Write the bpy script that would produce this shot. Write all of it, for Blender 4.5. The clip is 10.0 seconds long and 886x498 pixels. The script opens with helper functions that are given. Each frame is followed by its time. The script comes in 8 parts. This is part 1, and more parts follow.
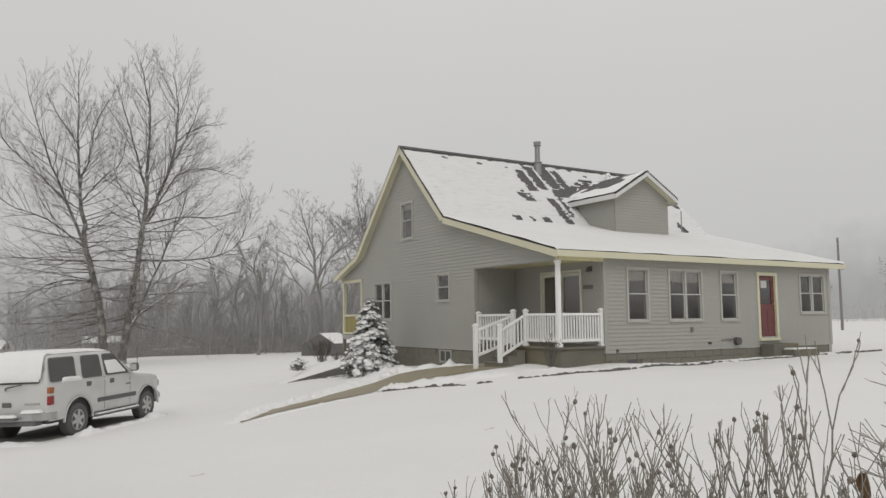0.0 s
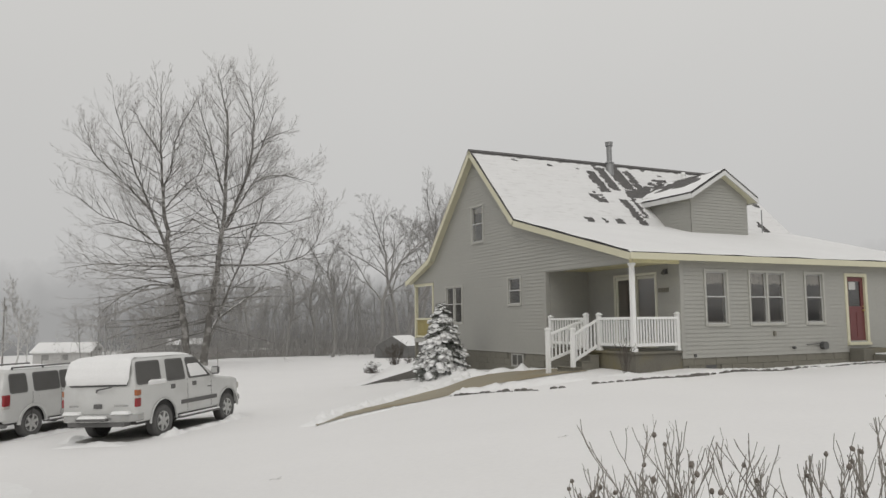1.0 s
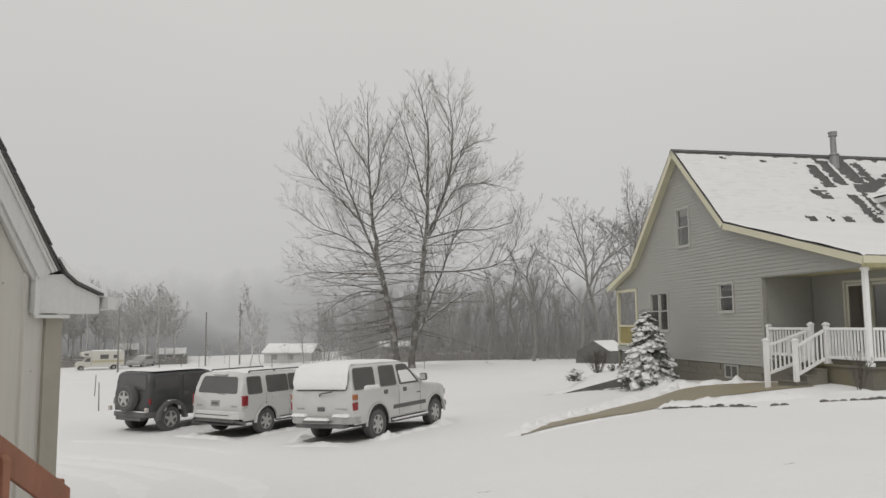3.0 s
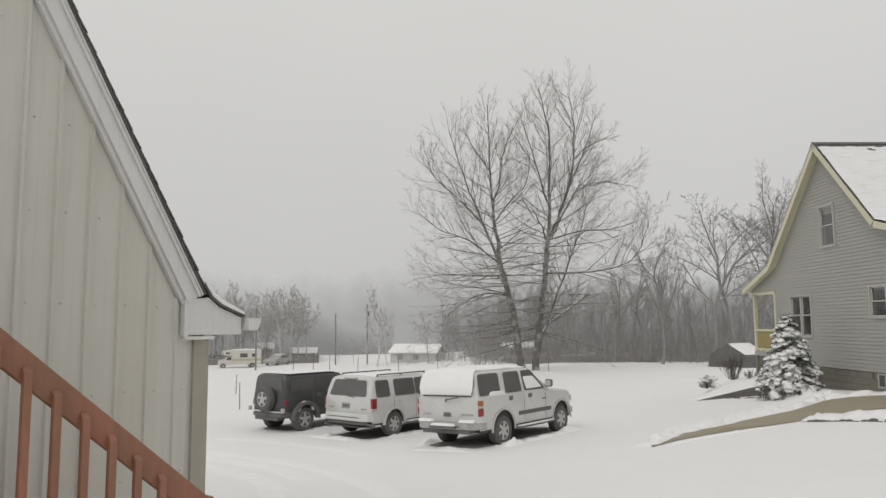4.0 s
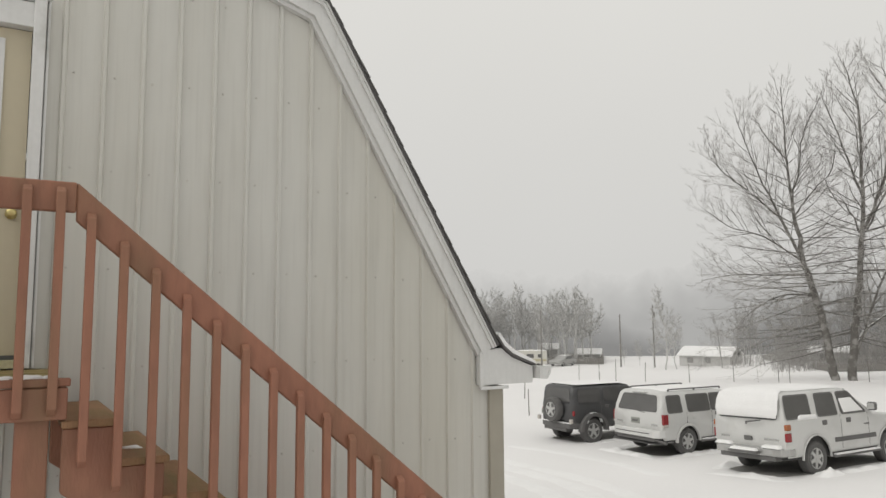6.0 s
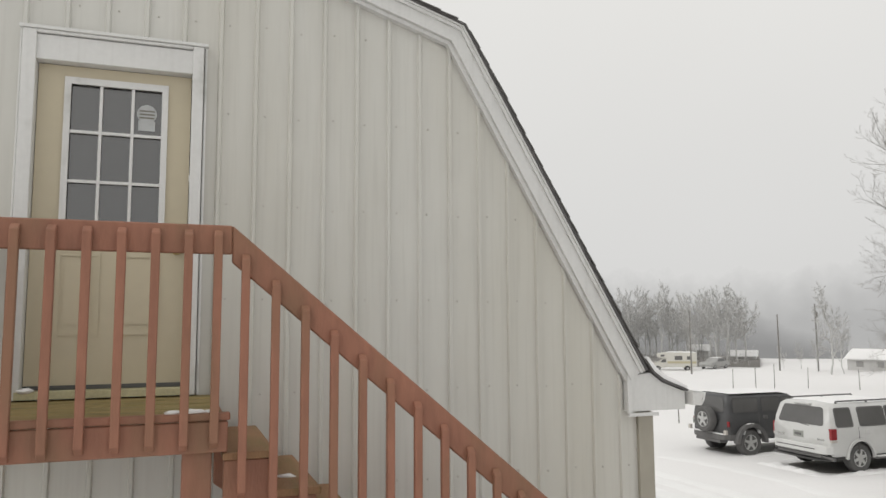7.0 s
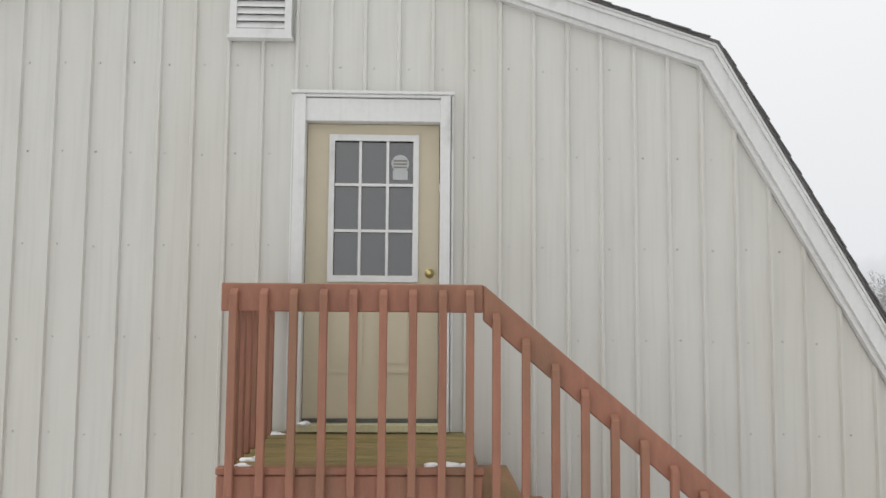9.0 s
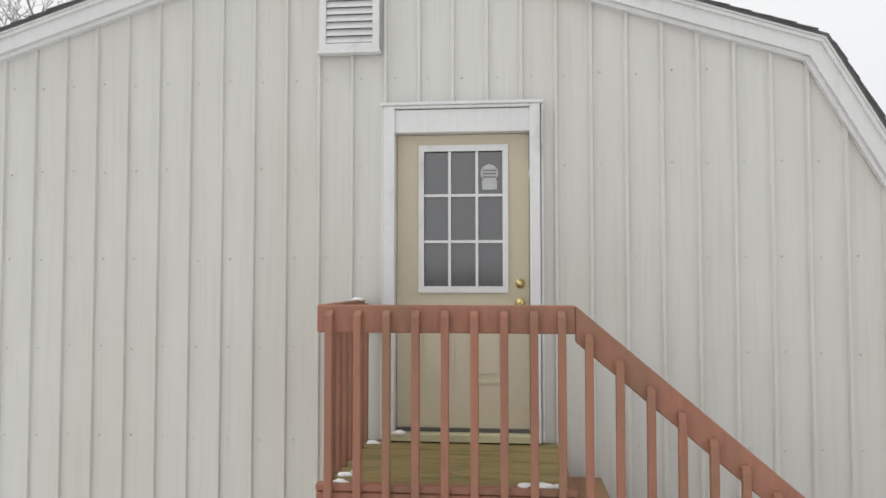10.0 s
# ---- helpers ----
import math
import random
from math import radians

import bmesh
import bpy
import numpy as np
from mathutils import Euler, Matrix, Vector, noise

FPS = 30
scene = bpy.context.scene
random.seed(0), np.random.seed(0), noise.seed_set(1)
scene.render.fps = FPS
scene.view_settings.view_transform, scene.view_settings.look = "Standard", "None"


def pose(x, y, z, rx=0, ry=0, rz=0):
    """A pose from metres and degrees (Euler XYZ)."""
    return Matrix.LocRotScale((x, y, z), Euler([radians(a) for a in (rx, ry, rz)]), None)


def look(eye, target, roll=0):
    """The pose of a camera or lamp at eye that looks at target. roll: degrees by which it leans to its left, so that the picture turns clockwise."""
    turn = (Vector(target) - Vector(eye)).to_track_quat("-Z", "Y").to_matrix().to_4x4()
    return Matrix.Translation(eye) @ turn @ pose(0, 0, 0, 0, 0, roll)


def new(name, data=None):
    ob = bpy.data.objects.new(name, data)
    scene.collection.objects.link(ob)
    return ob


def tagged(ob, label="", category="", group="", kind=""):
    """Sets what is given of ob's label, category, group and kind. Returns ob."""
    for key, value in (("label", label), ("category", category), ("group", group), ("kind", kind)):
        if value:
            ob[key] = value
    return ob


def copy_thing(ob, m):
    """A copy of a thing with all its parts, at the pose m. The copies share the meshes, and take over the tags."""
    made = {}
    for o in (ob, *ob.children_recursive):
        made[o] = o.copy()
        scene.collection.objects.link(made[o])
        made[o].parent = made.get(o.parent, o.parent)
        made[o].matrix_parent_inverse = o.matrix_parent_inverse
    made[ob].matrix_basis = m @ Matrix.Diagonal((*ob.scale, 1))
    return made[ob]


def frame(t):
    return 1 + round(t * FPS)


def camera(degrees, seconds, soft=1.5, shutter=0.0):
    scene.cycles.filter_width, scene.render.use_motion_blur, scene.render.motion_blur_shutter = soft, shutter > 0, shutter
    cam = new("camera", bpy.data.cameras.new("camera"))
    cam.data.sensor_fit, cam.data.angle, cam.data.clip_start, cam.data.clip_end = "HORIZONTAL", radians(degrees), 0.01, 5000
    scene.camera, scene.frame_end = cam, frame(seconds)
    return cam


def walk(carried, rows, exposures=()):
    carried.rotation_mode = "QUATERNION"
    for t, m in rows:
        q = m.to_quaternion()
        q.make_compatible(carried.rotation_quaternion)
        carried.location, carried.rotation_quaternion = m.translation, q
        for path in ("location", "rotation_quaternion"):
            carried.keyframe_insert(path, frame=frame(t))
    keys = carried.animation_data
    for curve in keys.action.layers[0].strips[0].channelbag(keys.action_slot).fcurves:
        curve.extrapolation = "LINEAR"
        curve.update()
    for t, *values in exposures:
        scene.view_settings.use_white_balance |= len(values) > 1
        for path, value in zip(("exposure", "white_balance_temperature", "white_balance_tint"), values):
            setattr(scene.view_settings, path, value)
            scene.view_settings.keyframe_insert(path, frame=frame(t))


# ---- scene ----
cam = camera(61.68, 10.0)
PATH = [
    (0.0, pose(-0.028, 0.089, 1.656, 95.364, 0.482, 7.907)),
    (0.5, pose(-0.033, 0.081, 1.693, 95.432, 0.546, 10.419)),
    (1.0, pose(-0.032, 0.102, 1.722, 95.547, 0.575, 13.388)),
    (1.5, pose(-0.069, 0.089, 1.758, 95.655, 0.521, 16.671)),
    (2.0, pose(-0.066, 0.076, 1.808, 95.72, 0.505, 20.401)),
    (2.5, pose(-0.062, 0.062, 1.856, 95.784, 0.456, 24.402)),
    (4.0, pose(-0.107, 0.052, 2.077, 95.877, 0.305, 38.049)),
    (4.5, pose(-0.119, 0.041, 2.187, 95.827, 0.228, 43.273)),
    (5.0, pose(-0.129, 0.025, 2.287, 95.836, 0.262, 48.606)),
    (5.5, pose(-0.122, 0.009, 2.387, 95.877, 0.328, 54.053)),
    (7.0, pose(-0.189, 0.034, 2.672, 95.847, 0.280, 70.361)),
    (7.5, pose(-0.207, 0.028, 2.753, 95.972, 0.265, 75.481)),
    (8.0, pose(-0.204, 0.018, 2.826, 95.921, -0.003, 80.216)),
    (8.5, pose(-0.224, -0.004, 2.946, 95.242, -0.194, 84.480)),
    (9.0, pose(-0.222, -0.027, 3.064, 94.394, -0.437, 88.408)),
    (9.5, pose(-0.218, -0.014, 3.182, 93.418, -0.263, 92.471)),
    (10.0, pose(-0.218, -0.019, 3.305, 92.379, 0.001, 95.510)),
]
walk(cam, PATH, [(0.0, 0.1, 6450, 10), (2.5, 0.1, 6450, 10), (4.0, 0.18, 6460, 10), (4.5, 0.23, 6490, 9), (5.5, 0.3, 6560, 9), (7.5, 0.54, 6380, 10), (8.5, 0.68, 6230, 10), (10.0, 0.76, 6200, 11)])

# ---------------------------------------------------------------- light
world = bpy.data.worlds.new("overcast")
scene.world = world
world.use_nodes = True
wn, wl = world.node_tree.nodes, world.node_tree.links
wn.clear()
w_sky = wn.new("ShaderNodeTexSky")
w_sky.sky_type, w_sky.sun_disc = "NISHITA", False
w_sky.sun_elevation, w_sky.sun_rotation = radians(45), radians(174)
w_hsv = wn.new("ShaderNodeHueSaturation")
w_hsv.inputs["Saturation"].default_value = 0.08
w_dim = wn.new("ShaderNodeVectorMath")
w_dim.operation = "SCALE"
w_dim.inputs["Scale"].default_value = 0.05
w_geo = wn.new("ShaderNodeTexCoord")
w_sep = wn.new("ShaderNodeSeparateXYZ")
w_ramp = wn.new("ShaderNodeValToRGB")
w_ramp.color_ramp.elements[0].position, w_ramp.color_ramp.elements[0].color = 0.0, (0.50, 0.495, 0.485, 1)
w_ramp.color_ramp.elements[1].position, w_ramp.color_ramp.elements[1].color = 0.45, (0.64, 0.63, 0.605, 1)
w_cloud = wn.new("ShaderNodeTexNoise")
w_cloud.inputs["Scale"].default_value, w_cloud.inputs["Detail"].default_value = 1.4, 3
w_mix = wn.new("ShaderNodeMix")
w_mix.data_type = "RGBA"
w_mix.inputs["Factor"].default_value = 0.88
w_soft = wn.new("ShaderNodeMix")
w_soft.data_type, w_soft.blend_type = "RGBA", "SOFT_LIGHT"
w_soft.inputs["Factor"].default_value = 0.12
w_bg, w_out = wn.new("ShaderNodeBackground"), wn.new("ShaderNodeOutputWorld")
w_bg.inputs["Strength"].default_value = 1.0
wl.new(w_sky.outputs[0], w_hsv.inputs["Color"])
wl.new(w_hsv.outputs[0], w_dim.inputs[0])
wl.new(w_geo.outputs["Generated"], w_sep.inputs[0])
wl.new(w_geo.outputs["Generated"], w_cloud.inputs["Vector"])
wl.new(w_sep.outputs["Z"], w_ramp.inputs[0])
wl.new(w_dim.outputs[0], w_mix.inputs["A"])
wl.new(w_ramp.outputs[0], w_mix.inputs["B"])
wl.new(w_mix.outputs["Result"], w_soft.inputs["A"])
wl.new(w_cloud.outputs["Fac"], w_soft.inputs["B"])
wl.new(w_soft.outputs["Result"], w_bg.inputs["Color"])
wl.new(w_bg.outputs[0], w_out.inputs[0])

sun = new("sun", bpy.data.lights.new("sun", "SUN"))
sun.data.energy, sun.data.angle, sun.data.color = 0.75, radians(40), (1.0, 0.98, 0.94)
sun.matrix_world = look((6, -58, 60), (0, 0, 0))


# ---------------------------------------------------------------- materials
def srgb(r, g, b):
    return tuple(((v / 255 + 0.055) / 1.055) ** 2.4 if v > 10 else v / 3294.6 for v in (r, g, b)) + (1,)


def mat(name, col, rough=0.6, metal=0.0, var=0.12, scale=3.0, fine=60.0, bump=0.0, bump_scale=80.0, stretch=(1, 1, 1), spots=None, coat=0.0, piece=0.0):
    """A surface with variation at two scales, fine relief, and where wanted stains of a second colour."""
    m = bpy.data.materials.new(name)
    m.use_nodes = True
    n, l = m.node_tree.nodes, m.node_tree.links
    b = n["Principled BSDF"]
    b.inputs["Roughness"].default_value, b.inputs["Metallic"].default_value = rough, metal
    b.inputs["Coat Weight"].default_value = coat
    tc, mp = n.new("ShaderNodeTexCoord"), n.new("ShaderNodeMapping")
    mp.inputs["Scale"].default_value = stretch
    l.new(tc.outputs["Object"], mp.inputs["Vector"])
    big, small = n.new("ShaderNodeTexNoise"), n.new("ShaderNodeTexNoise")
    big.inputs["Scale"].default_value, big.inputs["Detail"].default_value = scale, 4
    small.inputs["Scale"].default_value, small.inputs["Detail"].default_value = fine, 3
    l.new(mp.outputs[0], big.inputs["Vector"])
    l.new(mp.outputs[0], small.inputs["Vector"])
    add = n.new("ShaderNodeMath")
    add.operation = "MULTIPLY_ADD"
    add.inputs[1].default_value = 0.5
    half = n.new("ShaderNodeMath")
    half.operation = "MULTIPLY"
    half.inputs[1].default_value = 0.5
    l.new(small.outputs["Fac"], half.inputs[0])
    l.new(big.outputs["Fac"], add.inputs[0])
    l.new(half.outputs[0], add.inputs[2])
    ramp = n.new("ShaderNodeValToRGB")
    lo, hi = 1 - var, 1 + var
    ramp.color_ramp.elements[0].position, ramp.color_ramp.elements[1].position = 0.3, 0.7
    ramp.color_ramp.elements[0].color = tuple(min(1, c * lo) for c in col[:3]) + (1,)
    ramp.color_ramp.elements[1].color = tuple(min(1, c * hi) for c in col[:3]) + (1,)
    l.new(add.outputs[0], ramp.inputs[0])
    out = ramp.outputs[0]
    if piece:
        info, pm = n.new("ShaderNodeObjectInfo"), n.new("ShaderNodeMapRange")
        pm.inputs["To Min"].default_value, pm.inputs["To Max"].default_value = 1 - piece, 1 + piece
        l.new(info.outputs["Random"], pm.inputs["Value"])
        sc = n.new("ShaderNodeVectorMath")
        sc.operation = "SCALE"
        l.new(out, sc.inputs[0])
        l.new(pm.outputs[0], sc.inputs["Scale"])
        out = sc.outputs[0]
    if spots:
        scol, sscale, lo_p, hi_p = spots
        st, sr, mx = n.new("ShaderNodeTexNoise"), n.new("ShaderNodeValToRGB"), n.new("ShaderNodeMix")
        st.inputs["Scale"].default_value, st.inputs["Detail"].default_value = sscale, 6
        l.new(mp.outputs[0], st.inputs["Vector"])
        sr.color_ramp.elements[0].position, sr.color_ramp.elements[1].position = lo_p, hi_p
        mx.data_type = "RGBA"
        mx.inputs["B"].default_value = scol
        l.new(st.outputs["Fac"], sr.inputs[0])
        l.new(sr.outputs[0], mx.inputs["Factor"])
        l.new(out, mx.inputs["A"])
        out = mx.outputs["Result"]
    l.new(out, b.inputs["Base Color"])
    if bump:
        bt, bp = n.new("ShaderNodeTexNoise"), n.new("ShaderNodeBump")
        bt.inputs["Scale"].default_value, bt.inputs["Detail"].default_value = bump_scale, 5
        bp.inputs["Strength"].default_value, bp.inputs["Distance"].default_value = bump, 0.02
        l.new(mp.outputs[0], bt.inputs["Vector"])
        l.new(bt.outputs["Fac"], bp.inputs["Height"])
        l.new(bp.outputs[0], b.inputs["Normal"])
    return m


SNOW = mat("snow", (0.80, 0.79, 0.785), 0.75, var=0.03, scale=0.35, fine=14, bump=0.35, bump_scale=9)
SNOW_CLUMP = mat("settled_snow", (0.83, 0.825, 0.82), 0.75, var=0.04, scale=2, fine=25, bump=0.4, bump_scale=22)
SIDING = mat("grey_vinyl_siding", srgb(160, 159, 153), 0.5, var=0.05, scale=0.7, fine=9, bump=0.08, bump_scale=40)
DOOR_WHITE = mat("sliding_door_vinyl", srgb(206, 204, 190), 0.45, var=0.05, scale=1.5, fine=20)
TRIM_CREAM = mat("cream_trim", srgb(205, 201, 176), 0.5, var=0.05, scale=1.5, fine=20)
TRIM_WHITE = mat("white_trim", srgb(211, 211, 209), 0.45, var=0.05, scale=2.0, fine=30, spots=(srgb(150, 150, 140), 2.5, 0.62, 0.85))
RAIL_WHITE = mat("white_vinyl_rail", srgb(232, 232, 230), 0.4, var=0.03)
SHINGLE = mat("dark_shingles", srgb(98, 96, 95), 0.9, var=0.3, scale=6, fine=70, bump=0.6, bump_scale=120)
BLOCK = mat("grey_block_foundation", srgb(120, 117, 107), 0.85, var=0.15, scale=2, fine=30, bump=0.4, bump_scale=60)
METAL_WALL = mat("cream_ribbed_metal", srgb(200, 199, 193), 0.42, var=0.05, scale=0.5, fine=7, stretch=(1, 1, 0.25), bump=0.04, bump_scale=25, spots=(srgb(186, 182, 169), 0.8, 0.46, 0.88))
CORNER_TAN = mat("tan_corner_trim", srgb(160, 155, 142), 0.45, var=0.06, scale=0.8, fine=9)
REDWOOD = mat("red_stained_wood", srgb(143, 97, 77), 0.6, var=0.2, scale=3, fine=22, stretch=(1, 1, 0.3), bump=0.25, bump_scale=70, spots=(srgb(126, 96, 72), 4, 0.46, 0.78))


def rain_streaks(m, stain, strength):
    """Faint vertical streaks of dirt over the colour that a material already has."""
    n, l = m.node_tree.nodes, m.node_tree.links
    b = n["Principled BSDF"]
    src = b.inputs["Base Color"].links[0].from_socket
    tc, mp, ns = n.new("ShaderNodeTexCoord"), n.new("ShaderNodeMapping"), n.new("ShaderNodeTexNoise")
    rp, mx, sc = n.new("ShaderNodeValToRGB"), n.new("ShaderNodeMix"), n.new("ShaderNodeMath")
    mp.inputs["Scale"].default_value = (1, 14, 0.5)
    ns.inputs["Scale"].default_value, ns.inputs["Detail"].default_value = 2.4, 6
    rp.color_ramp.elements[0].position, rp.color_ramp.elements[1].position = 0.5, 0.78
    sc.operation, sc.inputs[1].default_value = "MULTIPLY", strength
    mx.data_type = "RGBA"
    mx.inputs["B"].default_value = stain
    for a, c in ((tc.outputs["Object"], mp.inputs[0]), (mp.outputs[0], ns.inputs["Vector"]), (ns.outputs["Fac"], rp.inputs[0]), (rp.outputs[0], sc.inputs[0]), (sc.outputs[0], mx.inputs["Factor"]), (src, mx.inputs["A"]), (mx.outputs["Result"], b.inputs["Base Color"])):
        l.new(a, c)


rain_streaks(METAL_WALL, srgb(150, 146, 138), 0.16)
rain_streaks(TRIM_WHITE, srgb(150, 148, 142), 0.13)
GREENWOOD = mat("mossy_deck_wood", srgb(138, 120, 76), 0.75, var=0.22, scale=5, fine=40, stretch=(3, 0.5, 1), bump=0.4, bump_scale=60, spots=(srgb(102, 98, 56), 4, 0.45, 0.75))
TREADWOOD = mat("worn_tread_wood", srgb(146, 112, 82), 0.75, var=0.2, scale=4, fine=40, stretch=(0.5, 3, 1), bump=0.4, bump_scale=60, spots=(srgb(120, 106, 66), 3, 0.46, 0.74))
BARK = mat("frosted_bark", srgb(96, 90, 84), 0.9, var=0.3, scale=4, fine=30, bump=0.5, bump_scale=30)


# ---------------------------------------------------------------- mesh tools
def box(bm, x0, x1, y0, y1, z0, z1, m=None):
    vs = [bm.verts.new(Vector(p) if m is None else m @ Vector(p)) for p in
          ((x0, y0, z0), (x1, y0, z0), (x1, y1, z0), (x0, y1, z0), (x0, y0, z1), (x1, y0, z1), (x1, y1, z1), (x0, y1, z1))]
    for f in ((3, 2, 1, 0), (4, 5, 6, 7), (0, 1, 5, 4), (1, 2, 6, 5), (2, 3, 7, 6), (3, 0, 4, 7)):
        bm.faces.new([vs[i] for i in f])
    return vs


def prism(bm, pts, d, m=None):
    """A flat outline (3D points in one plane) pushed along d."""
    a = [bm.verts.new(Vector(p) if m is None else m @ Vector(p)) for p in pts]
    dd = Vector(d)
    b = [bm.verts.new((Vector(p) + dd) if m is None else m @ (Vector(p) + dd)) for p in pts]
    bm.faces.new(a)
    bm.faces.new(b[::-1])
    for i in range(len(a)):
        j = (i + 1) % len(a)
        bm.faces.new([a[j], a[i], b[i], b[j]])


def tube(bm, p, q, r0, r1=None, n=8, cap=True):
    p, q = Vector(p), Vector(q)
    r1 = r0 if r1 is None else r1
    a = (q - p).normalized()
    s = a.orthogonal().normalized()
    t = a.cross(s)
    A, B = [], []
    for i in range(n):
        d = s * math.cos(2 * math.pi * i / n) + t * math.sin(2 * math.pi * i / n)
        A.append(bm.verts.new(p + d * r0))
        B.append(bm.verts.new(q + d * r1))
    for i in range(n):
        j = (i + 1) % n
        bm.faces.new([A[i], A[j], B[j], B[i]])
    if cap:
        bm.faces.new(A[::-1])
        bm.faces.new(B)


def lathe(b, prof, c, n=28, axis="x", cap=True):
    """A turned shape: prof rows of (radius, offset along the axis)."""
    c = Vector(c)
    rings = []
    for r, o in prof:
        ring = []
        for i in range(n):
            a = 2 * math.pi * i / n
            ring.append(b.verts.new(c + (Vector((o, r * math.cos(a), r * math.sin(a))) if axis == "x" else Vector((r * math.cos(a), o, r * math.sin(a))))))
        rings.append(ring)
    for p, q in zip(rings, rings[1:]):
        for i in range(n):
            j = (i + 1) % n
            b.faces.new((p[i], p[j], q[j], q[i]))
    if cap:
        b.faces.new(rings[0][::-1])
        b.faces.new(rings[-1])


def finish(bm, name, material, bevel=0.0, smooth=False, recalc=True):
    if recalc:
        bmesh.ops.recalc_face_normals(bm, faces=bm.faces)
    if bevel:
        bmesh.ops.bevel(bm, geom=bm.edges[:], offset=bevel, segments=1, affect="EDGES", profile=0.7)
    me = bpy.data.meshes.new(name)
    bm.to_mesh(me)
    bm.free()
    for mm in (material if isinstance(material, (list, tuple)) else [material]):
        me.materials.append(mm)
    if smooth:
        for p in me.polygons:
            p.use_smooth = True
    return me


def part(name, bm, material, parent, label="", bevel=0.0, smooth=False):
    ob = new(name, finish(bm, name, material, bevel, smooth))
    ob.parent = parent
    if label:
        tagged(ob, label)
    return ob


def same_part(name, me, parent, m, label=""):
    """A part on a mesh that is already there, at the pose m."""
    ob = new(name, me)
    ob.parent = parent
    ob.matrix_basis = m
    if label:
        tagged(ob, label)
    return ob


def thing(name, label, category, m=None, group="", kind=""):
    ob = new(name)
    ob.empty_display_size = 0.1
    if m is not None:
        ob.matrix_basis = m
    return tagged(ob, label, category, group, kind)


def solid(name, bm, material, label, category="", group="", kind="", bevel=0.0, smooth=False):
    return tagged(new(name, finish(bm, name, material, bevel, smooth)), label, category, group, kind)


# ---------------------------------------------------------------- ground
def sstep(a, b, x):
    t = min(1.0, max(0.0, (x - a) / (b - a)))
    return t * t * (3 - 2 * t)


def ground_z(x, y):
    r = math.hypot(x, y)
    z = -1.2 + 1.45 * sstep(-16, 4, x) + 0.017 * max(0.0, min(x, 60) - 2)
    z -= 0.02 * max(0.0, min(r, 78) - 56) * sstep(10, -10, x)
    z -= 1.4 * sstep(30, 43, math.degrees(math.atan2(-x, max(y, 0.01)))) * sstep(40, 95, r) * sstep(-4, -14, x)
    z += 0.11 * math.exp(-((x + 12.0) / 1.8) ** 2 - ((y - 17.0) / 2.8) ** 2)
    u = (x - 0.314) * 0.777 + (y - 20.115) * 0.63
    w = -(x - 0.314) * 0.63 + (y - 20.115) * 0.777
    z += 0.33 * sstep(5.5, 0.5, -u) * sstep(4.5, 0, u) * sstep(-4, 0.5, w) * sstep(16, 12, w)
    z -= 0.15 * math.exp(-((x - 0.9) / 1.3) ** 2 - ((y - 20.1) / 0.95) ** 2)
    z += 0.03 * noise.noise(Vector((x * 0.12, y * 0.12, 0.3))) + 0.012 * noise.noise(Vector((x * 0.6, y * 0.6, 4.3)))
    return z


def grid_axis(lo, hi, fine_lo, fine_hi, step):
    v, k = [fine_lo], step
    while v[-1] < fine_hi:
        v.append(v[-1] + step)
    while v[-1] < hi:
        k *= 1.22
        v.append(v[-1] + k)
    k, w = step, [fine_lo]
    while w[-1] > lo:
        k *= 1.22
        w.append(w[-1] - k)
    return w[:0:-1] + v


gx, gy = grid_axis(-900, 900, -28, 16, 0.35), grid_axis(-300, 1200, -4, 34, 0.35)
bm = bmesh.new()
rows_v = [[bm.verts.new((x, y, ground_z(x, y))) for x in gx] for y in gy]
for j in range(len(gy) - 1):
    for i in range(len(gx) - 1):
        bm.faces.new((rows_v[j][i], rows_v[j][i + 1], rows_v[j + 1][i + 1], rows_v[j + 1][i]))
tagged(new("ground", finish(bm, "ground", SNOW, smooth=True, recalc=False)), "smooth snow-covered lawn and field", "ground", kind="structure")

# ---------------------------------------------------------------- more materials
def glass_mat(name, tint, rough=0.02):
    m = bpy.data.materials.new(name)
    m.use_nodes = True
    n, l = m.node_tree.nodes, m.node_tree.links
    n.remove(n["Principled BSDF"])
    out = n["Material Output"]
    tr, gl, lw, mx = n.new("ShaderNodeBsdfTransparent"), n.new("ShaderNodeBsdfGlossy"), n.new("ShaderNodeLayerWeight"), n.new("ShaderNodeMixShader")
    steep, scale = n.new("ShaderNodeMath"), n.new("ShaderNodeMath")
    tr.inputs["Color"].default_value = tint
    gl.inputs["Roughness"].default_value = rough
    lw.inputs["Blend"].default_value = 0.5
    steep.operation, steep.inputs[1].default_value = "POWER", 4.0
    scale.operation, scale.inputs[1].default_value, scale.inputs[2].default_value = "MULTIPLY_ADD", 0.5, 0.13
    l.new(lw.outputs["Facing"], steep.inputs[0])
    l.new(steep.outputs[0], scale.inputs[0])
    l.new(scale.outputs[0], mx.inputs[0])
    l.new(tr.outputs[0], mx.inputs[1])
    l.new(gl.outputs[0], mx.inputs[2])
    l.new(mx.outputs[0], out.inputs["Surface"])
    return m


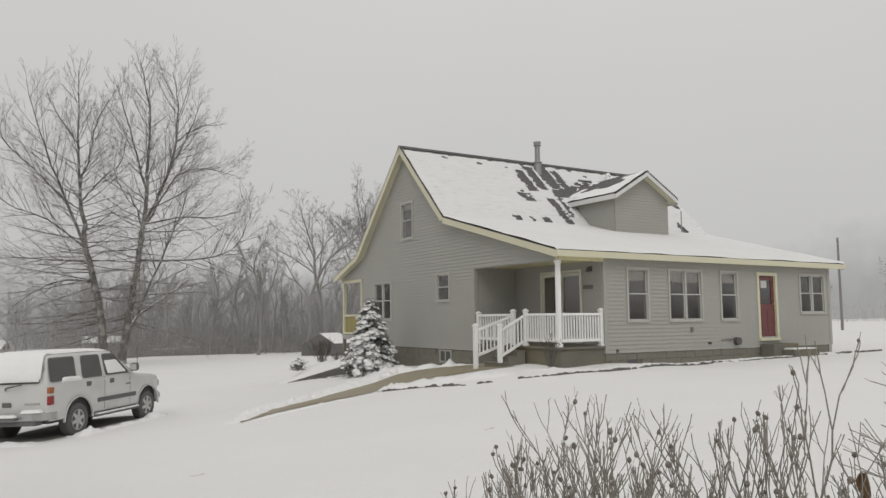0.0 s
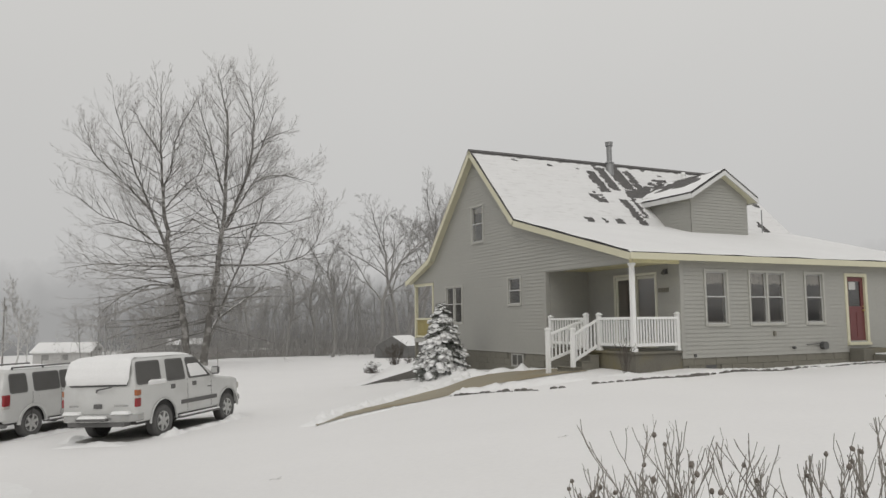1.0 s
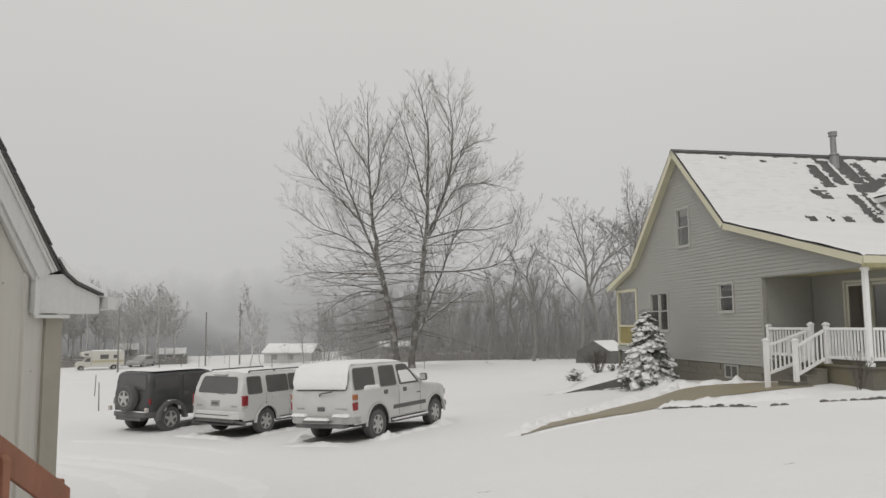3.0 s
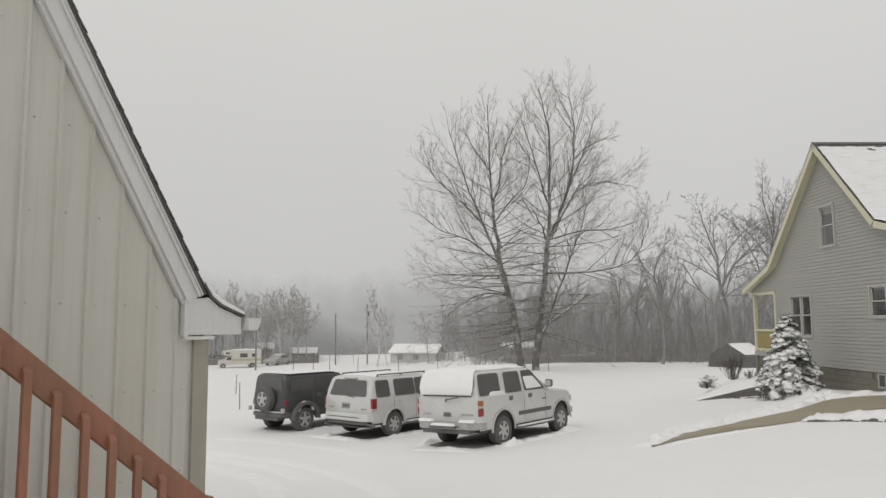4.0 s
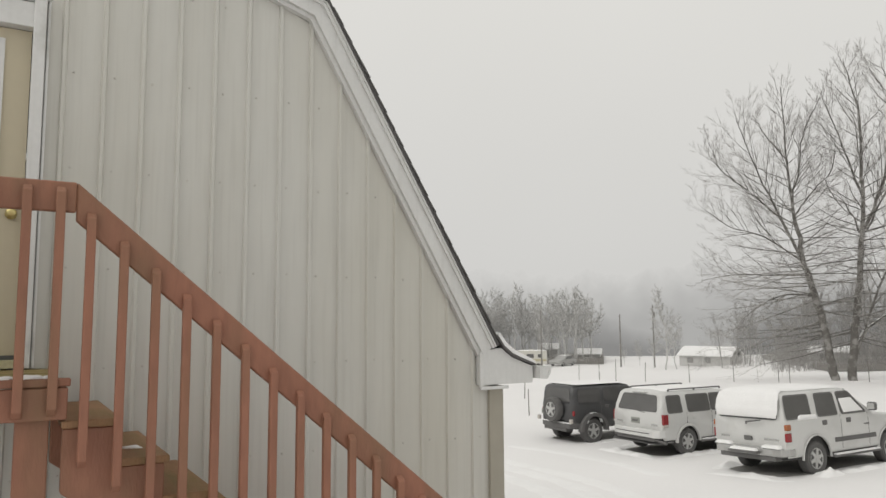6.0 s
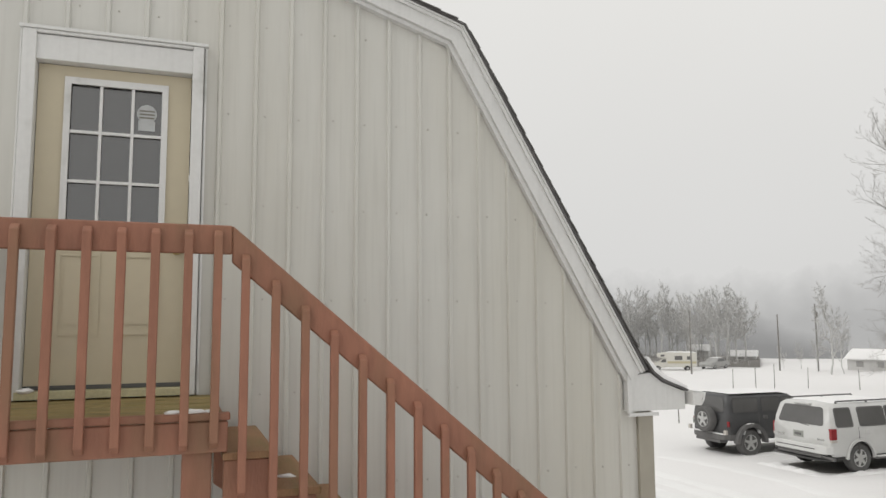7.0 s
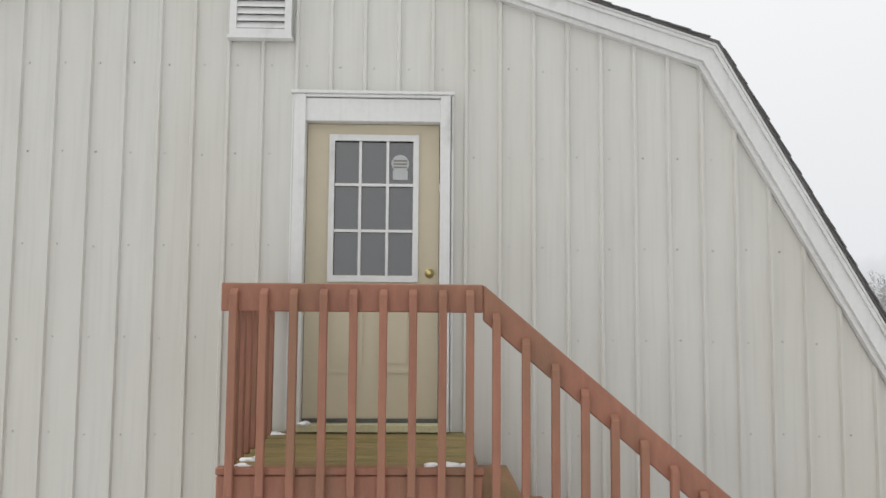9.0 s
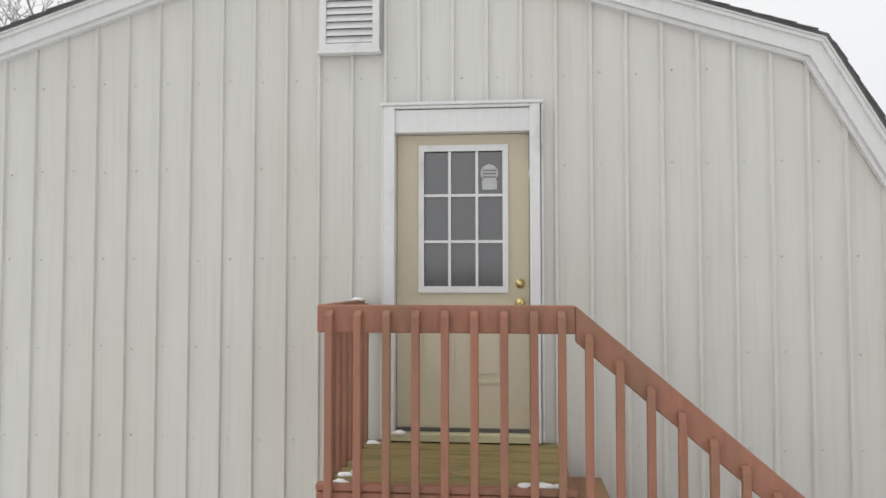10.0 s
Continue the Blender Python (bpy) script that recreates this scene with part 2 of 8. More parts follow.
PANE = glass_mat("window_pane", (0.86, 0.85, 0.83, 1))
CELLAR_PANE = mat("dusty_cellar_pane", srgb(84, 83, 79), 0.6, var=0.12, scale=3)
WINDOW_FRAME = mat("pale_window_frame", srgb(174, 173, 166), 0.45, var=0.04)
SASH_WHITE = mat("white_sash", srgb(186, 186, 183), 0.4, var=0.03)
INTERIOR = mat("dim_interior_wall", srgb(214, 205, 194), 0.8, var=0.05)
CURTAIN = mat("pale_curtain", srgb(172, 169, 163), 0.9, var=0.12, scale=3, fine=40, stretch=(8, 8, 1))
RED_PAINT = mat("dark_red_door_paint", srgb(106, 58, 58), 0.4, var=0.08, scale=2)
YELLOW_WOOD = mat("yellowish_treated_wood", srgb(168, 156, 108), 0.7, var=0.14, scale=3, fine=40, stretch=(1, 1, 0.3), bump=0.2)
CONCRETE_OLD = mat("stained_concrete", srgb(108, 105, 96), 0.85, var=0.16, scale=1.6, fine=25, bump=0.3, spots=(srgb(118, 110, 82), 0.9, 0.5, 0.75))
GALV = mat("galvanised_pipe", srgb(150, 150, 150), 0.45, metal=0.7, var=0.15, scale=6)
BLACK_METAL = mat("black_metal", srgb(84, 84, 83), 0.5, var=0.15)
BRASS = mat("brass", srgb(206, 190, 132), 0.3, metal=0.9, var=0.06)
TRIM_YELLOW = mat("yellowed_trim", srgb(206, 199, 160), 0.6, var=0.1, scale=2, fine=15)
SNOW_ROOF = mat("thin_roof_snow", (0.72, 0.715, 0.71), 0.8, var=0.05, scale=1.2, fine=22, stretch=(1.2, 5, 5), bump=0.5, bump_scale=5, spots=(srgb(196, 194, 192), 1.9, 0.56, 0.82))
SNOW_PORCH = mat("porch_roof_snow", (0.75, 0.745, 0.74), 0.8, var=0.04, scale=0.8, fine=16, bump=0.3, bump_scale=8)
DUSTY_PANE = mat("dusty_pane", srgb(58, 58, 57), 0.05, var=0.12, scale=2.5, fine=30)
DUSTY_PANE.node_tree.nodes["Principled BSDF"].inputs["IOR"].default_value = 2.3
DOOR_TAN = mat("tan_steel_door", srgb(192, 182, 158), 0.45, var=0.03, scale=1.2, fine=14)

# ---------------------------------------------------------------- house
HOUSE = Matrix.Translation((0.314, 20.115, 0)) @ Matrix.Rotation(radians(39.03), 4, "Z")
U1, W_BACK = 12.24, 12.3
ROOF = [(-0.3, 3.44), (5.47, 5.0), (8.535, 8.02), (12.32, 4.24), (14.67, 3.44)]


def roof_z(w, drop=0.0):
    for (a, za), (b, zb) in zip(ROOF, ROOF[1:]):
        if w <= b:
            return za + (zb - za) * (w - a) / (b - a) - drop
    return ROOF[-1][1] - drop


def subtract(spans, lo, hi):
    out = []
    for a, b in spans:
        if hi <= a or lo >= b:
            out.append((a, b))
        else:
            if lo > a:
                out.append((a, lo))
            if hi < b:
                out.append((hi, b))
    return out


def lap_siding(bm, place, z0, z1, span, openings, course=0.112):
    """Overlapping horizontal courses. place(s, z, out) gives the point; span(z) the wall's extent; openings are (s0, s1, z0, z1)."""
    z = z0
    while z < z1 - 0.02:
        t = min(z + course, z1)
        lo, hi = span(z + 0.001), span(t - 0.001)
        if lo and hi:
            cuts = [(a, b) for a, b, c, d in openings if c < (z + t) / 2 < d]
            pieces = [lo]
            for a, b in cuts:
                pieces = subtract(pieces, a, b)
            for a, b in pieces:
                a1 = hi[0] if abs(a - lo[0]) < 1e-6 else a
                b1 = hi[1] if abs(b - lo[1]) < 1e-6 else b
                if b - a < 0.01:
                    continue
                if b1 < a1:
                    a1 = b1 = (a1 + b1) / 2
                p = [bm.verts.new(place(*q)) for q in ((a, z, 0.022), (b, z, 0.022), (b1, t, 0.004), (a1, t, 0.004), (a, z, 0.001), (b, z, 0.001))]
                bm.faces.new((p[0], p[1], p[2], p[3]))
                bm.faces.new((p[4], p[5], p[1], p[0]))
        z = t


def wall_columns(bm, put, thick, z0, top, s0, s1, openings, knots=()):
    """A wall with openings through it: columns between the cuts, each split above and below its openings. top(s) is the wall's height."""
    cuts = sorted({s0, s1, *[v for o in openings for v in o[:2] if s0 < v < s1], *[k for k in knots if s0 < k < s1]})
    for a, b in zip(cuts, cuts[1:]):
        holes = sorted((c, d) for p, q, c, d in openings if p <= a + 1e-6 and q >= b - 1e-6)
        lo = z0
        for c, d in holes + [(None, None)]:
            za, zb = (top(a), top(b)) if c is None else (c, c)
            if min(za, zb) > lo + 0.005:
                prism(bm, [put(a, lo, 0), put(b, lo, 0), put(b, zb, 0), put(a, za, 0)], Vector(put(a, lo, -thick)) - Vector(put(a, lo, 0)))
            if d is not None:
                lo = max(lo, d)


def gable_put(u_plane, sign):
    return lambda s, z, out: (u_plane + sign * out, s, z)


def front_put(s, z, out):
    return (s, -out, z)


house = thing("house", "grey vinyl-sided house with snowy roof and porch", "house", HOUSE)
front_open = [(2.498, 3.316, 1.543, 3.042), (4.187, 5.608, 1.543, 3.042), (6.483, 7.272, 1.543, 3.042), (8.342, 9.215, 0.948, 2.99), (10.539, 11.912, 1.746, 3.042)]
gable_open = [(8.03, 8.9, 4.571, 5.902), (5.53, 6.34, 2.244, 3.149), (9.744, 11.154, 1.628, 3.043), (-0.2, 4.08, 0.0, 3.2), (12.3, 15, 0.0, 3.3)]
inner_open = [(0.93, 2.72, 0.94, 3.0)]


def front_span(z):
    return (1.62, U1)


def gable_span(z):
    """The gable wall's extent at height z, under the roof's slopes."""
    q = z + 0.16
    a = -0.05 if q < ROOF[0][1] + 0.06 else next((a0 + (q - z0) * (a1 - a0) / (z1 - z0) for (a0, z0), (a1, z1) in zip(ROOF[:2], ROOF[1:3]) if z0 <= q <= z1), None)
    b = 14.45 if q < ROOF[4][1] + 0.06 else next((a1 - (q - z1) * (a1 - a0) / (z0 - z1) for (a0, z0), (a1, z1) in zip(ROOF[2:4], ROOF[3:5]) if z1 <= q <= z0), None)
    return None if a is None or b is None or b - a < 0.02 else (a, b)


bm = bmesh.new()
wall_columns(bm, front_put, 0.16, 0.65, lambda s: 3.36, 1.62, U1, front_open)
wf = part("wall_front", bm, SIDING, house)
bm = bmesh.new()
lap_siding(bm, lambda s, z, o: front_put(s, z, o), 0.657, 3.36, front_span, front_open)
part("siding", bm, SIDING, wf)
bm = bmesh.new()
wall_columns(bm, lambda s, z, o: (-o, s, z), 0.16, 0.65, lambda s: roof_z(s, 0.17), 0.0, 14.4, gable_open, (5.47, 8.535, 12.32))
wg = part("wall_gable", bm, SIDING, house)
bm = bmesh.new()
lap_siding(bm, gable_put(0.0, -1), 0.657, 7.86, gable_span, gable_open)
part("siding", bm, SIDING, wg)
bm = bmesh.new()
wall_columns(bm, lambda s, z, o: (U1 + o, s, z), 0.16, 0.3, lambda s: roof_z(s, 0.17), 0.0, 14.4, [], (5.47, 8.535, 12.32))
part("wall_far_gable", bm, SIDING, house)
bm = bmesh.new()
wall_columns(bm, lambda s, z, o: (s, W_BACK + o, z), 0.16, 0.3, lambda s: 4.1, 0.0, U1, [])
part("wall_back", bm, SIDING, house)
# porch recess: the wall with the sliding door, and the wall at its back
bm = bmesh.new()
wall_columns(bm, lambda s, z, o: (1.62 - o, s, z), 0.14, 0.65, lambda s: 3.3, 0.161, 4.08, inner_open)
wp = part("wall_porch_side", bm, SIDING, house)
bm = bmesh.new()
lap_siding(bm, gable_put(1.62, -1), 0.9, 3.3, lambda z: (0.0, 4.08), inner_open)
part("siding", bm, SIDING, wp)
bm = bmesh.new()
wall_columns(bm, lambda s, z, o: (s, 4.08 - o, z), 0.14, 0.65, lambda s: 3.3, 0.162, 1.6, [])
wb = part("wall_porch_back", bm, SIDING, house)
bm = bmesh.new()
lap_siding(bm, lambda s, z, o: (s, 4.08 - o, z), 0.9, 3.3, lambda z: (0.17, 1.59), [])
part("siding", bm, SIDING, wb)
# floor, upper floor and partition close the rooms off
bm = bmesh.new()
box(bm, 1.8, 12.05, 0.18, 12.1, 0.75, 0.82)
box(bm, 0.2, 1.78, 4.25, 12.1, 0.75, 0.82)
part("floor", bm, INTERIOR, house)
bm = bmesh.new()
box(bm, 1.8, 12.05, 0.18, 12.1, 3.3, 3.36)
box(bm, 0.18, 1.78, 4.25, 12.1, 3.3, 3.36)
part("ceiling", bm, INTERIOR, house)
bm = bmesh.new()
box(bm, 1.9, 12.0, 4.6, 4.7, 0.83, 3.29)
part("partition", bm, INTERIOR, house)

# foundation
foundation = new("foundation")
foundation.parent = house
bm = bmesh.new()
box(bm, 1.64, U1 - 0.03, 0.04, 0.2, -0.4, 0.65)
box(bm, 0.04, 0.2, 4.1, W_BACK, -0.6, 0.65)
box(bm, U1 - 0.2, U1 - 0.04, 0.21, W_BACK, -0.4, 0.3)
part("footing", bm, BLOCK, foundation)
bm = bmesh.new()
box(bm, 0, 0.394, -0.02, 0.03, 0, 0.194)
block_me = finish(bm, "block", BLOCK, 0.004)
for k in range(4):
    z = 0.455 - 0.2 * k
    for i in range(27):
        u = 1.62 + 0.4 * i - (0.2 if k % 2 else 0)
        if 1.6 < u < U1 - 0.3 and not (2.3 < u < 2.8 and k == 1):
            same_part("block", block_me, foundation, pose(u, 0.022 + 0.004 * ((i * 7 + k) % 3), z))
    for i in range(22):
        w = 4.1 + 0.4 * i - (0.2 if k % 2 else 0)
        if 4.05 < w < W_BACK - 0.35 and not (5.2 < w < 6.2 and k < 2):
            same_part("block", block_me, foundation, pose(0.022 + 0.004 * ((i * 5 + k) % 3), w, z, 0, 0, 90) @ Matrix.Rotation(math.pi, 4, "X") @ Matrix.Translation((0, 0, -0.19)))
bm = bmesh.new()
box(bm, 2.42, 2.82, 0.0, 0.03, 0.24, 0.45)
part("foundation_vent", bm, BLACK_METAL, foundation, "dark foundation vent")
bm = bmesh.new()
for w0, w1, z0, z1 in ((5.46, 5.53, 0.2, 0.63), (6.16, 6.23, 0.2, 0.63), (5.53, 6.16, 0.2, 0.26), (5.53, 6.16, 0.58, 0.63), (5.82, 5.87, 0.26, 0.58)):
    box(bm, -0.014, 0.03, w0, w1, z0, z1)
cellar = part("basement_window", bm, SIDING, foundation, "small framed basement window")
bm = bmesh.new()
box(bm, 0.006, 0.012, 5.53, 6.16, 0.26, 0.58)
part("pane", bm, CELLAR_PANE, cellar)

# porch floor, post, ceiling
bm = bmesh.new()
box(bm, 0.03, 1.615, 0.03, 4.06, -0.1, 0.80)
part("porch_base", bm, CONCRETE_OLD, house, "stained concrete porch base")
bm = bmesh.new()
box(bm, -0.03, 1.615, -0.03, 4.07, 0.805, 0.87)
part("porch_floor", bm, CONCRETE_OLD, house, bevel=0.01)
bm = bmesh.new()
box(bm, 0.0, 1.6, 0.1, 4.06, 3.24, 3.28)
part("porch_ceiling", bm, TRIM_YELLOW, house)
bm = bmesh.new()
box(bm, -0.03, 1.62, -0.03, 0.09, 3.2, 3.42)
part("porch_beam", bm, TRIM_YELLOW, house, bevel=0.006)
bm = bmesh.new()
box(bm, -0.005, 0.105, 0.035, 0.145, 0.87, 3.2)
box(bm, -0.025, 0.125, 0.015, 0.165, 0.87, 0.95)
box(bm, -0.025, 0.125, 0.015, 0.165, 3.13, 3.2)
part("porch_post", bm, RAIL_WHITE, house, bevel=0.006)


def newel(name, parent, x, y, z0, z1):
    b = bmesh.new()
    box(b, x - 0.055, x + 0.055, y - 0.055, y + 0.055, z0, z1)
    box(b, x - 0.075, x + 0.075, y - 0.075, y + 0.075, z0, z0 + 0.05)
    box(b, x - 0.075, x + 0.075, y - 0.075, y + 0.075, z1, z1 + 0.03)
    v = box(b, x - 0.065, x + 0.065, y - 0.065, y + 0.065, z1 + 0.03, z1 + 0.075)
    for q in v[4:]:
        q.co.x, q.co.y = x + (q.co.x - x) * 0.4, y + (q.co.y - y) * 0.4
    return part(name, b, RAIL_WHITE, parent, bevel=0.005)


def rail_run(parent, p, q, n, h=0.83, low=0.12):
    """A white rail between two posts: top and bottom rail and n balusters; p and q are points on the floor line."""
    p, q = Vector(p), Vector(q)
    d = (q - p)
    side = Vector((-d.y, d.x, 0)).normalized()
    for nm, z, a, b in (("top_rail", h, 0.04, 0.07), ("bottom_rail", low, 0.03, 0.08)):
        bm2 = bmesh.new()
        up = Vector((0, 0, b))
        base = p + Vector((0, 0, z)) - side * a
        prism(bm2, [base, base + side * 2 * a, base + side * 2 * a + up, base + up], d)
        part(nm, bm2, RAIL_WHITE, parent, bevel=0.004)
    for i in range(n):
        c = p + d * ((i + 0.5) / n)
        b = bmesh.new()
        box(b, c.x - 0.018, c.x + 0.018, c.y - 0.018, c.y + 0.018, c.z + low + 0.04, c.z + h + 0.02)
        part("baluster", b, RAIL_WHITE, parent)


porch_rail = thing("porch_railing", "white vinyl porch railing with square balusters", "railing", HOUSE)
rail_run(porch_rail, (0.14, 0.09, 0.88), (1.5, 0.09, 0.88), 14)
rail_run(porch_rail, (0.05, 0.16, 0.88), (0.05, 1.48, 0.88), 12)
rail_run(porch_rail, (0.05, 2.18, 0.88), (0.05, 3.86, 0.88), 13)
newel("newel_post", porch_rail, 1.55, 0.09, 0.871, 1.84)
newel("newel_post", porch_rail, 0.05, 1.535, 0.871, 1.84)
newel("newel_post", porch_rail, 0.05, 2.125, 0.871, 1.84)
newel("newel_post", porch_rail, 0.05, 3.92, 0.871, 1.8)

stairs = thing("porch_stairs", "porch steps with white vinyl stair rails", "stairs", HOUSE)
for k in range(3):
    bm = bmesh.new()
    z = 0.87 - 0.155 * (k + 1)
    box(bm, -0.05 - 0.29 * (k + 1), -0.05 - 0.29 * k, 1.45, 2.22, 0.1, z)
    box(bm, -0.07 - 0.29 * (k + 1), -0.05 - 0.29 * k, 1.43, 2.24, z + 0.001, z + 0.03)
    part("tread", bm, BLOCK, stairs, bevel=0.005)
rail_run(stairs, (-0.05, 1.535, 0.83), (-0.8, 1.535, 0.46), 6)
rail_run(stairs, (-0.05, 2.125, 0.83), (-1.2, 2.125, 0.46), 9)
newel("newel_post", stairs, -0.86, 1.535, 0.2, 1.44)
newel("newel_post", stairs, -1.27, 2.125, 0.2, 1.44)


# windows
def window(name, m, wide, high, lights, drape=0.0, muntin=False):
    """A sash window: outer frame, and for each light two sashes with a pane. x along the wall, y outwards to -, z up from the sill."""
    b = bmesh.new()
    f = 0.04
    box(b, -f, 0.025, -0.045, 0.1, -f, high + f)
    box(b, wide - 0.025, wide + f, -0.045, 0.1, -f, high + f)
    box(b, 0.025, wide - 0.025, -0.045, 0.1, high - 0.025, high + f)
    box(b, 0.025, wide - 0.025, -0.06, 0.1, -f, 0.025)
    step = wide / lights
    for i in range(1, lights):
        box(b, i * step - 0.035, i * step + 0.035, -0.035, 0.09, 0.025, high - 0.025)
    fr = part(name, b, WINDOW_FRAME, house)
    fr.matrix_basis = m
    for i in range(lights):
        a, c = i * step + (0.026 if i == 0 else 0.036), (i + 1) * step - (0.026 if i == lights - 1 else 0.036)
        mid = high * 0.52
        for z0, z1, y in ((0.026, mid + 0.015, 0.012), (mid - 0.015, high - 0.026, 0.034)):
            b = bmesh.new()
            s = 0.032
            box(b, a, a + s, y - 0.012, y + 0.012, z0, z1)
            box(b, c - s, c, y - 0.012, y + 0.012, z0, z1)
            box(b, a + s, c - s, y - 0.012, y + 0.012, z0, z0 + s)
            box(b, a + s, c - s, y - 0.012, y + 0.012, z1 - s, z1)
            part("sash", b, SASH_WHITE, fr)
            b = bmesh.new()
            box(b, a + s, c - s, y - 0.003, y + 0.003, z0 + s, z1 - s)
            pn = part("pane", b, PANE, fr)
            pn.visible_shadow = False
    if drape:
        b = bmesh.new()
        n = 26
        pts = [(wide * i / n, 0.062 + 0.008 * math.sin(i * 1.9), high - drape * (0.86 + 0.1 * math.sin(i * 1.1 + wide))) for i in range(n + 1)]
        for i in range(n):
            v = [b.verts.new(q) for q in (pts[i], pts[i + 1], (pts[i + 1][0], pts[i + 1][1], high), (pts[i][0], pts[i][1], high))]
            b.faces.new(v)
        part("curtain", b, CURTAIN, fr, "short pale valance behind the glass")
    return fr


for a, b_, c, d in front_open[:3]:
    window("window", Matrix.Translation((a, 0, c)), b_ - a, d - c, 2 if b_ - a > 1.2 else 1, 0.4)
a, b_, c, d = front_open[4]
window("window", Matrix.Translation((a, 0, c)), b_ - a, d - c, 2)
for k, drape in ((0, 0.3), (1, 0.0), (2, 0.0)):
    a, b_, c, d = gable_open[k]
    window("window", Matrix.Translation((0, b_, c)) @ Matrix.Rotation(radians(-90), 4, "Z"), b_ - a, d - c, 2 if k == 2 else 1, drape)


def side_door(name, m, wide, high, leaf_mat, trim_mat, glazed):
    """A door in its frame, hinged shut; x along the wall, y outwards to -."""
    b = bmesh.new()
    f = 0.085
    for x0, x1, z0, z1 in ((-f, 0.02, 0, high + f), (wide - 0.02, wide + f, 0, high + f), (0.02, wide - 0.02, high - 0.02, high + f)):
        box(b, x0, x1, -0.04, 0.13, z0, z1)
    box(b, -f, wide + f, -0.09, 0.13, -0.09, -0.001)
    fr = part(name, b, trim_mat, house)
    fr.matrix_basis = m
    return fr


fd = side_door("front_door", Matrix.Translation((8.342, 0, 0.95)), 0.873, 2.04, RED_PAINT, TRIM_CREAM, True)
bm = bmesh.new()
g0, g1, h0, h1 = 0.15, 0.72, 1.1, 1.88
for x0, x1, z0, z1 in ((0.022, g0, 0.01, 2.01), (g1, 0.851, 0.01, 2.01), (g0, g1, 0.01, h0), (g0, g1, h1, 2.01)):
    box(bm, x0, x1, 0.04, 0.085, z0, z1)
for x0, x1, z0, z1 in ((0.16, 0.40, 0.16, 0.9), (0.47, 0.71, 0.16, 0.9)):
    box(bm, x0, x1, 0.03, 0.039, z0, z1)
part("leaf", bm, RED_PAINT, fd, "dark red panelled leaf")
bm = bmesh.new()
box(bm, g0, g1, 0.06, 0.066, h0, h1)
part("pane", bm, PANE, fd)
bm = bmesh.new()
box(bm, 0.2, 0.5, 0.045, 0.058, 1.62, 1.86)
part("notice", bm, SASH_WHITE, fd, "pale paper notice on the glass")
bm = bmesh.new()
tube(bm, (0.79, 0.04, 0.98), (0.79, -0.02, 0.98), 0.03)
tube(bm, (0.79, 0.04, 1.1), (0.79, 0.0, 1.1), 0.025)
part("door_knob", bm, BRASS, fd)

sd = new("sliding_door")
sd.parent = house
sd.matrix_basis = Matrix.Translation((1.62, 2.72, 0.94)) @ Matrix.Rotation(radians(-90), 4, "Z")
bm = bmesh.new()
for x0, x1, z0, z1 in ((-0.04, 0.03, 0, 2.1), (1.76, 1.83, 0, 2.1), (0.03, 1.76, 2.03, 2.1), (0.03, 1.76, -0.03, 0.03)):
    box(bm, x0, x1, -0.05, 0.12, z0, z1)
part("door_frame", bm, DOOR_WHITE, sd)
for k, (a, b_) in enumerate(((0.031, 0.92), (0.87, 1.759))):
    bm = bmesh.new()
    y = 0.02 + 0.05 * k
    for x0, x1, z0, z1 in ((a, a + 0.07, 0.04, 2.02), (b_ - 0.07, b_, 0.04, 2.02), (a + 0.07, b_ - 0.07, 0.04, 0.16), (a + 0.07, b_ - 0.07, 1.94, 2.02)):
        box(bm, x0, x1, y - 0.018, y + 0.018, z0, z1)
    part("door_leaf", bm, DOOR_WHITE, sd)
    bm = bmesh.new()
    box(bm, a + 0.07, b_ - 0.07, y - 0.004, y + 0.004, 0.16, 1.94)
    part("pane", bm, PANE, sd)

# lamp and number plate by the sliding door, small wall fittings
bm = bmesh.new()
box(bm, 1.55, 1.597, 0.44, 0.56, 2.96, 3.1)
tube(bm, (1.5, 0.5, 3.06), (1.46, 0.5, 2.95), 0.025, 0.055)
tube(bm, (1.6, 0.5, 3.06), (1.5, 0.5, 3.06), 0.02)
part("porch_lamp", bm, BLACK_METAL, house, "black metal porch lamp")
number = new("number_plate")
number.parent = house
for i in range(5):
    bm = bmesh.new()
    box(bm, 1.58, 1.597, 0.42 + 0.085 * i, 0.48 + 0.085 * i, 2.46, 2.58)
    part("bar", bm, BLOCK, number)
bm = bmesh.new()
box(bm, 5.05, 5.13, -0.07, -0.01, 1.2, 1.34)
part("outlet_box", bm, BLOCK, house, bevel=0.008)
bm = bmesh.new()
tube(bm, (7.1, -0.02, 0.88), (7.1, -0.16, 0.88), 0.12, 0.12, 14)
tube(bm, (7.1, -0.06, 0.95), (6.4, -0.04, 0.92), 0.012)
part("hose_reel", bm, BLACK_METAL, house, "dark hose reel with a hose")
bm = bmesh.new()
tube(bm, (5.85, -0.01, 0.85), (5.85, -0.1, 0.85), 0.04)
box(bm, 2.0, 2.08, -0.04, -0.01, 0.68, 0.76)
part("tap", bm, BLACK_METAL, house)
# front steps
bm = bmesh.new()
box(bm, 8.3, 9.6, -0.5, -0.02, 0.1, 0.76)
part("front_step", bm, CONCRETE_OLD, house, bevel=0.015)
bm = bmesh.new()
box(bm, 8.7, 10.0, -0.95, -0.5, 0.1, 0.58)
part("front_step", bm, CONCRETE_OLD, house, bevel=0.015)
bm = bmesh.new()
box(bm, 8.75, 9.95, -0.9, -0.53, 0.585, 0.63)
part("step_snow", bm, SNOW_CLUMP, house, bevel=0.015)

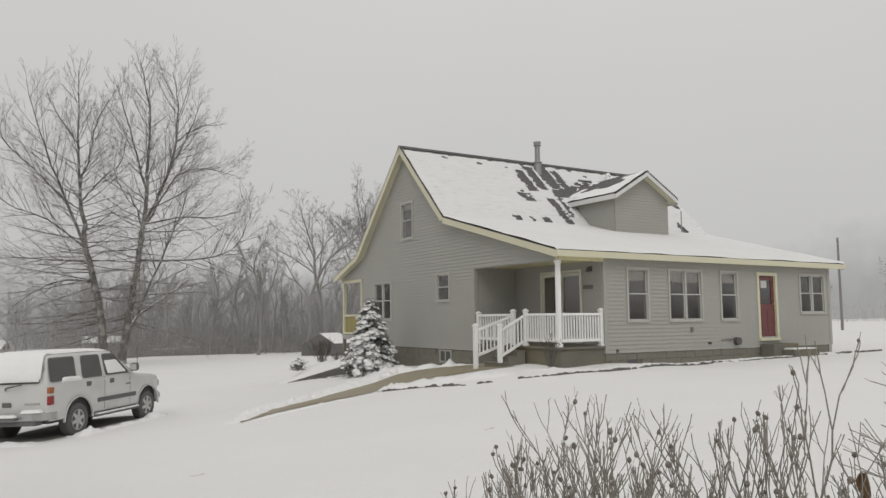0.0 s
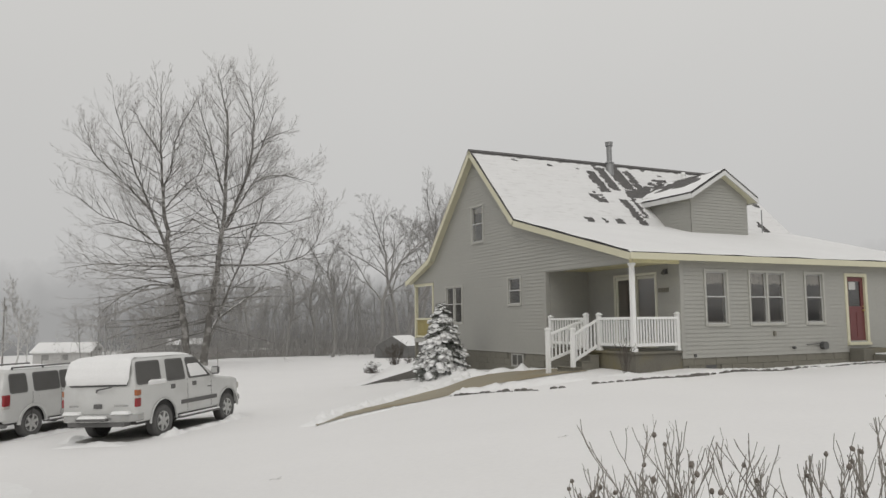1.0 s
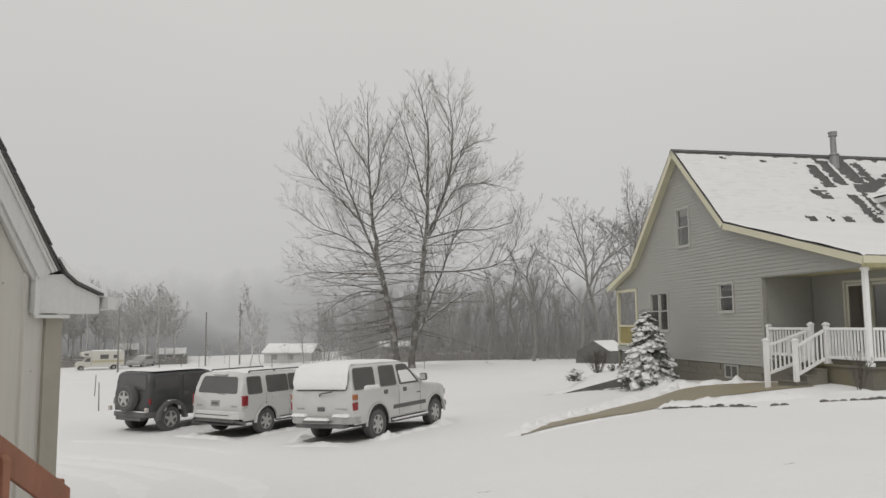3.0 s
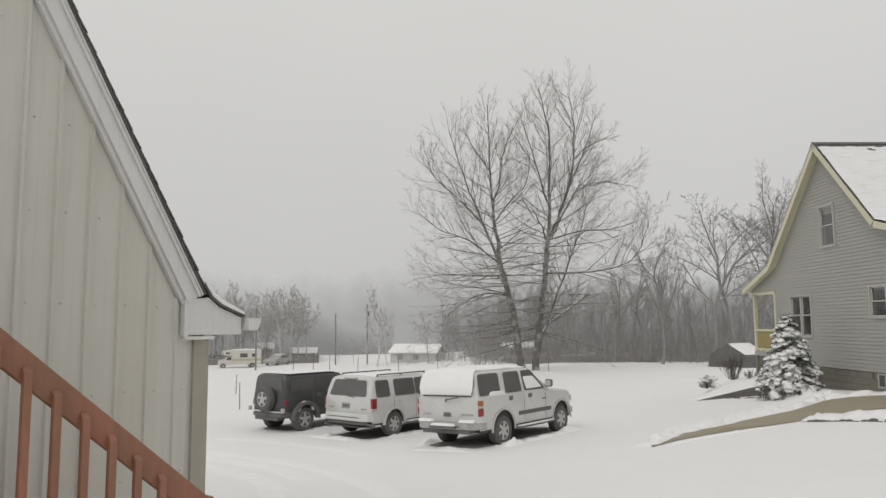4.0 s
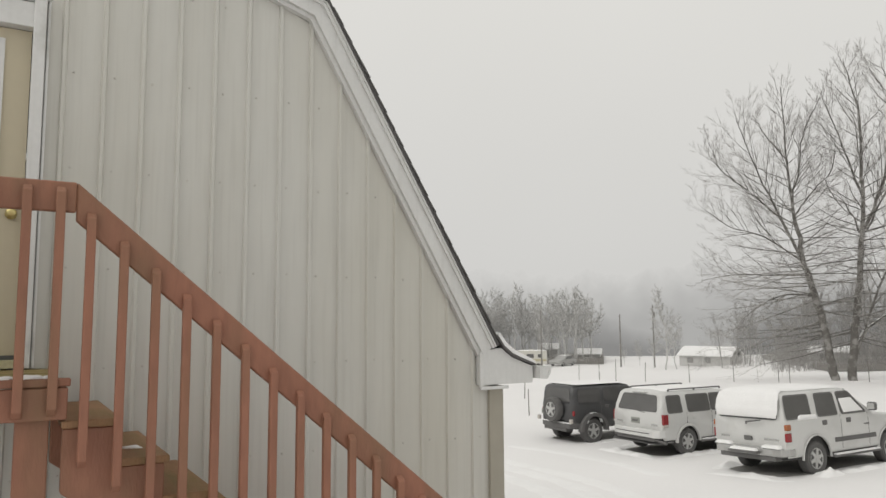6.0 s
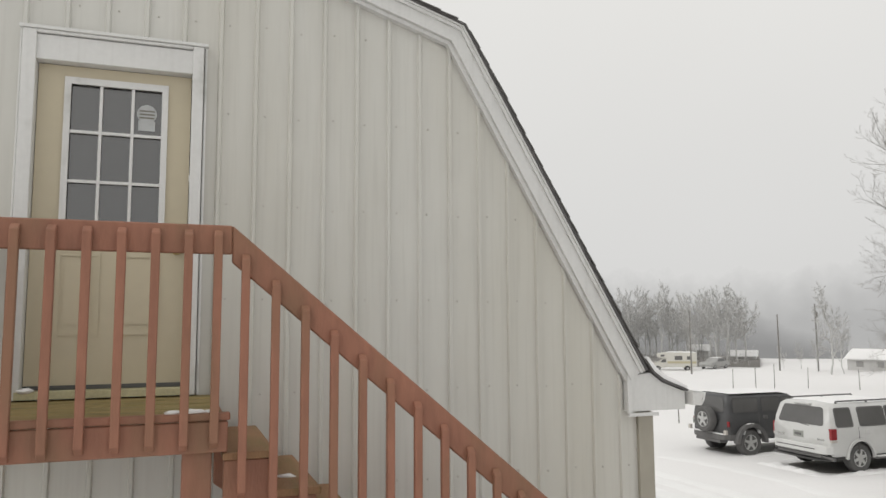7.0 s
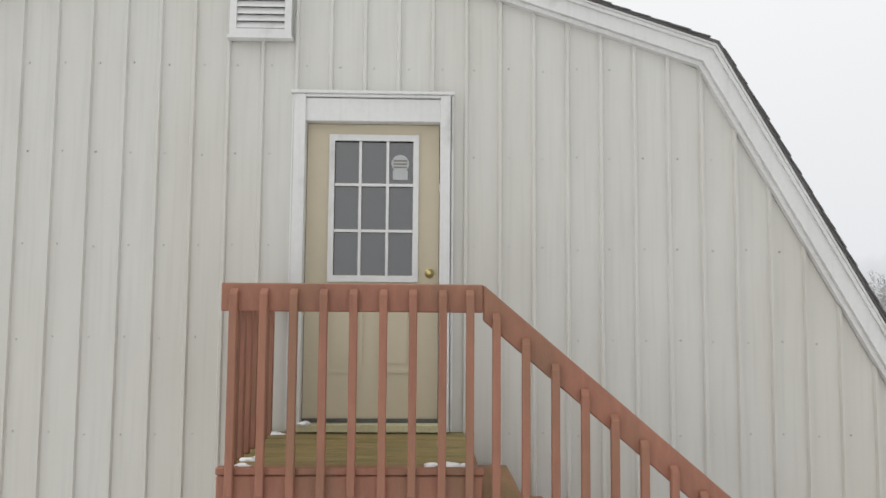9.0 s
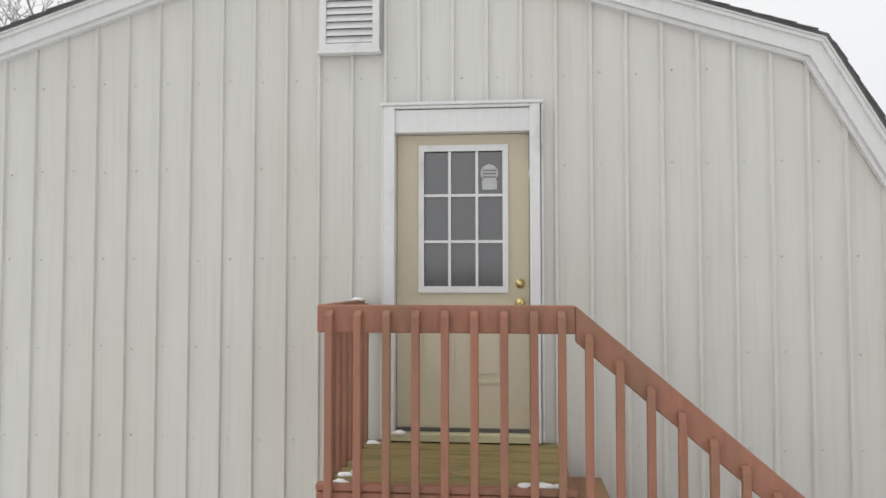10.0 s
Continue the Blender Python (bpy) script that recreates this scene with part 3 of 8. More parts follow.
# corner boards, soffit and fascia
bm = bmesh.new()
box(bm, U1 - 0.1, U1 + 0.03, -0.03, 0.1, 0.66, 3.36)
part("corner_board", bm, SIDING, house)
bm = bmesh.new()
box(bm, 1.585, 1.7, -0.03, 0.06, 0.66, 3.36)
part("corner_board", bm, SIDING, house)
bm = bmesh.new()
box(bm, -0.03, 0.08, 4.04, 4.14, 0.66, 3.2)
part("corner_board", bm, SIDING, house)
bm = bmesh.new()
box(bm, -0.28, U1 + 0.55, -0.28, 0.0, 3.3, 3.34)
part("soffit", bm, TRIM_CREAM, house)
bm = bmesh.new()
box(bm, -0.3, U1 + 0.58, -0.33, -0.29, 3.27, 3.44)
part("fascia", bm, TRIM_CREAM, house)


def slope(bm, a, b, u0, u1, lift0, lift1):
    """A slab along the roof between (w, z) a and b, from lift0 to lift1 above that line."""
    d = Vector((0, b[0] - a[0], b[1] - a[1])).normalized()
    nrm = Vector((0, -d.z, d.y))
    if nrm.z < 0:
        nrm = -nrm
    pa, pb = Vector((u0, a[0], a[1])), Vector((u0, b[0], b[1]))
    prism(bm, [pa + nrm * lift0, pb + nrm * lift0, pb + nrm * lift1, pa + nrm * lift1], (u1 - u0, 0, 0))


R1 = U1 + 0.58
roof = new("roof")
roof.parent = house
for a, b_ in zip(ROOF, ROOF[1:]):
    bm = bmesh.new()
    slope(bm, a, b_, -0.27, R1 - 0.03, -0.11, -0.012)
    part("deck", bm, TRIM_CREAM, roof)
    bm = bmesh.new()
    slope(bm, a, b_, -0.3, R1, -0.011, 0.006)
    part("shingles", bm, SHINGLE, roof, "dark asphalt shingles")
    for u0, u1 in ((-0.3, -0.265), (R1 - 0.035, R1)):
        bm = bmesh.new()
        slope(bm, a, b_, u0, u1, -0.2, -0.012)
        part("rake_board", bm, TRIM_CREAM, roof)
    bm = bmesh.new()
    slope(bm, a, b_, -0.264, -0.0, -0.135, -0.115)
    part("rake_soffit", bm, TRIM_CREAM, roof)
bm = bmesh.new()
slope(bm, (8.43, 7.9165), ROOF[2], -0.31, R1 + 0.01, 0.013, 0.03)
slope(bm, ROOF[2], (8.64, 7.915), -0.31, R1 + 0.01, 0.013, 0.03)
part("ridge_cap", bm, SHINGLE, roof)


def snow_sheet(name, parent, point, nu, ns, depth, material=None):
    """A blanket of snow over a slope. point(i, j) gives the place on the slope and the way up; depth(i, j) its thickness, 0 or less where it is bare."""
    b = bmesh.new()
    vs = {}
    for i in range(nu + 1):
        for j in range(ns + 1):
            t = depth(i / nu, j / ns)
            if t > -0.05:
                p, nrm = point(i / nu, j / ns)
                vs[i, j] = b.verts.new(p + nrm * max(-0.008, t))
    for i in range(nu):
        for j in range(ns):
            q = [(i, j), (i + 1, j), (i + 1, j + 1), (i, j + 1)]
            if all(k in vs for k in q):
                b.faces.new([vs[k] for k in q])
    return part(name, b, material or SNOW_CLUMP, parent, "patchy snow on the shingles", smooth=True)


STREAKS = [(4.75, 0.2, 2.1, 3.5), (5.35, 0.2, 2.3, 3.9), (6.05, 0.3, 1.9, 4.1), (6.65, 0.18, 2.1, 3.7), (5.3, 0.17, 0.0, 1.7), (5.75, 0.1, 0.6, 2.2), (4.15, 0.34, 1.4, 2.0), (2.9, 0.12, 0.0, 0.4), (4.25, 0.14, 0.05, 0.4),
           (12.5, 0.18, 1.9, 2.3), (11.5, 0.12, 0.1, 0.7), (3.6, 0.06, 0.0, 0.3)]
SLOPE_LEN = 4.3


def steep_depth(fu, fs):
    u, s = -0.28 + fu * (R1 + 0.26), fs * SLOPE_LEN
    n1 = noise.noise(Vector((u * 2.2, s * 1.1, 1.7)))
    n2 = noise.noise(Vector((u * 3.2, s * 7.5, 6.1)))
    d = 0.042 + 0.018 * n1
    d -= 0.028 * max(0.0, n2 - 0.02) * sstep(1.5, 4.2, s) * 2.3
    for c, half, s0, s1 in STREAKS:
        k = sstep(half * 1.5, half * 0.5, abs(u - c + 0.16 * n2)) * sstep(s0 - 0.15, s0 + 0.1, s) * sstep(s1 + 0.2, s1 - 0.1, s)
        row = 0.5 + 0.5 * math.sin(s / 0.145 * 2 * math.pi + 1.3 * n1)
        d -= k * (0.036 + 0.045 * row * (0.75 + 0.9 * n2))
    valley = abs((u - 6.2) * 0.42 - (s - 2.05) * 0.75)
    if 6.1 < u < 8.4 and s > 1.9:
        d -= 0.06 * sstep(0.4, 0.1, valley) * (0.7 + 1.6 * n2)
    d -= 0.08 * sstep(3.98, 4.1, s + 0.06 * n1 + 0.05 * n2)
    return d if d > 0.004 else d - 0.06


d1 = Vector((0, ROOF[2][0] - ROOF[1][0], ROOF[2][1] - ROOF[1][1])).normalized()
n1_ = Vector((0, -d1.z, d1.y))
snow_sheet("roof_snow", roof, lambda fu, fs: (Vector((-0.28 + fu * (R1 + 0.26), ROOF[1][0], ROOF[1][1])) + d1 * (fs * SLOPE_LEN) + n1_ * 0.012, n1_), 260, 86, steep_depth, SNOW_ROOF)
d0 = Vector((0, ROOF[1][0] - ROOF[0][0], ROOF[1][1] - ROOF[0][1])).normalized()
n0_ = Vector((0, -d0.z, d0.y))


def low_depth(fu, fs):
    u, s = fu * 13.1, fs * 5.98
    return 0.075 + 0.025 * noise.noise(Vector((u * 0.9, s * 0.9, 2.2))) - 0.06 * (fs < 0.008) - 0.04 * (fu < 0.004)


snow_sheet("porch_roof_snow", roof, lambda fu, fs: (Vector((-0.3 + fu * (R1 + 0.3), ROOF[0][0], ROOF[0][1])) + d0 * (fs * 5.98) + n0_ * 0.012, n0_), 130, 60, low_depth, SNOW_PORCH)
d3 = Vector((0, ROOF[3][0] - ROOF[2][0], ROOF[3][1] - ROOF[2][1])).normalized()
n3_ = Vector((0, -d3.z, d3.y))
snow_sheet("back_roof_snow", roof, lambda fu, fs: (Vector((-0.28 + fu * (R1 + 0.26), ROOF[2][0], ROOF[2][1])) + d3 * (0.1 + fs * 5.2) + n3_ * 0.012, n3_), 60, 24, lambda a, b: 0.05)

# dormer
DU0, DU1, DW, DZ, DP = 6.22, 8.95, 4.2, 6.2, 6.98
DC = (DU0 + DU1) / 2
dormer = new("dormer")
dormer.parent = house
bm = bmesh.new()
prism(bm, [(DU0, DW, 4.55), (DU1, DW, 4.55), (DU1, DW, DZ), (DC, DW, DP - 0.04), (DU0, DW, DZ)], (0, 0.12, 0))
part("face", bm, SIDING, dormer)
bm = bmesh.new()


def dormer_span(z):
    return (DU0, DU1) if z <= DZ else (DU0 + (z - DZ) * (DC - DU0) / (DP - 0.04 - DZ), DU1 - (z - DZ) * (DU1 - DC) / (DP - 0.04 - DZ))


lap_siding(bm, lambda s, z, o: (s, DW - o, z), 4.6, 6.92, dormer_span, [])
part("face_siding", bm, SIDING, dormer)
for u, sg in ((DU0, -1), (DU1, 1)):
    bm = bmesh.new()
    prism(bm, [(u, DW + 0.121, 4.55), (u, 6.8, 6.25), (u, 6.8, 6.3), (u, DW + 0.121, DZ)], (-0.12 * sg, 0, 0))
    part("cheek", bm, SIDING, dormer)
    bm = bmesh.new()
    lap_siding(bm, gable_put(u, sg), 4.6, DZ, lambda z: (DW, 6.75 if z > 6.1 else max(DW + 0.1, 5.47 + (z - 5.0) / 0.985 if z > 5 else (z - 3.52) / 0.27)), [])
    part("cheek_siding", bm, SIDING, dormer)
    bm = bmesh.new()
    e = Vector((u + sg * 0.25, 0, DZ - 0.14))
    r_ = Vector((DC, 0, DP + 0.02))
    for nm, lo, hi, m_, w0, w1 in (("roof_deck", -0.14, -0.02, TRIM_CREAM, DW - 0.3, 7.6), ("shingles", -0.019, 0.015, SHINGLE, DW - 0.33, 7.62)):
        bm = bmesh.new()
        up = Vector((0, 0, 1))
        prism(bm, [Vector((e.x, w0, e.z)) + up * lo, Vector((r_.x, w0, r_.z)) + up * lo, Vector((r_.x, w0, r_.z)) + up * hi, Vector((e.x, w0, e.z)) + up * hi], (0, w1 - w0, 0))
        part(nm, bm, m_, dormer)
    bm = bmesh.new()
    prism(bm, [Vector((e.x, 0, e.z - 0.17)), Vector((r_.x, 0, r_.z - 0.17)), Vector((r_.x, 0, r_.z - 0.02)), Vector((e.x, 0, e.z - 0.02))], (0, 0.035, 0), Matrix.Translation((0, DW - 0.336, 0)))
    part("rake_board", bm, TRIM_WHITE, dormer)
    bm = bmesh.new()
    box(bm, e.x - 0.02, e.x + 0.02, DW - 0.3, 6.9, e.z - 0.17, e.z + 0.0)
    part("fascia", bm, TRIM_WHITE, dormer)
    way = (r_ - e)
    ln = way.length
    way.normalize()
    dn = Vector((-way.z, 0, way.x)) * (1 if way.x > 0 else -1)

    def dormer_depth(fu, fs, sg=sg):
        n2 = noise.noise(Vector((fu * 9, fs * 5, 3.3 + sg)))
        dd = 0.045 + 0.02 * n2 - (0.09 * sstep(0.05, 0.3, fu) * (0.62 + 1.1 * n2) * sstep(0.3, 0.65, fs) if sg < 0 else 0)
        return dd if dd > 0.005 else dd - 0.06

    snow_sheet("roof_snow", dormer, lambda fu, fs, e=e, way=way, dn=dn, ln=ln: (Vector((e.x, DW - 0.32 + fu * 3.9, e.z)) + way * (fs * ln) + Vector((0, 0, 0.016)), dn), 50, 24, dormer_depth)

# stove pipe, vent pipe, mast
bm = bmesh.new()
tube(bm, (5.8, 8.06, 7.3), (5.8, 8.06, 7.95), 0.17, 0.15, 16)
tube(bm, (5.8, 8.06, 7.9), (5.8, 8.06, 8.62), 0.105, 0.105, 16)
tube(bm, (5.8, 8.06, 8.62), (5.8, 8.06, 8.66), 0.15, 0.15, 16)
tube(bm, (5.8, 8.06, 8.66), (5.8, 8.06, 8.78), 0.13, 0.16, 16)
tube(bm, (5.8, 8.06, 7.92), (5.8, 8.06, 7.97), 0.19, 0.16, 16)
part("stove_pipe", bm, GALV, house, "galvanised stove pipe with a cap", smooth=False)
bm = bmesh.new()
tube(bm, (9.52, 7.93, 7.3), (9.52, 7.93, 7.72), 0.07, 0.07, 12)
tube(bm, (9.52, 7.93, 7.72), (9.52, 7.93, 7.82), 0.12, 0.07, 12)
part("vent_pipe", bm, RAIL_WHITE, house)
bm = bmesh.new()
tube(bm, (11.03, 5.35, 4.9), (11.03, 5.35, 5.95), 0.022)
part("mast", bm, GALV, house)

# back porch
bm = bmesh.new()
box(bm, 0.02, 5.0, 12.31, 14.4, 0.83, 1.0)
part("back_porch_floor", bm, SIDING, house)
for x, y in ((0.08, 14.3), (0.08, 12.5), (2.6, 14.3), (5.0, 14.3)):
    bm = bmesh.new()
    box(bm, x - 0.06, x + 0.06, y - 0.06, y + 0.06, 1.0, 3.3)
    part("back_porch_post", bm, TRIM_CREAM, house)
    bm = bmesh.new()
    box(bm, x - 0.06, x + 0.06, y - 0.06, y + 0.06, -0.6, 0.83)
    part("pier", bm, BLOCK, house)
bm = bmesh.new()
box(bm, 0.04, 0.12, 12.56, 14.24, 1.78, 1.86)
part("back_rail", bm, TRIM_CREAM, house)
bm = bmesh.new()
box(bm, 0.04, 0.12, 12.56, 14.24, 1.04, 1.12)
part("back_rail", bm, TRIM_CREAM, house)
bm = bmesh.new()
box(bm, 0.0, 0.14, 12.45, 14.4, 3.2, 3.32)
part("back_beam", bm, TRIM_CREAM, house)
for i in range(13):
    bm = bmesh.new()
    box(bm, 0.06, 0.1, 12.6 + 0.125 * i, 12.66 + 0.125 * i, 1.12, 1.78)
    part("back_rail_board", bm, YELLOW_WOOD, house)

# ---------------------------------------------------------------- shed (gambrel barn with an outside stair)
SX, SC = -5.124, -1.15
BREAK, HALF, PEAK = 2.98, 4.65, 5.665
ZB, ZE = 4.705, 2.0
FOOT = 4.535
shed = thing("barn", "cream ribbed-metal gambrel barn with white trim", "barn")


def barn_top(y):
    a = abs(y - SC)
    if a <= BREAK:
        return PEAK + (ZB - PEAK) * a / BREAK
    return max(1.97, ZB + (ZE - ZB) * (a - BREAK) / (FOOT - BREAK))


DOOR = (-0.86, 0.13, 2.29, 4.34)
bm = bmesh.new()
wall_columns(bm, lambda s, z, o: (SX - 0.025 + o, s, z), 0.14, -0.6, barn_top, SC - HALF, SC + HALF, [DOOR], (SC - BREAK, SC, SC + BREAK))
front = part("wall_front", bm, METAL_WALL, shed)
# ribbed sheets: flats with raised ribs every nine inches, each sheet four ribs wide
RIB = 0.2286
profile = [(0.0, 0.0), (0.009, 0.02), (0.027, 0.02), (0.036, 0.0), (0.12, 0.0008), (0.13, 0.0008)]
first = -2.715 - RIB * 13
sheet, count = None, 0
for k in range(42):
    y0 = first + RIB * k - 0.018
    if sheet is None:
        sheet = bmesh.new()
    edge = profile + [(RIB, 0.0)]
    for (a, ha), (b, hb) in zip(edge, edge[1:]):
        ya, yb = max(y0 + a, SC - HALF + 0.01), min(y0 + b, SC + HALF - 0.01)
        if yb <= ya:
            continue
        spans = [(-0.6, None)]
        if ya > DOOR[0] - 0.02 and yb < DOOR[1] + 0.02:
            spans = [(-0.6, DOOR[2]), (DOOR[3], None)]
        for lo, hi in spans:
            za, zb = (barn_top(ya), barn_top(yb)) if hi is None else (hi, hi)
            v = [sheet.verts.new(q) for q in ((SX - 0.02 + ha, ya, lo), (SX - 0.02 + hb, yb, lo), (SX - 0.02 + hb, yb, zb), (SX - 0.02 + ha, ya, za))]
            sheet.faces.new(v)
    if k % 4 == 3 or k == 41:
        part("metal_sheet", sheet, METAL_WALL, front)
        sheet = None
SCREW = mat("weathered_screw_heads", srgb(184, 181, 174), 0.5, metal=0.1, var=0.2)
bm = bmesh.new()
rng = random.Random(4)
for k in range(42):
    y = first + RIB * k + 0.06
    for r in range(9):
        z = 0.40 + 0.61 * r
        if SC - HALF + 0.05 < y < SC + HALF - 0.05 and z < barn_top(y) - 0.2 and not (DOOR[0] - 0.16 < y < DOOR[1] + 0.16 and z < DOOR[3] + 0.3 and z > 2.1):
            zz, yy = z + rng.uniform(-0.012, 0.012), y + rng.uniform(-0.008, 0.008)
            tube(bm, (SX - 0.022, yy, zz), (SX - 0.016, yy, zz), 0.008, 0.007, 6)
            tube(bm, (SX - 0.016, yy, zz), (SX - 0.009, yy, zz), 0.0045, 0.0045, 6)
ob = part("screws", bm, SCREW, front)
tagged(ob, kind="stuff")
# the other walls and the roof
bm = bmesh.new()
wall_columns(bm, lambda s, z, o: (SX - 9.0 - o, s, z), 0.14, -0.9, barn_top, SC - HALF, SC + HALF, [], (SC - BREAK, SC, SC + BREAK))
part("wall_back", bm, METAL_WALL, shed)
for sg in (-1, 1):
    bm = bmesh.new()
    y = SC + sg * HALF
    box(bm, SX - 8.99, SX - 0.17, min(y, y - sg * 0.12), max(y, y - sg * 0.12), -0.9, ZE + 0.1)
    part("wall_side", bm, METAL_WALL, shed)
    bm = bmesh.new()
    box(bm, SX - 0.03, SX + 0.012, y - 0.13 if sg > 0 else y, y if sg > 0 else y + 0.13, -0.6, ZE)
    box(bm, SX - 0.14, SX - 0.03, y - 0.001 if sg > 0 else y - 0.012, y + 0.012 if sg > 0 else y + 0.001, -0.6, ZE)
    part("corner_trim", bm, CORNER_TAN, shed, "tan metal corner trim")


def rake(pts, off, thick, x0, x1):
    """A board that follows the roofline: pts in the (y, z) plane, pushed outwards from off to off + thick."""
    P = [Vector((0, SC + a, z)) for a, z in pts]
    offs = []
    for i, p in enumerate(P):
        dirs = []
        if i:
            dirs.append((P[i] - P[i - 1]).normalized())
        if i < len(P) - 1:
            dirs.append((P[i + 1] - P[i]).normalized())
        ns = [Vector((0, -d.z, d.y)) for d in dirs]
        nn = sum(ns, Vector()) / len(ns)
        nn = nn / nn.length_squared
        offs.append(nn)
    b = bmesh.new()
    for i in range(len(P) - 1):
        q = [P[i] + offs[i] * off, P[i + 1] + offs[i + 1] * off, P[i + 1] + offs[i + 1] * (off + thick), P[i] + offs[i] * (off + thick)]
        prism(b, [(x0, v.y, v.z) for v in q], (x1 - x0, 0, 0))
    return b


LINE_R = [(0, PEAK), (BREAK, ZB), (4.405, 2.24)]
LINE_L = [(-4.405, 2.24), (-BREAK, ZB), (0, PEAK)]
for line, sg in ((LINE_R, 1), (LINE_L, -1)):
    ext = line
    for nm, off, th, x0, x1, mm in (("rake_channel", 0.0, 0.028, SX - 0.02, SX + 0.03, TRIM_WHITE), ("rake_board", 0.029, 0.108, SX - 0.02, SX + 0.06, TRIM_WHITE),
                                    ("rake_lip", 0.122, 0.022, SX + 0.061, SX + 0.08, TRIM_WHITE), ("drip_edge", 0.145, 0.014, SX - 0.1, SX + 0.09, TRIM_WHITE)):
        part(nm, rake(ext, off, th, x0, x1), mm, shed)
    part("roof_shingles", rake(ext, 0.16, 0.016, SX - 9.1, SX + 0.1), SHINGLE, shed, "dark asphalt shingles")
# ragged ends of the shingle courses along the rake
bm = bmesh.new()
box(bm, 0, 0.05, 0, 0.15, 0, 0.01)
tab_me = finish(bm, "shingle", SHINGLE, 0.003)
tabs = new("shingle_edge")
tabs.parent = shed
rng = random.Random(8)
for (a, za), (b, zb) in (((BREAK, ZB), (4.39, 2.28)), ((BREAK, ZB), (0, PEAK)), ((-BREAK, ZB), (0, PEAK)), ((-BREAK, ZB), (-4.39, 2.28))):
    d = Vector((0, b - a, zb - za))
    ln = d.length
    d.normalize()
    nrm = Vector((0, -d.z, d.y))
    if nrm.z < 0:
        nrm = -nrm
    up = -d if d.z < 0 else d
    rot = Matrix(((1, 0, 0, 0), (0, up.y, nrm.y, 0), (0, up.z, nrm.z, 0), (0, 0, 0, 1)))
    n = int(ln / 0.14)
    for i in range(n):
        p = Vector((SX + 0.06 + rng.uniform(0, 0.012), SC + a, za)) + d * (0.14 * i + (0.14 if d.z < 0 else 0)) + nrm * 0.175
        same_part("shingle", tab_me, tabs, Matrix.Translation(p) @ rot @ Matrix.Rotation(radians(-1.8 - rng.random() * 1.2), 4, "X"))
# kicked-out eaves with their boxed ends, gutters and downspouts
for sg in (1, -1):
    def P(a, z, sg=sg):
        return (0, SC + sg * a, z)
    bm = bmesh.new()
    pts = [P(4.41, 2.015), P(4.92, 2.015), P(4.92, 2.148), P(4.8, 2.193), P(4.71, 2.228), P(4.61, 2.3), P(4.41, 2.28)]
    prism(bm, [(SX - 0.02, p[1], p[2]) for p in pts], (0.07, 0, 0))
    part("eave_box", bm, TRIM_WHITE, shed)
    bm = bmesh.new()
    prism(bm, [(SX + 0.051, *P(a, z)[1:]) for a, z in ((4.395, 2.005), (4.43, 2.005), (4.43, 2.2), (4.395, 2.27))], (0.02, 0, 0))
    prism(bm, [(SX + 0.051, *P(a, z)[1:]) for a, z in ((4.40, 1.98), (4.66, 1.98), (4.66, 2.004), (4.40, 2.004))], (0.025, 0, 0))
    part("eave_trim", bm, TRIM_WHITE, shed)
    bm = bmesh.new()
    pts = [P(4.55, 2.4), P(4.62, 2.3), P(4.71, 2.235), P(4.8, 2.2), P(4.935, 2.152), P(4.94, 2.167), P(4.805, 2.216), P(4.716, 2.252), P(4.632, 2.312), P(4.563, 2.408)]
    prism(bm, [(SX - 9.1, p[1], p[2]) for p in pts], (9.175, 0, 0))
    part("eave_shingles", bm, SHINGLE, shed)
    bm = bmesh.new()
    pts = [P(4.567, 2.41), P(4.636, 2.315), P(4.718, 2.255), P(4.807, 2.219), P(4.935, 2.172), P(4.937, 2.192), P(4.82, 2.247), P(4.735, 2.284), P(4.66, 2.337), P(4.585, 2.425)]
    prism(bm, [(SX - 9.0, p[1], p[2]) for p in pts], (9.07, 0, 0))
    part("eave_snow", bm, SNOW_CLUMP, shed)
    bm = bmesh.new()
    box(bm, SX - 9.0, SX - 0.021, min(P(4.66, 0)[1], P(4.91, 0)[1]), max(P(4.66, 0)[1], P(4.91, 0)[1]), 2.016, 2.04)
    part("eave_soffit", bm, TRIM_WHITE, shed)
    bm = bmesh.new()
    g = [P(4.943, 2.05), P(5.02, 2.045), P(5.05, 2.085), P(5.065, 2.145), P(5.05, 2.145), P(5.035, 2.09), P(5.012, 2.058), P(4.955, 2.062), P(4.955, 2.145), P(4.943, 2.145)]
    prism(bm, [(SX - 9.0, p[1], p[2]) for p in g], (9.12, 0, 0))
    prism(bm, [(SX + 0.115, *P(a, z)[1:]) for a, z in ((4.955, 2.062), (5.012, 2.058), (5.046, 2.14), (4.955, 2.14))], (0.004, 0, 0))
    part("gutter", bm, TRIM_WHITE, shed)
# barn roof snow, thin and ragged towards the rake
for (a, za), (b, zb), sg in (((0, PEAK), (BREAK, ZB), 1), ((0, PEAK), (-BREAK, ZB), -1)):
    d = Vector((0, b - a, zb - za))
    ln = d.length
    d.normalize()
    nrm = Vector((0, -d.z, d.y)) * sg

    def barn_depth(fu, fs):
        n1 = noise.noise(Vector((fu * 30, fs * 11, 5)))
        dd = 0.04 + 0.02 * n1 - 0.06 * sstep(0.965, 0.99, fu + 0.012 * n1)
        return dd if dd > 0.004 else dd - 0.06
    snow_sheet("barn_roof_snow", shed, lambda fu, fs, a=a, za=za, d=d, ln=ln, nrm=nrm: (Vector((SX - 9.0 + fu * 9.12, SC + a, za)) + d * (fs * ln) + nrm * 0.183, nrm), 110, 36, barn_depth)

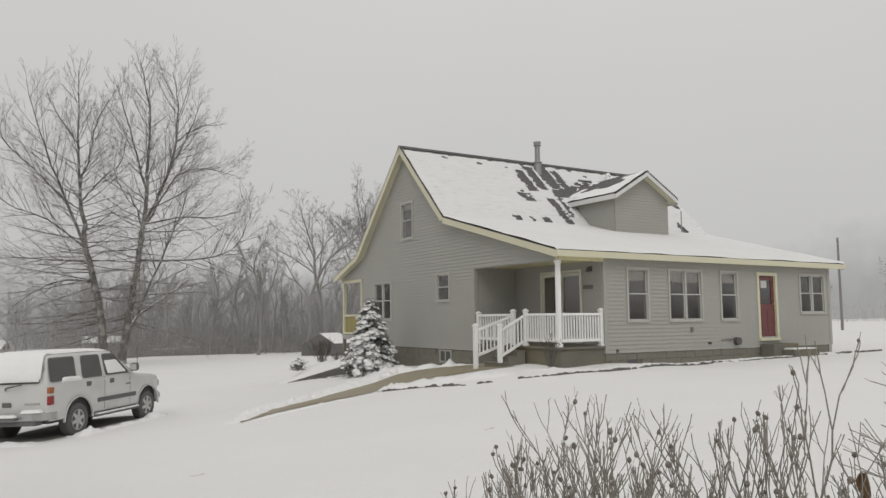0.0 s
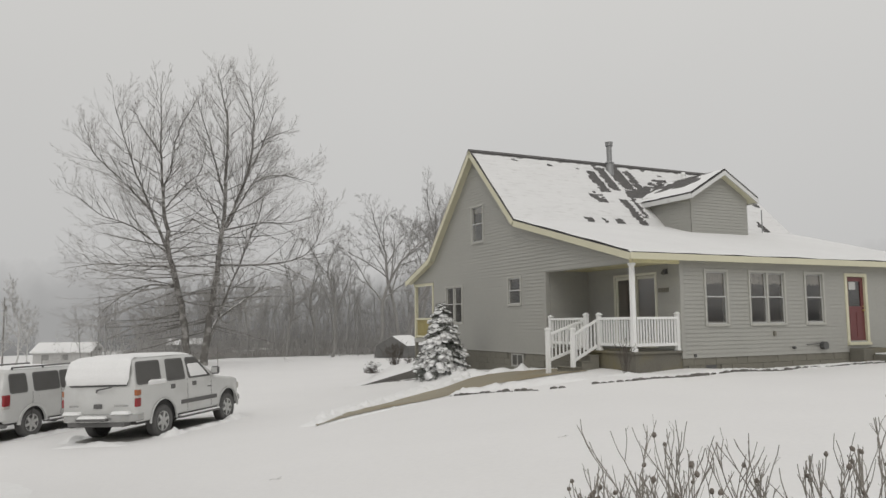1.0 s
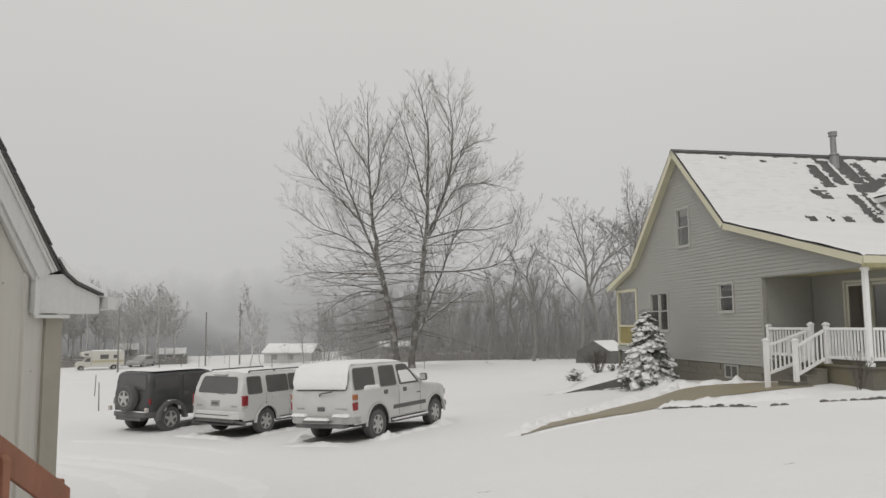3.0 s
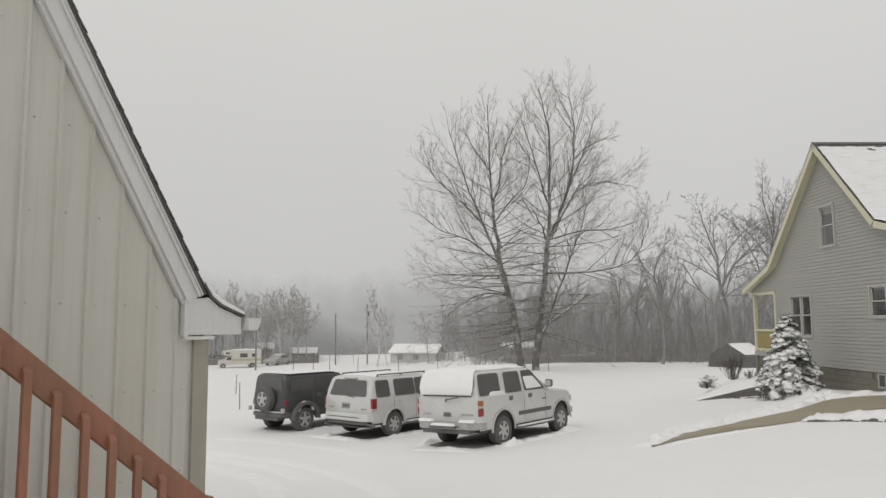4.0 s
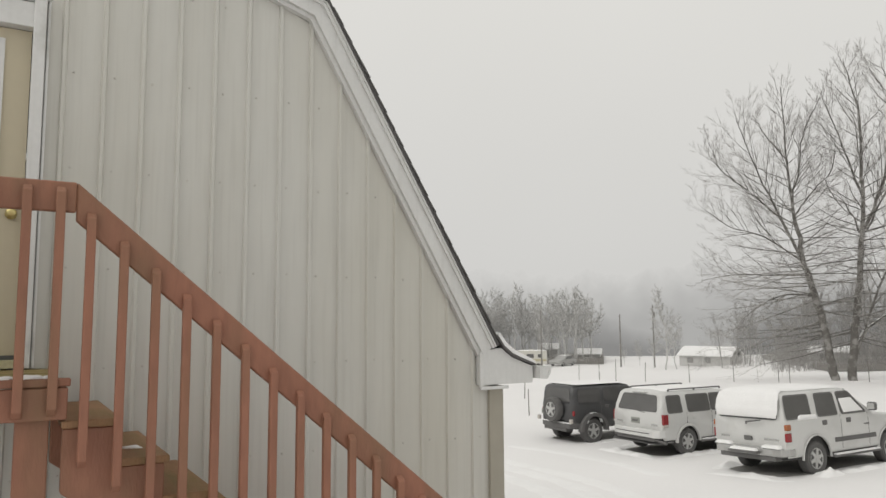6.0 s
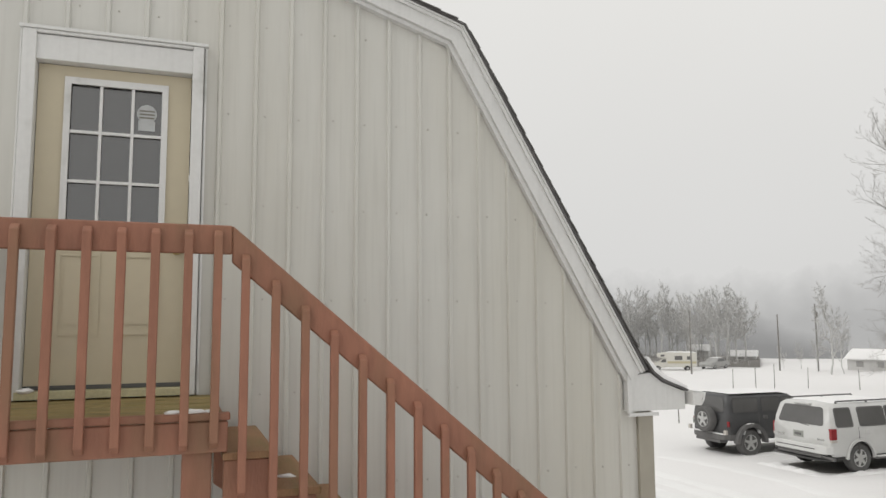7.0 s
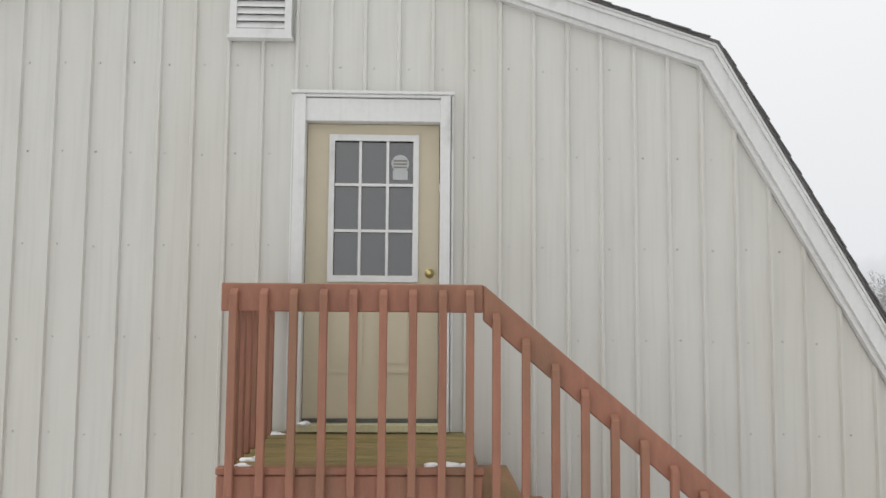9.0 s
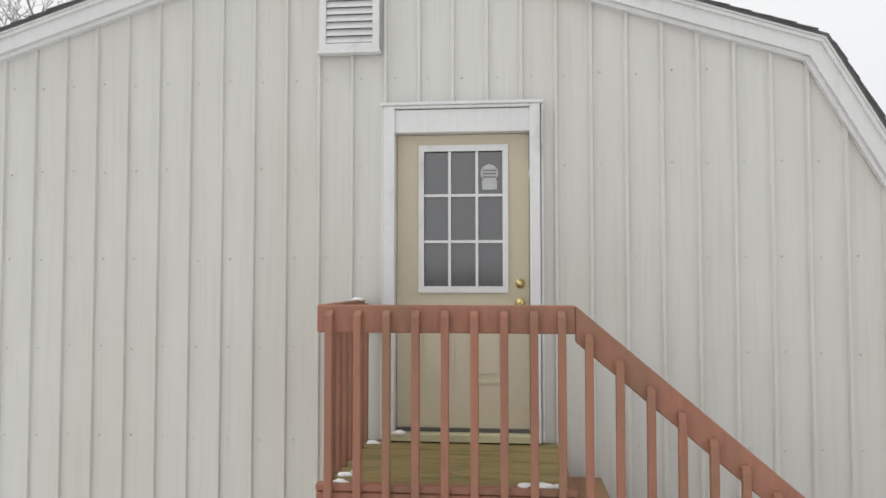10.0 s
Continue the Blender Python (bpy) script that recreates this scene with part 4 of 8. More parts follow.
# gable vent
bm = bmesh.new()
vy0, vy1, vz0, vz1 = -1.33, -0.92, 4.85, 5.45
for y0, y1, z0, z1 in ((vy0, vy0 + 0.045, vz0, vz1), (vy1 - 0.045, vy1, vz0, vz1), (vy0 + 0.045, vy1 - 0.045, vz0, vz0 + 0.05), (vy0 + 0.045, vy1 - 0.045, vz1 - 0.05, vz1)):
    box(bm, SX - 0.0, SX + 0.05, y0, y1, z0, z1)
box(bm, SX, SX + 0.07, vy0 - 0.012, vy1 + 0.012, vz0 - 0.02, vz0 - 0.001)
vent = part("gable_vent", bm, TRIM_WHITE, shed)
bm = bmesh.new()
box(bm, SX, SX + 0.006, vy0 + 0.045, vy1 - 0.045, vz0 + 0.05, vz1 - 0.05)
part("backing", bm, BLACK_METAL, vent)
for i in range(10):
    z = vz0 + 0.055 + i * 0.049
    bm = bmesh.new()
    prism(bm, [(SX + 0.02, vy0 + 0.046, z + 0.047), (SX + 0.043, vy0 + 0.046, z), (SX + 0.047, vy0 + 0.046, z + 0.003), (SX + 0.024, vy0 + 0.046, z + 0.05)], (0, vy1 - vy0 - 0.092, 0))
    part("slat", bm, TRIM_WHITE, vent)

# upper door
bm = bmesh.new()
y0, y1, z0, z1 = -0.812, 0.082, 2.3, 4.285
for a, b, c, d, x1 in ((-0.888, y0, z0 - 0.05, 4.465, 0.05), (y1, 0.15, z0 - 0.05, 4.465, 0.05), (y0, y1, z1 + 0.16, 4.465, 0.05), (y0 - 0.02, y1 + 0.02, z1 - 0.0, z1 + 0.155, 0.035), (-0.906, -0.892, z0 - 0.05, 4.47, 0.022), (0.156, 0.172, z0 - 0.05, 4.47, 0.022), (-0.91, 0.175, 4.466, 4.488, 0.06)):
    box(bm, SX - 0.1, SX + x1, a, b, c, d)
part("door_frame", bm, TRIM_WHITE, shed, bevel=0.004)
leaf = new("upper_door")
leaf.parent = shed
dx = SX - 0.045
ly0, ly1, lz0, lz1 = -0.635, -0.085, 3.25, 4.18
bm = bmesh.new()
for a, b, c, d in ((y0 + 0.004, ly0 - 0.0, z0, z1 - 0.004), (ly1, y1 - 0.004, z0, z1 - 0.004), (ly0, ly1, z0, lz0), (ly0, ly1, lz1, z1 - 0.004)):
    box(bm, dx - 0.045, dx, a, b, c, d)
for a, b in ((-0.66, -0.42), (-0.32, -0.08)):
    for c, d, x in ((2.62, 2.64, 0.008), (3.1, 3.12, 0.008)):
        box(bm, dx + 0.0005, dx + x, a, b, c, d)
    for c in (a, b - 0.02):
        box(bm, dx + 0.0005, dx + 0.008, c, c + 0.02, 2.6401, 3.0999)
    box(bm, dx + 0.0005, dx + 0.006, a + 0.045, b - 0.045, 2.685, 3.055)
part("leaf", bm, DOOR_TAN, leaf, "tan steel leaf with raised panels")
bm = bmesh.new()
box(bm, dx + 0.001, dx + 0.012, y0 + 0.006, y1 - 0.006, 2.301, 2.325)
part("door_sweep", bm, BLACK_METAL, leaf)
bm = bmesh.new()
for a, b, c, d in ((ly0 - 0.025, ly0 + 0.012, lz0 - 0.03, lz1 + 0.03), (ly1 - 0.012, ly1 + 0.025, lz0 - 0.03, lz1 + 0.03), (ly0 + 0.012, ly1 - 0.012, lz0 - 0.03, lz0 + 0.012), (ly0 + 0.012, ly1 - 0.012, lz1 - 0.012, lz1 + 0.03)):
    box(bm, dx + 0.001, dx + 0.018, a, b, c, d)
part("glazing_frame", bm, TRIM_WHITE, leaf)
for i in (1, 2):
    bm = bmesh.new()
    y = ly0 + (ly1 - ly0) * i / 3
    box(bm, dx - 0.01, dx + 0.012, y - 0.009, y + 0.009, lz0 + 0.013, lz1 - 0.013)
    part("muntin", bm, TRIM_WHITE, leaf)
    bm = bmesh.new()
    z = lz0 + (lz1 - lz0) * i / 3
    box(bm, dx - 0.009, dx + 0.0115, ly0 + 0.013, ly1 - 0.013, z - 0.009, z + 0.009)
    part("muntin", bm, TRIM_WHITE, leaf)
for i in range(3):
    for j in range(3):
        bm = bmesh.new()
        a, c = ly0 + (ly1 - ly0) * i / 3, lz0 + (lz1 - lz0) * j / 3
        box(bm, dx - 0.02, dx - 0.016, a + 0.005, a + (ly1 - ly0) / 3 - 0.005, c + 0.005, c + (lz1 - lz0) / 3 - 0.005)
        part("pane", bm, DUSTY_PANE, leaf)
bm = bmesh.new()
cy, cz = -0.185, 4.02
tube(bm, (dx - 0.014, cy, cz), (dx - 0.011, cy, cz), 0.06, 0.06, 20)
box(bm, dx - 0.0145, dx - 0.0115, cy - 0.05, cy + 0.05, cz - 0.11, cz - 0.045)
st = part("window_sticker", bm, mat("faded_sticker", srgb(176, 178, 178), 0.5, var=0.1, scale=20), leaf, "faded round pale sticker on the glass")
bm = bmesh.new()
for i in range(3):
    box(bm, dx - 0.0105, dx - 0.0095, cy - 0.045, cy + 0.045, cz - 0.03 + 0.022 * i, cz - 0.02 + 0.022 * i)
part("print_bar", bm, BLOCK, st)
for nm, z in (("door_knob", 3.155), ("deadbolt", 3.28)):
    bm = bmesh.new()
    lathe(bm, [(0.03, 0.0), (0.033, 0.004), (0.03, 0.01), (0.013, 0.012)] + ([(0.013, 0.03), (0.024, 0.036), (0.029, 0.05), (0.024, 0.066), (0.01, 0.07)] if z < 3.2 else [(0.02, 0.014), (0.018, 0.022)]), (dx, 0.018, z), 20)
    part(nm, bm, BRASS, leaf, smooth=True)
bm = bmesh.new()
box(bm, SX - 0.09, SX + 0.07, y0 - 0.02, y1 + 0.02, 2.255, 2.298)
part("threshold", bm, mat("yellowed_threshold", srgb(190, 184, 150), 0.6, var=0.15, scale=8), leaf)
# dim room behind the door
bm = bmesh.new()
box(bm, SX - 3.0, SX - 0.17, -2.2, 1.2, 2.2, 2.25)
part("loft_floor", bm, INTERIOR, shed)

# ---- outside stair of red-stained timber
RX = -4.03
stair = thing("outside_stair", "red-stained timber stair and landing with balusters", "stairs")


def plank(name, b0, label="", material=None, bev=0.006):
    b = bmesh.new()
    box(b, *b0)
    return part(name, b, material or REDWOOD, stair, label, bevel=bev)


YL, YR, DZK = -1.05, 0.285, 2.246
for i in range(8):
    x1 = RX - 0.045 - 0.1335 * i
    b = bmesh.new()
    box(b, x1 - 0.128, x1, YL + 0.03, YR - 0.03, DZK - 0.035, DZK - 0.002 * (i % 2))
    part("deck_board", b, GREENWOOD, stair, "mossy green-brown deck board", bevel=0.004)
plank("rim_joist", (RX - 0.043, RX - 0.004, YL, YR, 2.06, 2.208))
plank("deck_nosing", (RX - 0.06, RX - 0.002, YL - 0.005, YR + 0.01, 2.212, 2.25))
plank("side_joist", (SX + 0.02, RX - 0.044, YL, YL + 0.038, 2.06, 2.208))
plank("side_joist", (SX + 0.02, RX - 0.044, YR - 0.038, YR, 2.06, 2.208))
for y in (YL + 0.16, YR - 0.14):
    plank("support_post", (RX - 0.19, RX - 0.05, y - 0.07, y + 0.07, -0.5, 2.2))
plank("top_rail", (RX - 0.040, RX - 0.002, YL, YR, 3.03, 3.175))
plank("side_rail", (SX + 0.02, RX - 0.041, YL, YL + 0.038, 3.03, 3.175))


def baluster(y, z0, z1):
    b = bmesh.new()
    v = box(b, RX - 0.001, RX + 0.038, y - 0.0205, y + 0.0205, z0, z1)
    for q in v[:4]:
        if q.co.x > RX + 0.02:
            q.co.z += 0.035
    for q in v[4:]:
        if q.co.x > RX + 0.02:
            q.co.z -= 0.03
    return part("baluster", b, REDWOOD, stair, bevel=0.004)


rng = random.Random(2)
for i in range(9):
    baluster(YL + 0.07 + 0.1512 * i - (0.012 if i == 8 else 0), 2.075 + rng.uniform(-0.01, 0.01), 3.15)
for i in range(7):
    b = bmesh.new()
    x = RX - 0.09 - 0.15 * i
    box(b, x - 0.0205, x + 0.0205, YL + 0.039, YL + 0.077, DZK, 3.15)
    part("baluster", b, REDWOOD, stair, bevel=0.004)
# flight: rail, stringers, treads
SL = -0.845
end_y = 2.86
b = bmesh.new()
prism(b, [(RX - 0.002, YR + 0.001, 3.175), (RX - 0.002, end_y, 3.175 + SL * (end_y - YR)), (RX - 0.002, end_y, 3.175 + SL * (end_y - YR) - 0.185), (RX - 0.002, YR + 0.001, 3.175 - 0.185)], (-0.038, 0, 0))
part("stair_rail", b, REDWOOD, stair, bevel=0.006)
for x in (RX - 0.045, SX + 0.1):
    b = bmesh.new()
    saw = []
    for k in range(11):
        saw += [(YR - 0.015 + 0.23 * k, DZK - 0.195 * (k + 1) - 0.037), (YR + 0.215 + 0.23 * k, DZK - 0.195 * (k + 1) - 0.037)]
    saw += [(saw[-1][0], saw[-1][1] - 0.25), (YR - 0.015, 1.72)]
    prism(b, [(x, y, z) for y, z in saw], (-0.038, 0, 0))
    part("stringer", b, REDWOOD, stair, bevel=0.006)
for k in range(11):
    z = DZK - 0.195 * (k + 1)
    y = YR - 0.02 + 0.23 * k
    b = bmesh.new()
    box(b, SX + 0.06, RX - 0.03, y, y + 0.258, z - 0.036, z)
    part("tread", b, TREADWOOD, stair, bevel=0.005)
    b = bmesh.new()
    box(b, SX + 0.065, RX - 0.084, y + 0.2155, y + 0.2355, z - 0.16, z - 0.037)
    part("riser", b, REDWOOD, stair)
for i in range(15):
    y = YR + 0.067 + 0.1505 * i
    zt = 3.175 + SL * (y - YR) - 0.085
    baluster(y, max(zt - 1.2, 0.0), zt)
plank("newel_post", (RX - 0.13, RX - 0.042, end_y - 0.1, end_y - 0.01, -0.4, 1.05))
b = bmesh.new()
box(b, RX - 0.2, RX - 0.09, YR + 0.001, YR + 0.03, 1.8, 2.04)
part("hanger", b, REDWOOD, stair)


def snow_bits(name, spots, label, rng):
    """Small clumps of snow left on a surface: (x, y, z, size)."""
    for x, y, z, s in spots:
        b = bmesh.new()
        bmesh.ops.create_icosphere(b, subdivisions=2, radius=1)
        for v in b.verts:
            k = 1 + 0.75 * noise.noise(v.co * 2.3 + Vector((x * 9, y * 9, z)))
            v.co = Vector((v.co.x * s * k, v.co.y * s * 1.5 * k, max(-0.02, v.co.z * s * 0.5 * k)))
        ob = solid(name, b, SNOW_CLUMP, label, "snow", "snow clumps on the landing", smooth=True)
        ob.location = (x, y, z)


rng = random.Random(5)
snow_bits("snow_clump", [(SX + 0.1, YL + 0.1, DZK, 0.035), (SX + 0.06, -0.78, DZK + 0.06, 0.03), (RX - 0.2, YL + 0.11, DZK, 0.03), (RX - 0.28, YL + 0.15, DZK, 0.02), (RX - 0.05, YL + 0.12, DZK + 0.004, 0.025),
                         (RX - 0.05, 0.03, DZK + 0.004, 0.03), (RX - 0.05, 0.13, DZK + 0.004, 0.035), (RX - 0.05, 0.2, DZK + 0.004, 0.025), (RX - 0.35, 0.62, DZK - 0.39, 0.03), (RX - 0.3, 1.0, DZK - 0.78, 0.03), (SX + 0.15, YL + 0.02, 3.176, 0.03)],
          "small clump of melting snow on the timber", rng)

# ---------------------------------------------------------------- vehicles
WHITE_CAR = mat("white_car_paint", srgb(204, 204, 202), 0.35, var=0.03, scale=1.5, fine=20, coat=0.3, spots=(srgb(178, 177, 174), 1.6, 0.5, 0.9))
BLACK_CAR = mat("black_car_paint", srgb(72, 72, 73), 0.4, var=0.2, scale=2, fine=30, coat=0.2)
CAR_GLASS = mat("tinted_car_glass", srgb(94, 93, 92), 0.08, var=0.15, scale=2)
RUBBER = mat("tyre_rubber", srgb(94, 93, 92), 0.85, var=0.2, scale=8, fine=60)
PLASTIC = mat("dark_trim_plastic", srgb(100, 99, 98), 0.7, var=0.15, scale=6)
ALLOY = mat("alloy_rim", srgb(190, 190, 188), 0.4, metal=0.25, var=0.1)
CHROME = mat("dull_chrome", srgb(178, 178, 176), 0.25, metal=0.7, var=0.08)
RED_LAMP = mat("red_lamp", srgb(142, 44, 48), 0.25, var=0.1, scale=6)
AMBER_LAMP = mat("amber_lamp", srgb(160, 96, 60), 0.25, var=0.1, scale=6)
CLEAR_LAMP = mat("clear_lamp", srgb(190, 184, 178), 0.25, var=0.06, scale=6)
PLATE = mat("plate", srgb(146, 148, 142), 0.5, var=0.1, scale=20)
UNDERSIDE = mat("grimy_underside", srgb(78, 77, 76), 0.9, var=0.2, scale=5)
WET_SHADED_GRAVEL = mat("wet_shaded_gravel_under_car", srgb(150, 148, 144), 0.8, var=0.25, scale=3, fine=40, bump=0.4, bump_scale=50)


def wheel(parent, x, y, r, width, spokes, sg, axis="x", name="wheel"):
    w = width / 2
    b = bmesh.new()
    lathe(b, [(r * 0.62, -w * 0.8), (r * 0.9, -w), (r * 0.98, -w * 0.75), (r, -w * 0.4), (r, w * 0.4), (r * 0.98, w * 0.75), (r * 0.9, w), (r * 0.62, w * 0.8)], (0, 0, 0), 32, axis)
    t = part(name, b, RUBBER, parent, "black tyre with packed snow")
    t.location = (x, y, r)
    b = bmesh.new()
    rr = r * 0.6

    def at(o, q):
        return (o, q[0], q[1]) if axis == "x" else (q[0], o, q[1])
    lathe(b, [(rr * 0.9, sg * w * 0.35), (rr * 0.93, sg * w * 0.86), (rr, sg * w * 0.9), (rr * 1.0, sg * w * 0.84)], (0, 0, 0), 32, axis, False)
    for i in range(spokes):
        a = 2 * math.pi * i / spokes + 0.3
        d, s = Vector((math.cos(a), math.sin(a))), Vector((-math.sin(a), math.cos(a)))
        q = [d * 0.05 + s * rr * 0.2, d * 0.05 - s * rr * 0.2, d * rr * 0.94 - s * rr * 0.13, d * rr * 0.94 + s * rr * 0.13]
        prism(b, [at(sg * w * 0.78, v) for v in q], at(sg * w * 0.14, (0, 0)))
    lathe(b, [(rr * 0.26, sg * w * 0.6), (rr * 0.26, sg * w * 0.98), (rr * 0.18, sg * w * 1.02)], (0, 0, 0), 16, axis)
    part("rim", b, ALLOY, t, "silver alloy rim")
    b = bmesh.new()
    lathe(b, [(rr * 0.88, sg * w * 0.4), (rr * 0.88, sg * w * 0.42)], (0, 0, 0), 24, axis)
    part("brake", b, PLASTIC, t)
    return t


def arch(yc, zc, r, a0=0.0, n=9):
    return [(yc + r * math.cos(math.pi * i / n), zc + r * math.sin(math.pi * i / n)) for i in range(n + 1)]


def shell(b, prof, hw, bev, taper=0.0):
    """A body from its side view (y, z), pushed across the width, with softened shoulders."""
    va = [b.verts.new((-hw, y, z)) for y, z in prof]
    vb = [b.verts.new((hw, y, z)) for y, z in prof]
    b.faces.new(va)
    b.faces.new(vb[::-1])
    n = len(prof)
    for i in range(n):
        j = (i + 1) % n
        b.faces.new((va[j], va[i], vb[i], vb[j]))
    edges = [e for e in b.edges if abs(e.verts[0].co.x - e.verts[1].co.x) < 1e-6]
    if bev:
        bmesh.ops.bevel(b, geom=edges, offset=bev, segments=3, affect="EDGES", profile=0.6, clamp_overlap=True)


def cabin(b, yb0, yb1, yr0, yr1, zb, zr, hb, hr, bev):
    v = [b.verts.new(p) for p in ((-hb, yb0, zb), (hb, yb0, zb), (hb, yb1, zb), (-hb, yb1, zb), (-hr, yr0, zr), (hr, yr0, zr), (hr, yr1, zr), (-hr, yr1, zr))]
    for f in ((3, 2, 1, 0), (4, 5, 6, 7), (0, 1, 5, 4), (1, 2, 6, 5), (2, 3, 7, 6), (3, 0, 4, 7)):
        b.faces.new([v[i] for i in f])
    bmesh.ops.bevel(b, geom=b.edges[:], offset=bev, segments=3, affect="EDGES", profile=0.6)


def rounded(pts, r, n=3):
    """A polygon in y, z with its corners rounded."""
    out = []
    m = len(pts)
    for i in range(m):
        p, a, c = Vector(pts[i]), Vector(pts[i - 1]), Vector(pts[(i + 1) % m])
        da, dc = (a - p), (c - p)
        q0, q1 = p + da.normalized() * min(r, da.length * 0.45), p + dc.normalized() * min(r, dc.length * 0.45)
        for k in range(n + 1):
            t = k / n
            out.append(q0 * (1 - t) ** 2 + p * 2 * t * (1 - t) + q1 * t * t)
    return out


def along(rows, y):
    for (a, za), (c, zc) in zip(rows, rows[1:]):
        if y <= c:
            return za + (zc - za) * max(0.0, (y - a) / (c - a))
    return rows[-1][1]


def suv(name, label, m, s):
    car = thing(name, label, "car", m, "cars parked in the yard")
    hw, za, ra = s["hw"], s["tyre"], s["tyre"] * s["gap"]
    yr, yf, L = s["rear"], s["front"], s["length"]
    belt, sill, hood, roof = s["belt"], s["sill"], s["hood"], s["roof"]
    crown = [(0.05, belt), (s["roof0"], roof - 0.04), (s["roof0"] + 0.16, roof), (s["roof1"] - 0.3, roof), (s["roof1"], roof - 0.05), (s["cowl"], belt + 0.02), (s["cowl"] + 0.1, belt - 0.01), (L - 0.42, hood), (L - 0.16, hood - 0.05), (L - 0.04, hood - 0.15), (L, hood - 0.32)]

    def foot(y):
        z = sill + (0.1 if y < 0.15 else 0.0)
        for yc in (yr, yf):
            if abs(y - yc) < ra:
                z = max(z, za + math.sqrt(ra * ra - (y - yc) ** 2))
        return z

    ys = sorted({round(v, 4) for v in [0.05, 0.1, 0.15] + [c[0] for c in crown] + [yc + ra * math.cos(math.pi * i / 14) * 0.9995 for yc in (yr, yf) for i in range(15)] + [yc + e * (ra + 0.004) for yc in (yr, yf) for e in (-1, 1)] + [0.2 + 0.2 * i for i in range(int(L / 0.2) - 1)]})
    b = bmesh.new()
    rings = []
    for y in ys:
        T, zb = along(crown, y), foot(y)
        w = hw - 0.22 * max(0, (y - (L - 0.7)) / 0.7) ** 2 - 0.1 * max(0, (0.3 - y) / 0.3) ** 2
        if T > belt + 0.015:
            k = (T - belt) / (roof - belt)
            tw = s["tumble"] * k
            half = [(w - 0.05, zb), (w - 0.01, zb + 0.05), (w, zb + (belt - zb) * 0.45), (w - 0.004, belt - 0.08), (w - 0.02, belt - 0.01), (w - 0.02 - (tw - 0.02 * k) * 0.5, belt + (T - belt) * 0.47), (w - tw, T - 0.07 * k), (w - tw - 0.1 * k, T - 0.005), (0.0, T + 0.02 * k)]
        else:
            half = [(w - 0.05, zb), (w - 0.01, zb + min(0.05, (T - zb) * 0.2)), (w, zb + (T - zb) * 0.45), (w - 0.004, T - min(0.09, (T - zb) * 0.4)), (w - 0.02, T - 0.035), (w - 0.05, T - 0.012), (w - 0.1, T), (w - 0.25, T + 0.012), (0.0, T + 0.02)]
        rings.append([b.verts.new((-x, y, z)) for x, z in half] + [b.verts.new((x, y, z)) for x, z in half[-2::-1]])
    for p, q in zip(rings, rings[1:]):
        for i in range(len(p) - 1):
            b.faces.new((p[i], p[i + 1], q[i + 1], q[i]))
    b.faces.new(rings[0][::-1])
    b.faces.new(rings[-1])
    bmesh.ops.recalc_face_normals(b, faces=b.faces[:])
    part("body", b, s["paint"], car, smooth=True)
    b = bmesh.new()
    box(b, -hw + 0.12, hw - 0.12, 0.22, L - 0.25, sill - 0.06, belt - 0.2)
    part("underbody", b, UNDERSIDE, car)

    def side(y, z, sg, out):
        k = min(1.0, (z - belt) / (roof - 0.07 - belt))
        return Vector((sg * (hw - 0.02 - k * (s["tumble"] - 0.02) + out), y, z))

    def flank(z):
        return along([(sill, hw - 0.05), (sill + 0.05, hw - 0.01), (sill + (belt - sill) * 0.45, hw), (belt - 0.08, hw - 0.004), (belt, hw - 0.02)], z)

    zt, zb = roof - 0.13, belt + 0.03
    for sg in (-1, 1):
        for y0, y1, y2, y3 in s["side_glass"]:
            b = bmesh.new()
            prism(b, [side(y, z, sg, 0.0) for y, z in rounded([(y0 - 0.03, zb - 0.03), (y1 + 0.03, zb - 0.03), (y3 + 0.03, zt + 0.03), (y2 - 0.03, zt + 0.03)], 0.08)], (sg * 0.007, 0, 0))
            w_ = part("side_window", b, s["seal_mat"], car)
            b = bmesh.new()
            prism(b, [side(y, z, sg, 0.004) for y, z in rounded([(y0, zb), (y1, zb), (y3, zt), (y2, zt)], 0.07)], (sg * 0.008, 0, 0))
            part("glass", b, CAR_GLASS, w_, "dark tinted side window")
        for y in s["handles"]:
            b = bmesh.new()
            box(b, sg * hw - 0.015, sg * hw + 0.012, y - 0.09, y + 0.09, belt - 0.19, belt - 0.08)
            part("door_handle", b, s["handle_mat"], car, bevel=0.012)
        for y in s["seams"]:
            b = bmesh.new()
            zz = [sill + 0.06 + (belt - sill - 0.06) * i / 6 for i in range(7)]
            prism(b, [(sg * (flank(z) + 0.003), y - 0.007, z) for z in zz] + [(sg * (flank(z) - 0.03), y - 0.007, z) for z in zz[::-1]], (0, 0.014, 0))
            part("door_seam", b, PLASTIC, car)
        if s.get("moulding"):
            b = bmesh.new()
            box(b, sg * hw - 0.01, sg * hw + 0.02, yr + ra + 0.16, yf - ra - 0.1, s["moulding"], s["moulding"] + 0.1)
            part("side_moulding", b, PLASTIC, car, bevel=0.006)
        if s.get("board"):
            b = bmesh.new()
            box(b, sg * (hw - 0.02) - 0.09, sg * (hw - 0.02) + 0.09, yr + ra, yf - ra, sill - 0.1, sill - 0.05)
            part("running_board", b, PLASTIC, car, bevel=0.01)
            b = bmesh.new()
            box(b, sg * hw - 0.02 if sg > 0 else sg * hw - 0.07, sg * hw + 0.07 if sg > 0 else sg * hw + 0.02, yr + ra + 0.08, yf - ra - 0.06, sill - 0.049, sill - 0.02)
            part("board_snow", b, SNOW_CLUMP, car, "thin line of snow on the step")
        b = bmesh.new()
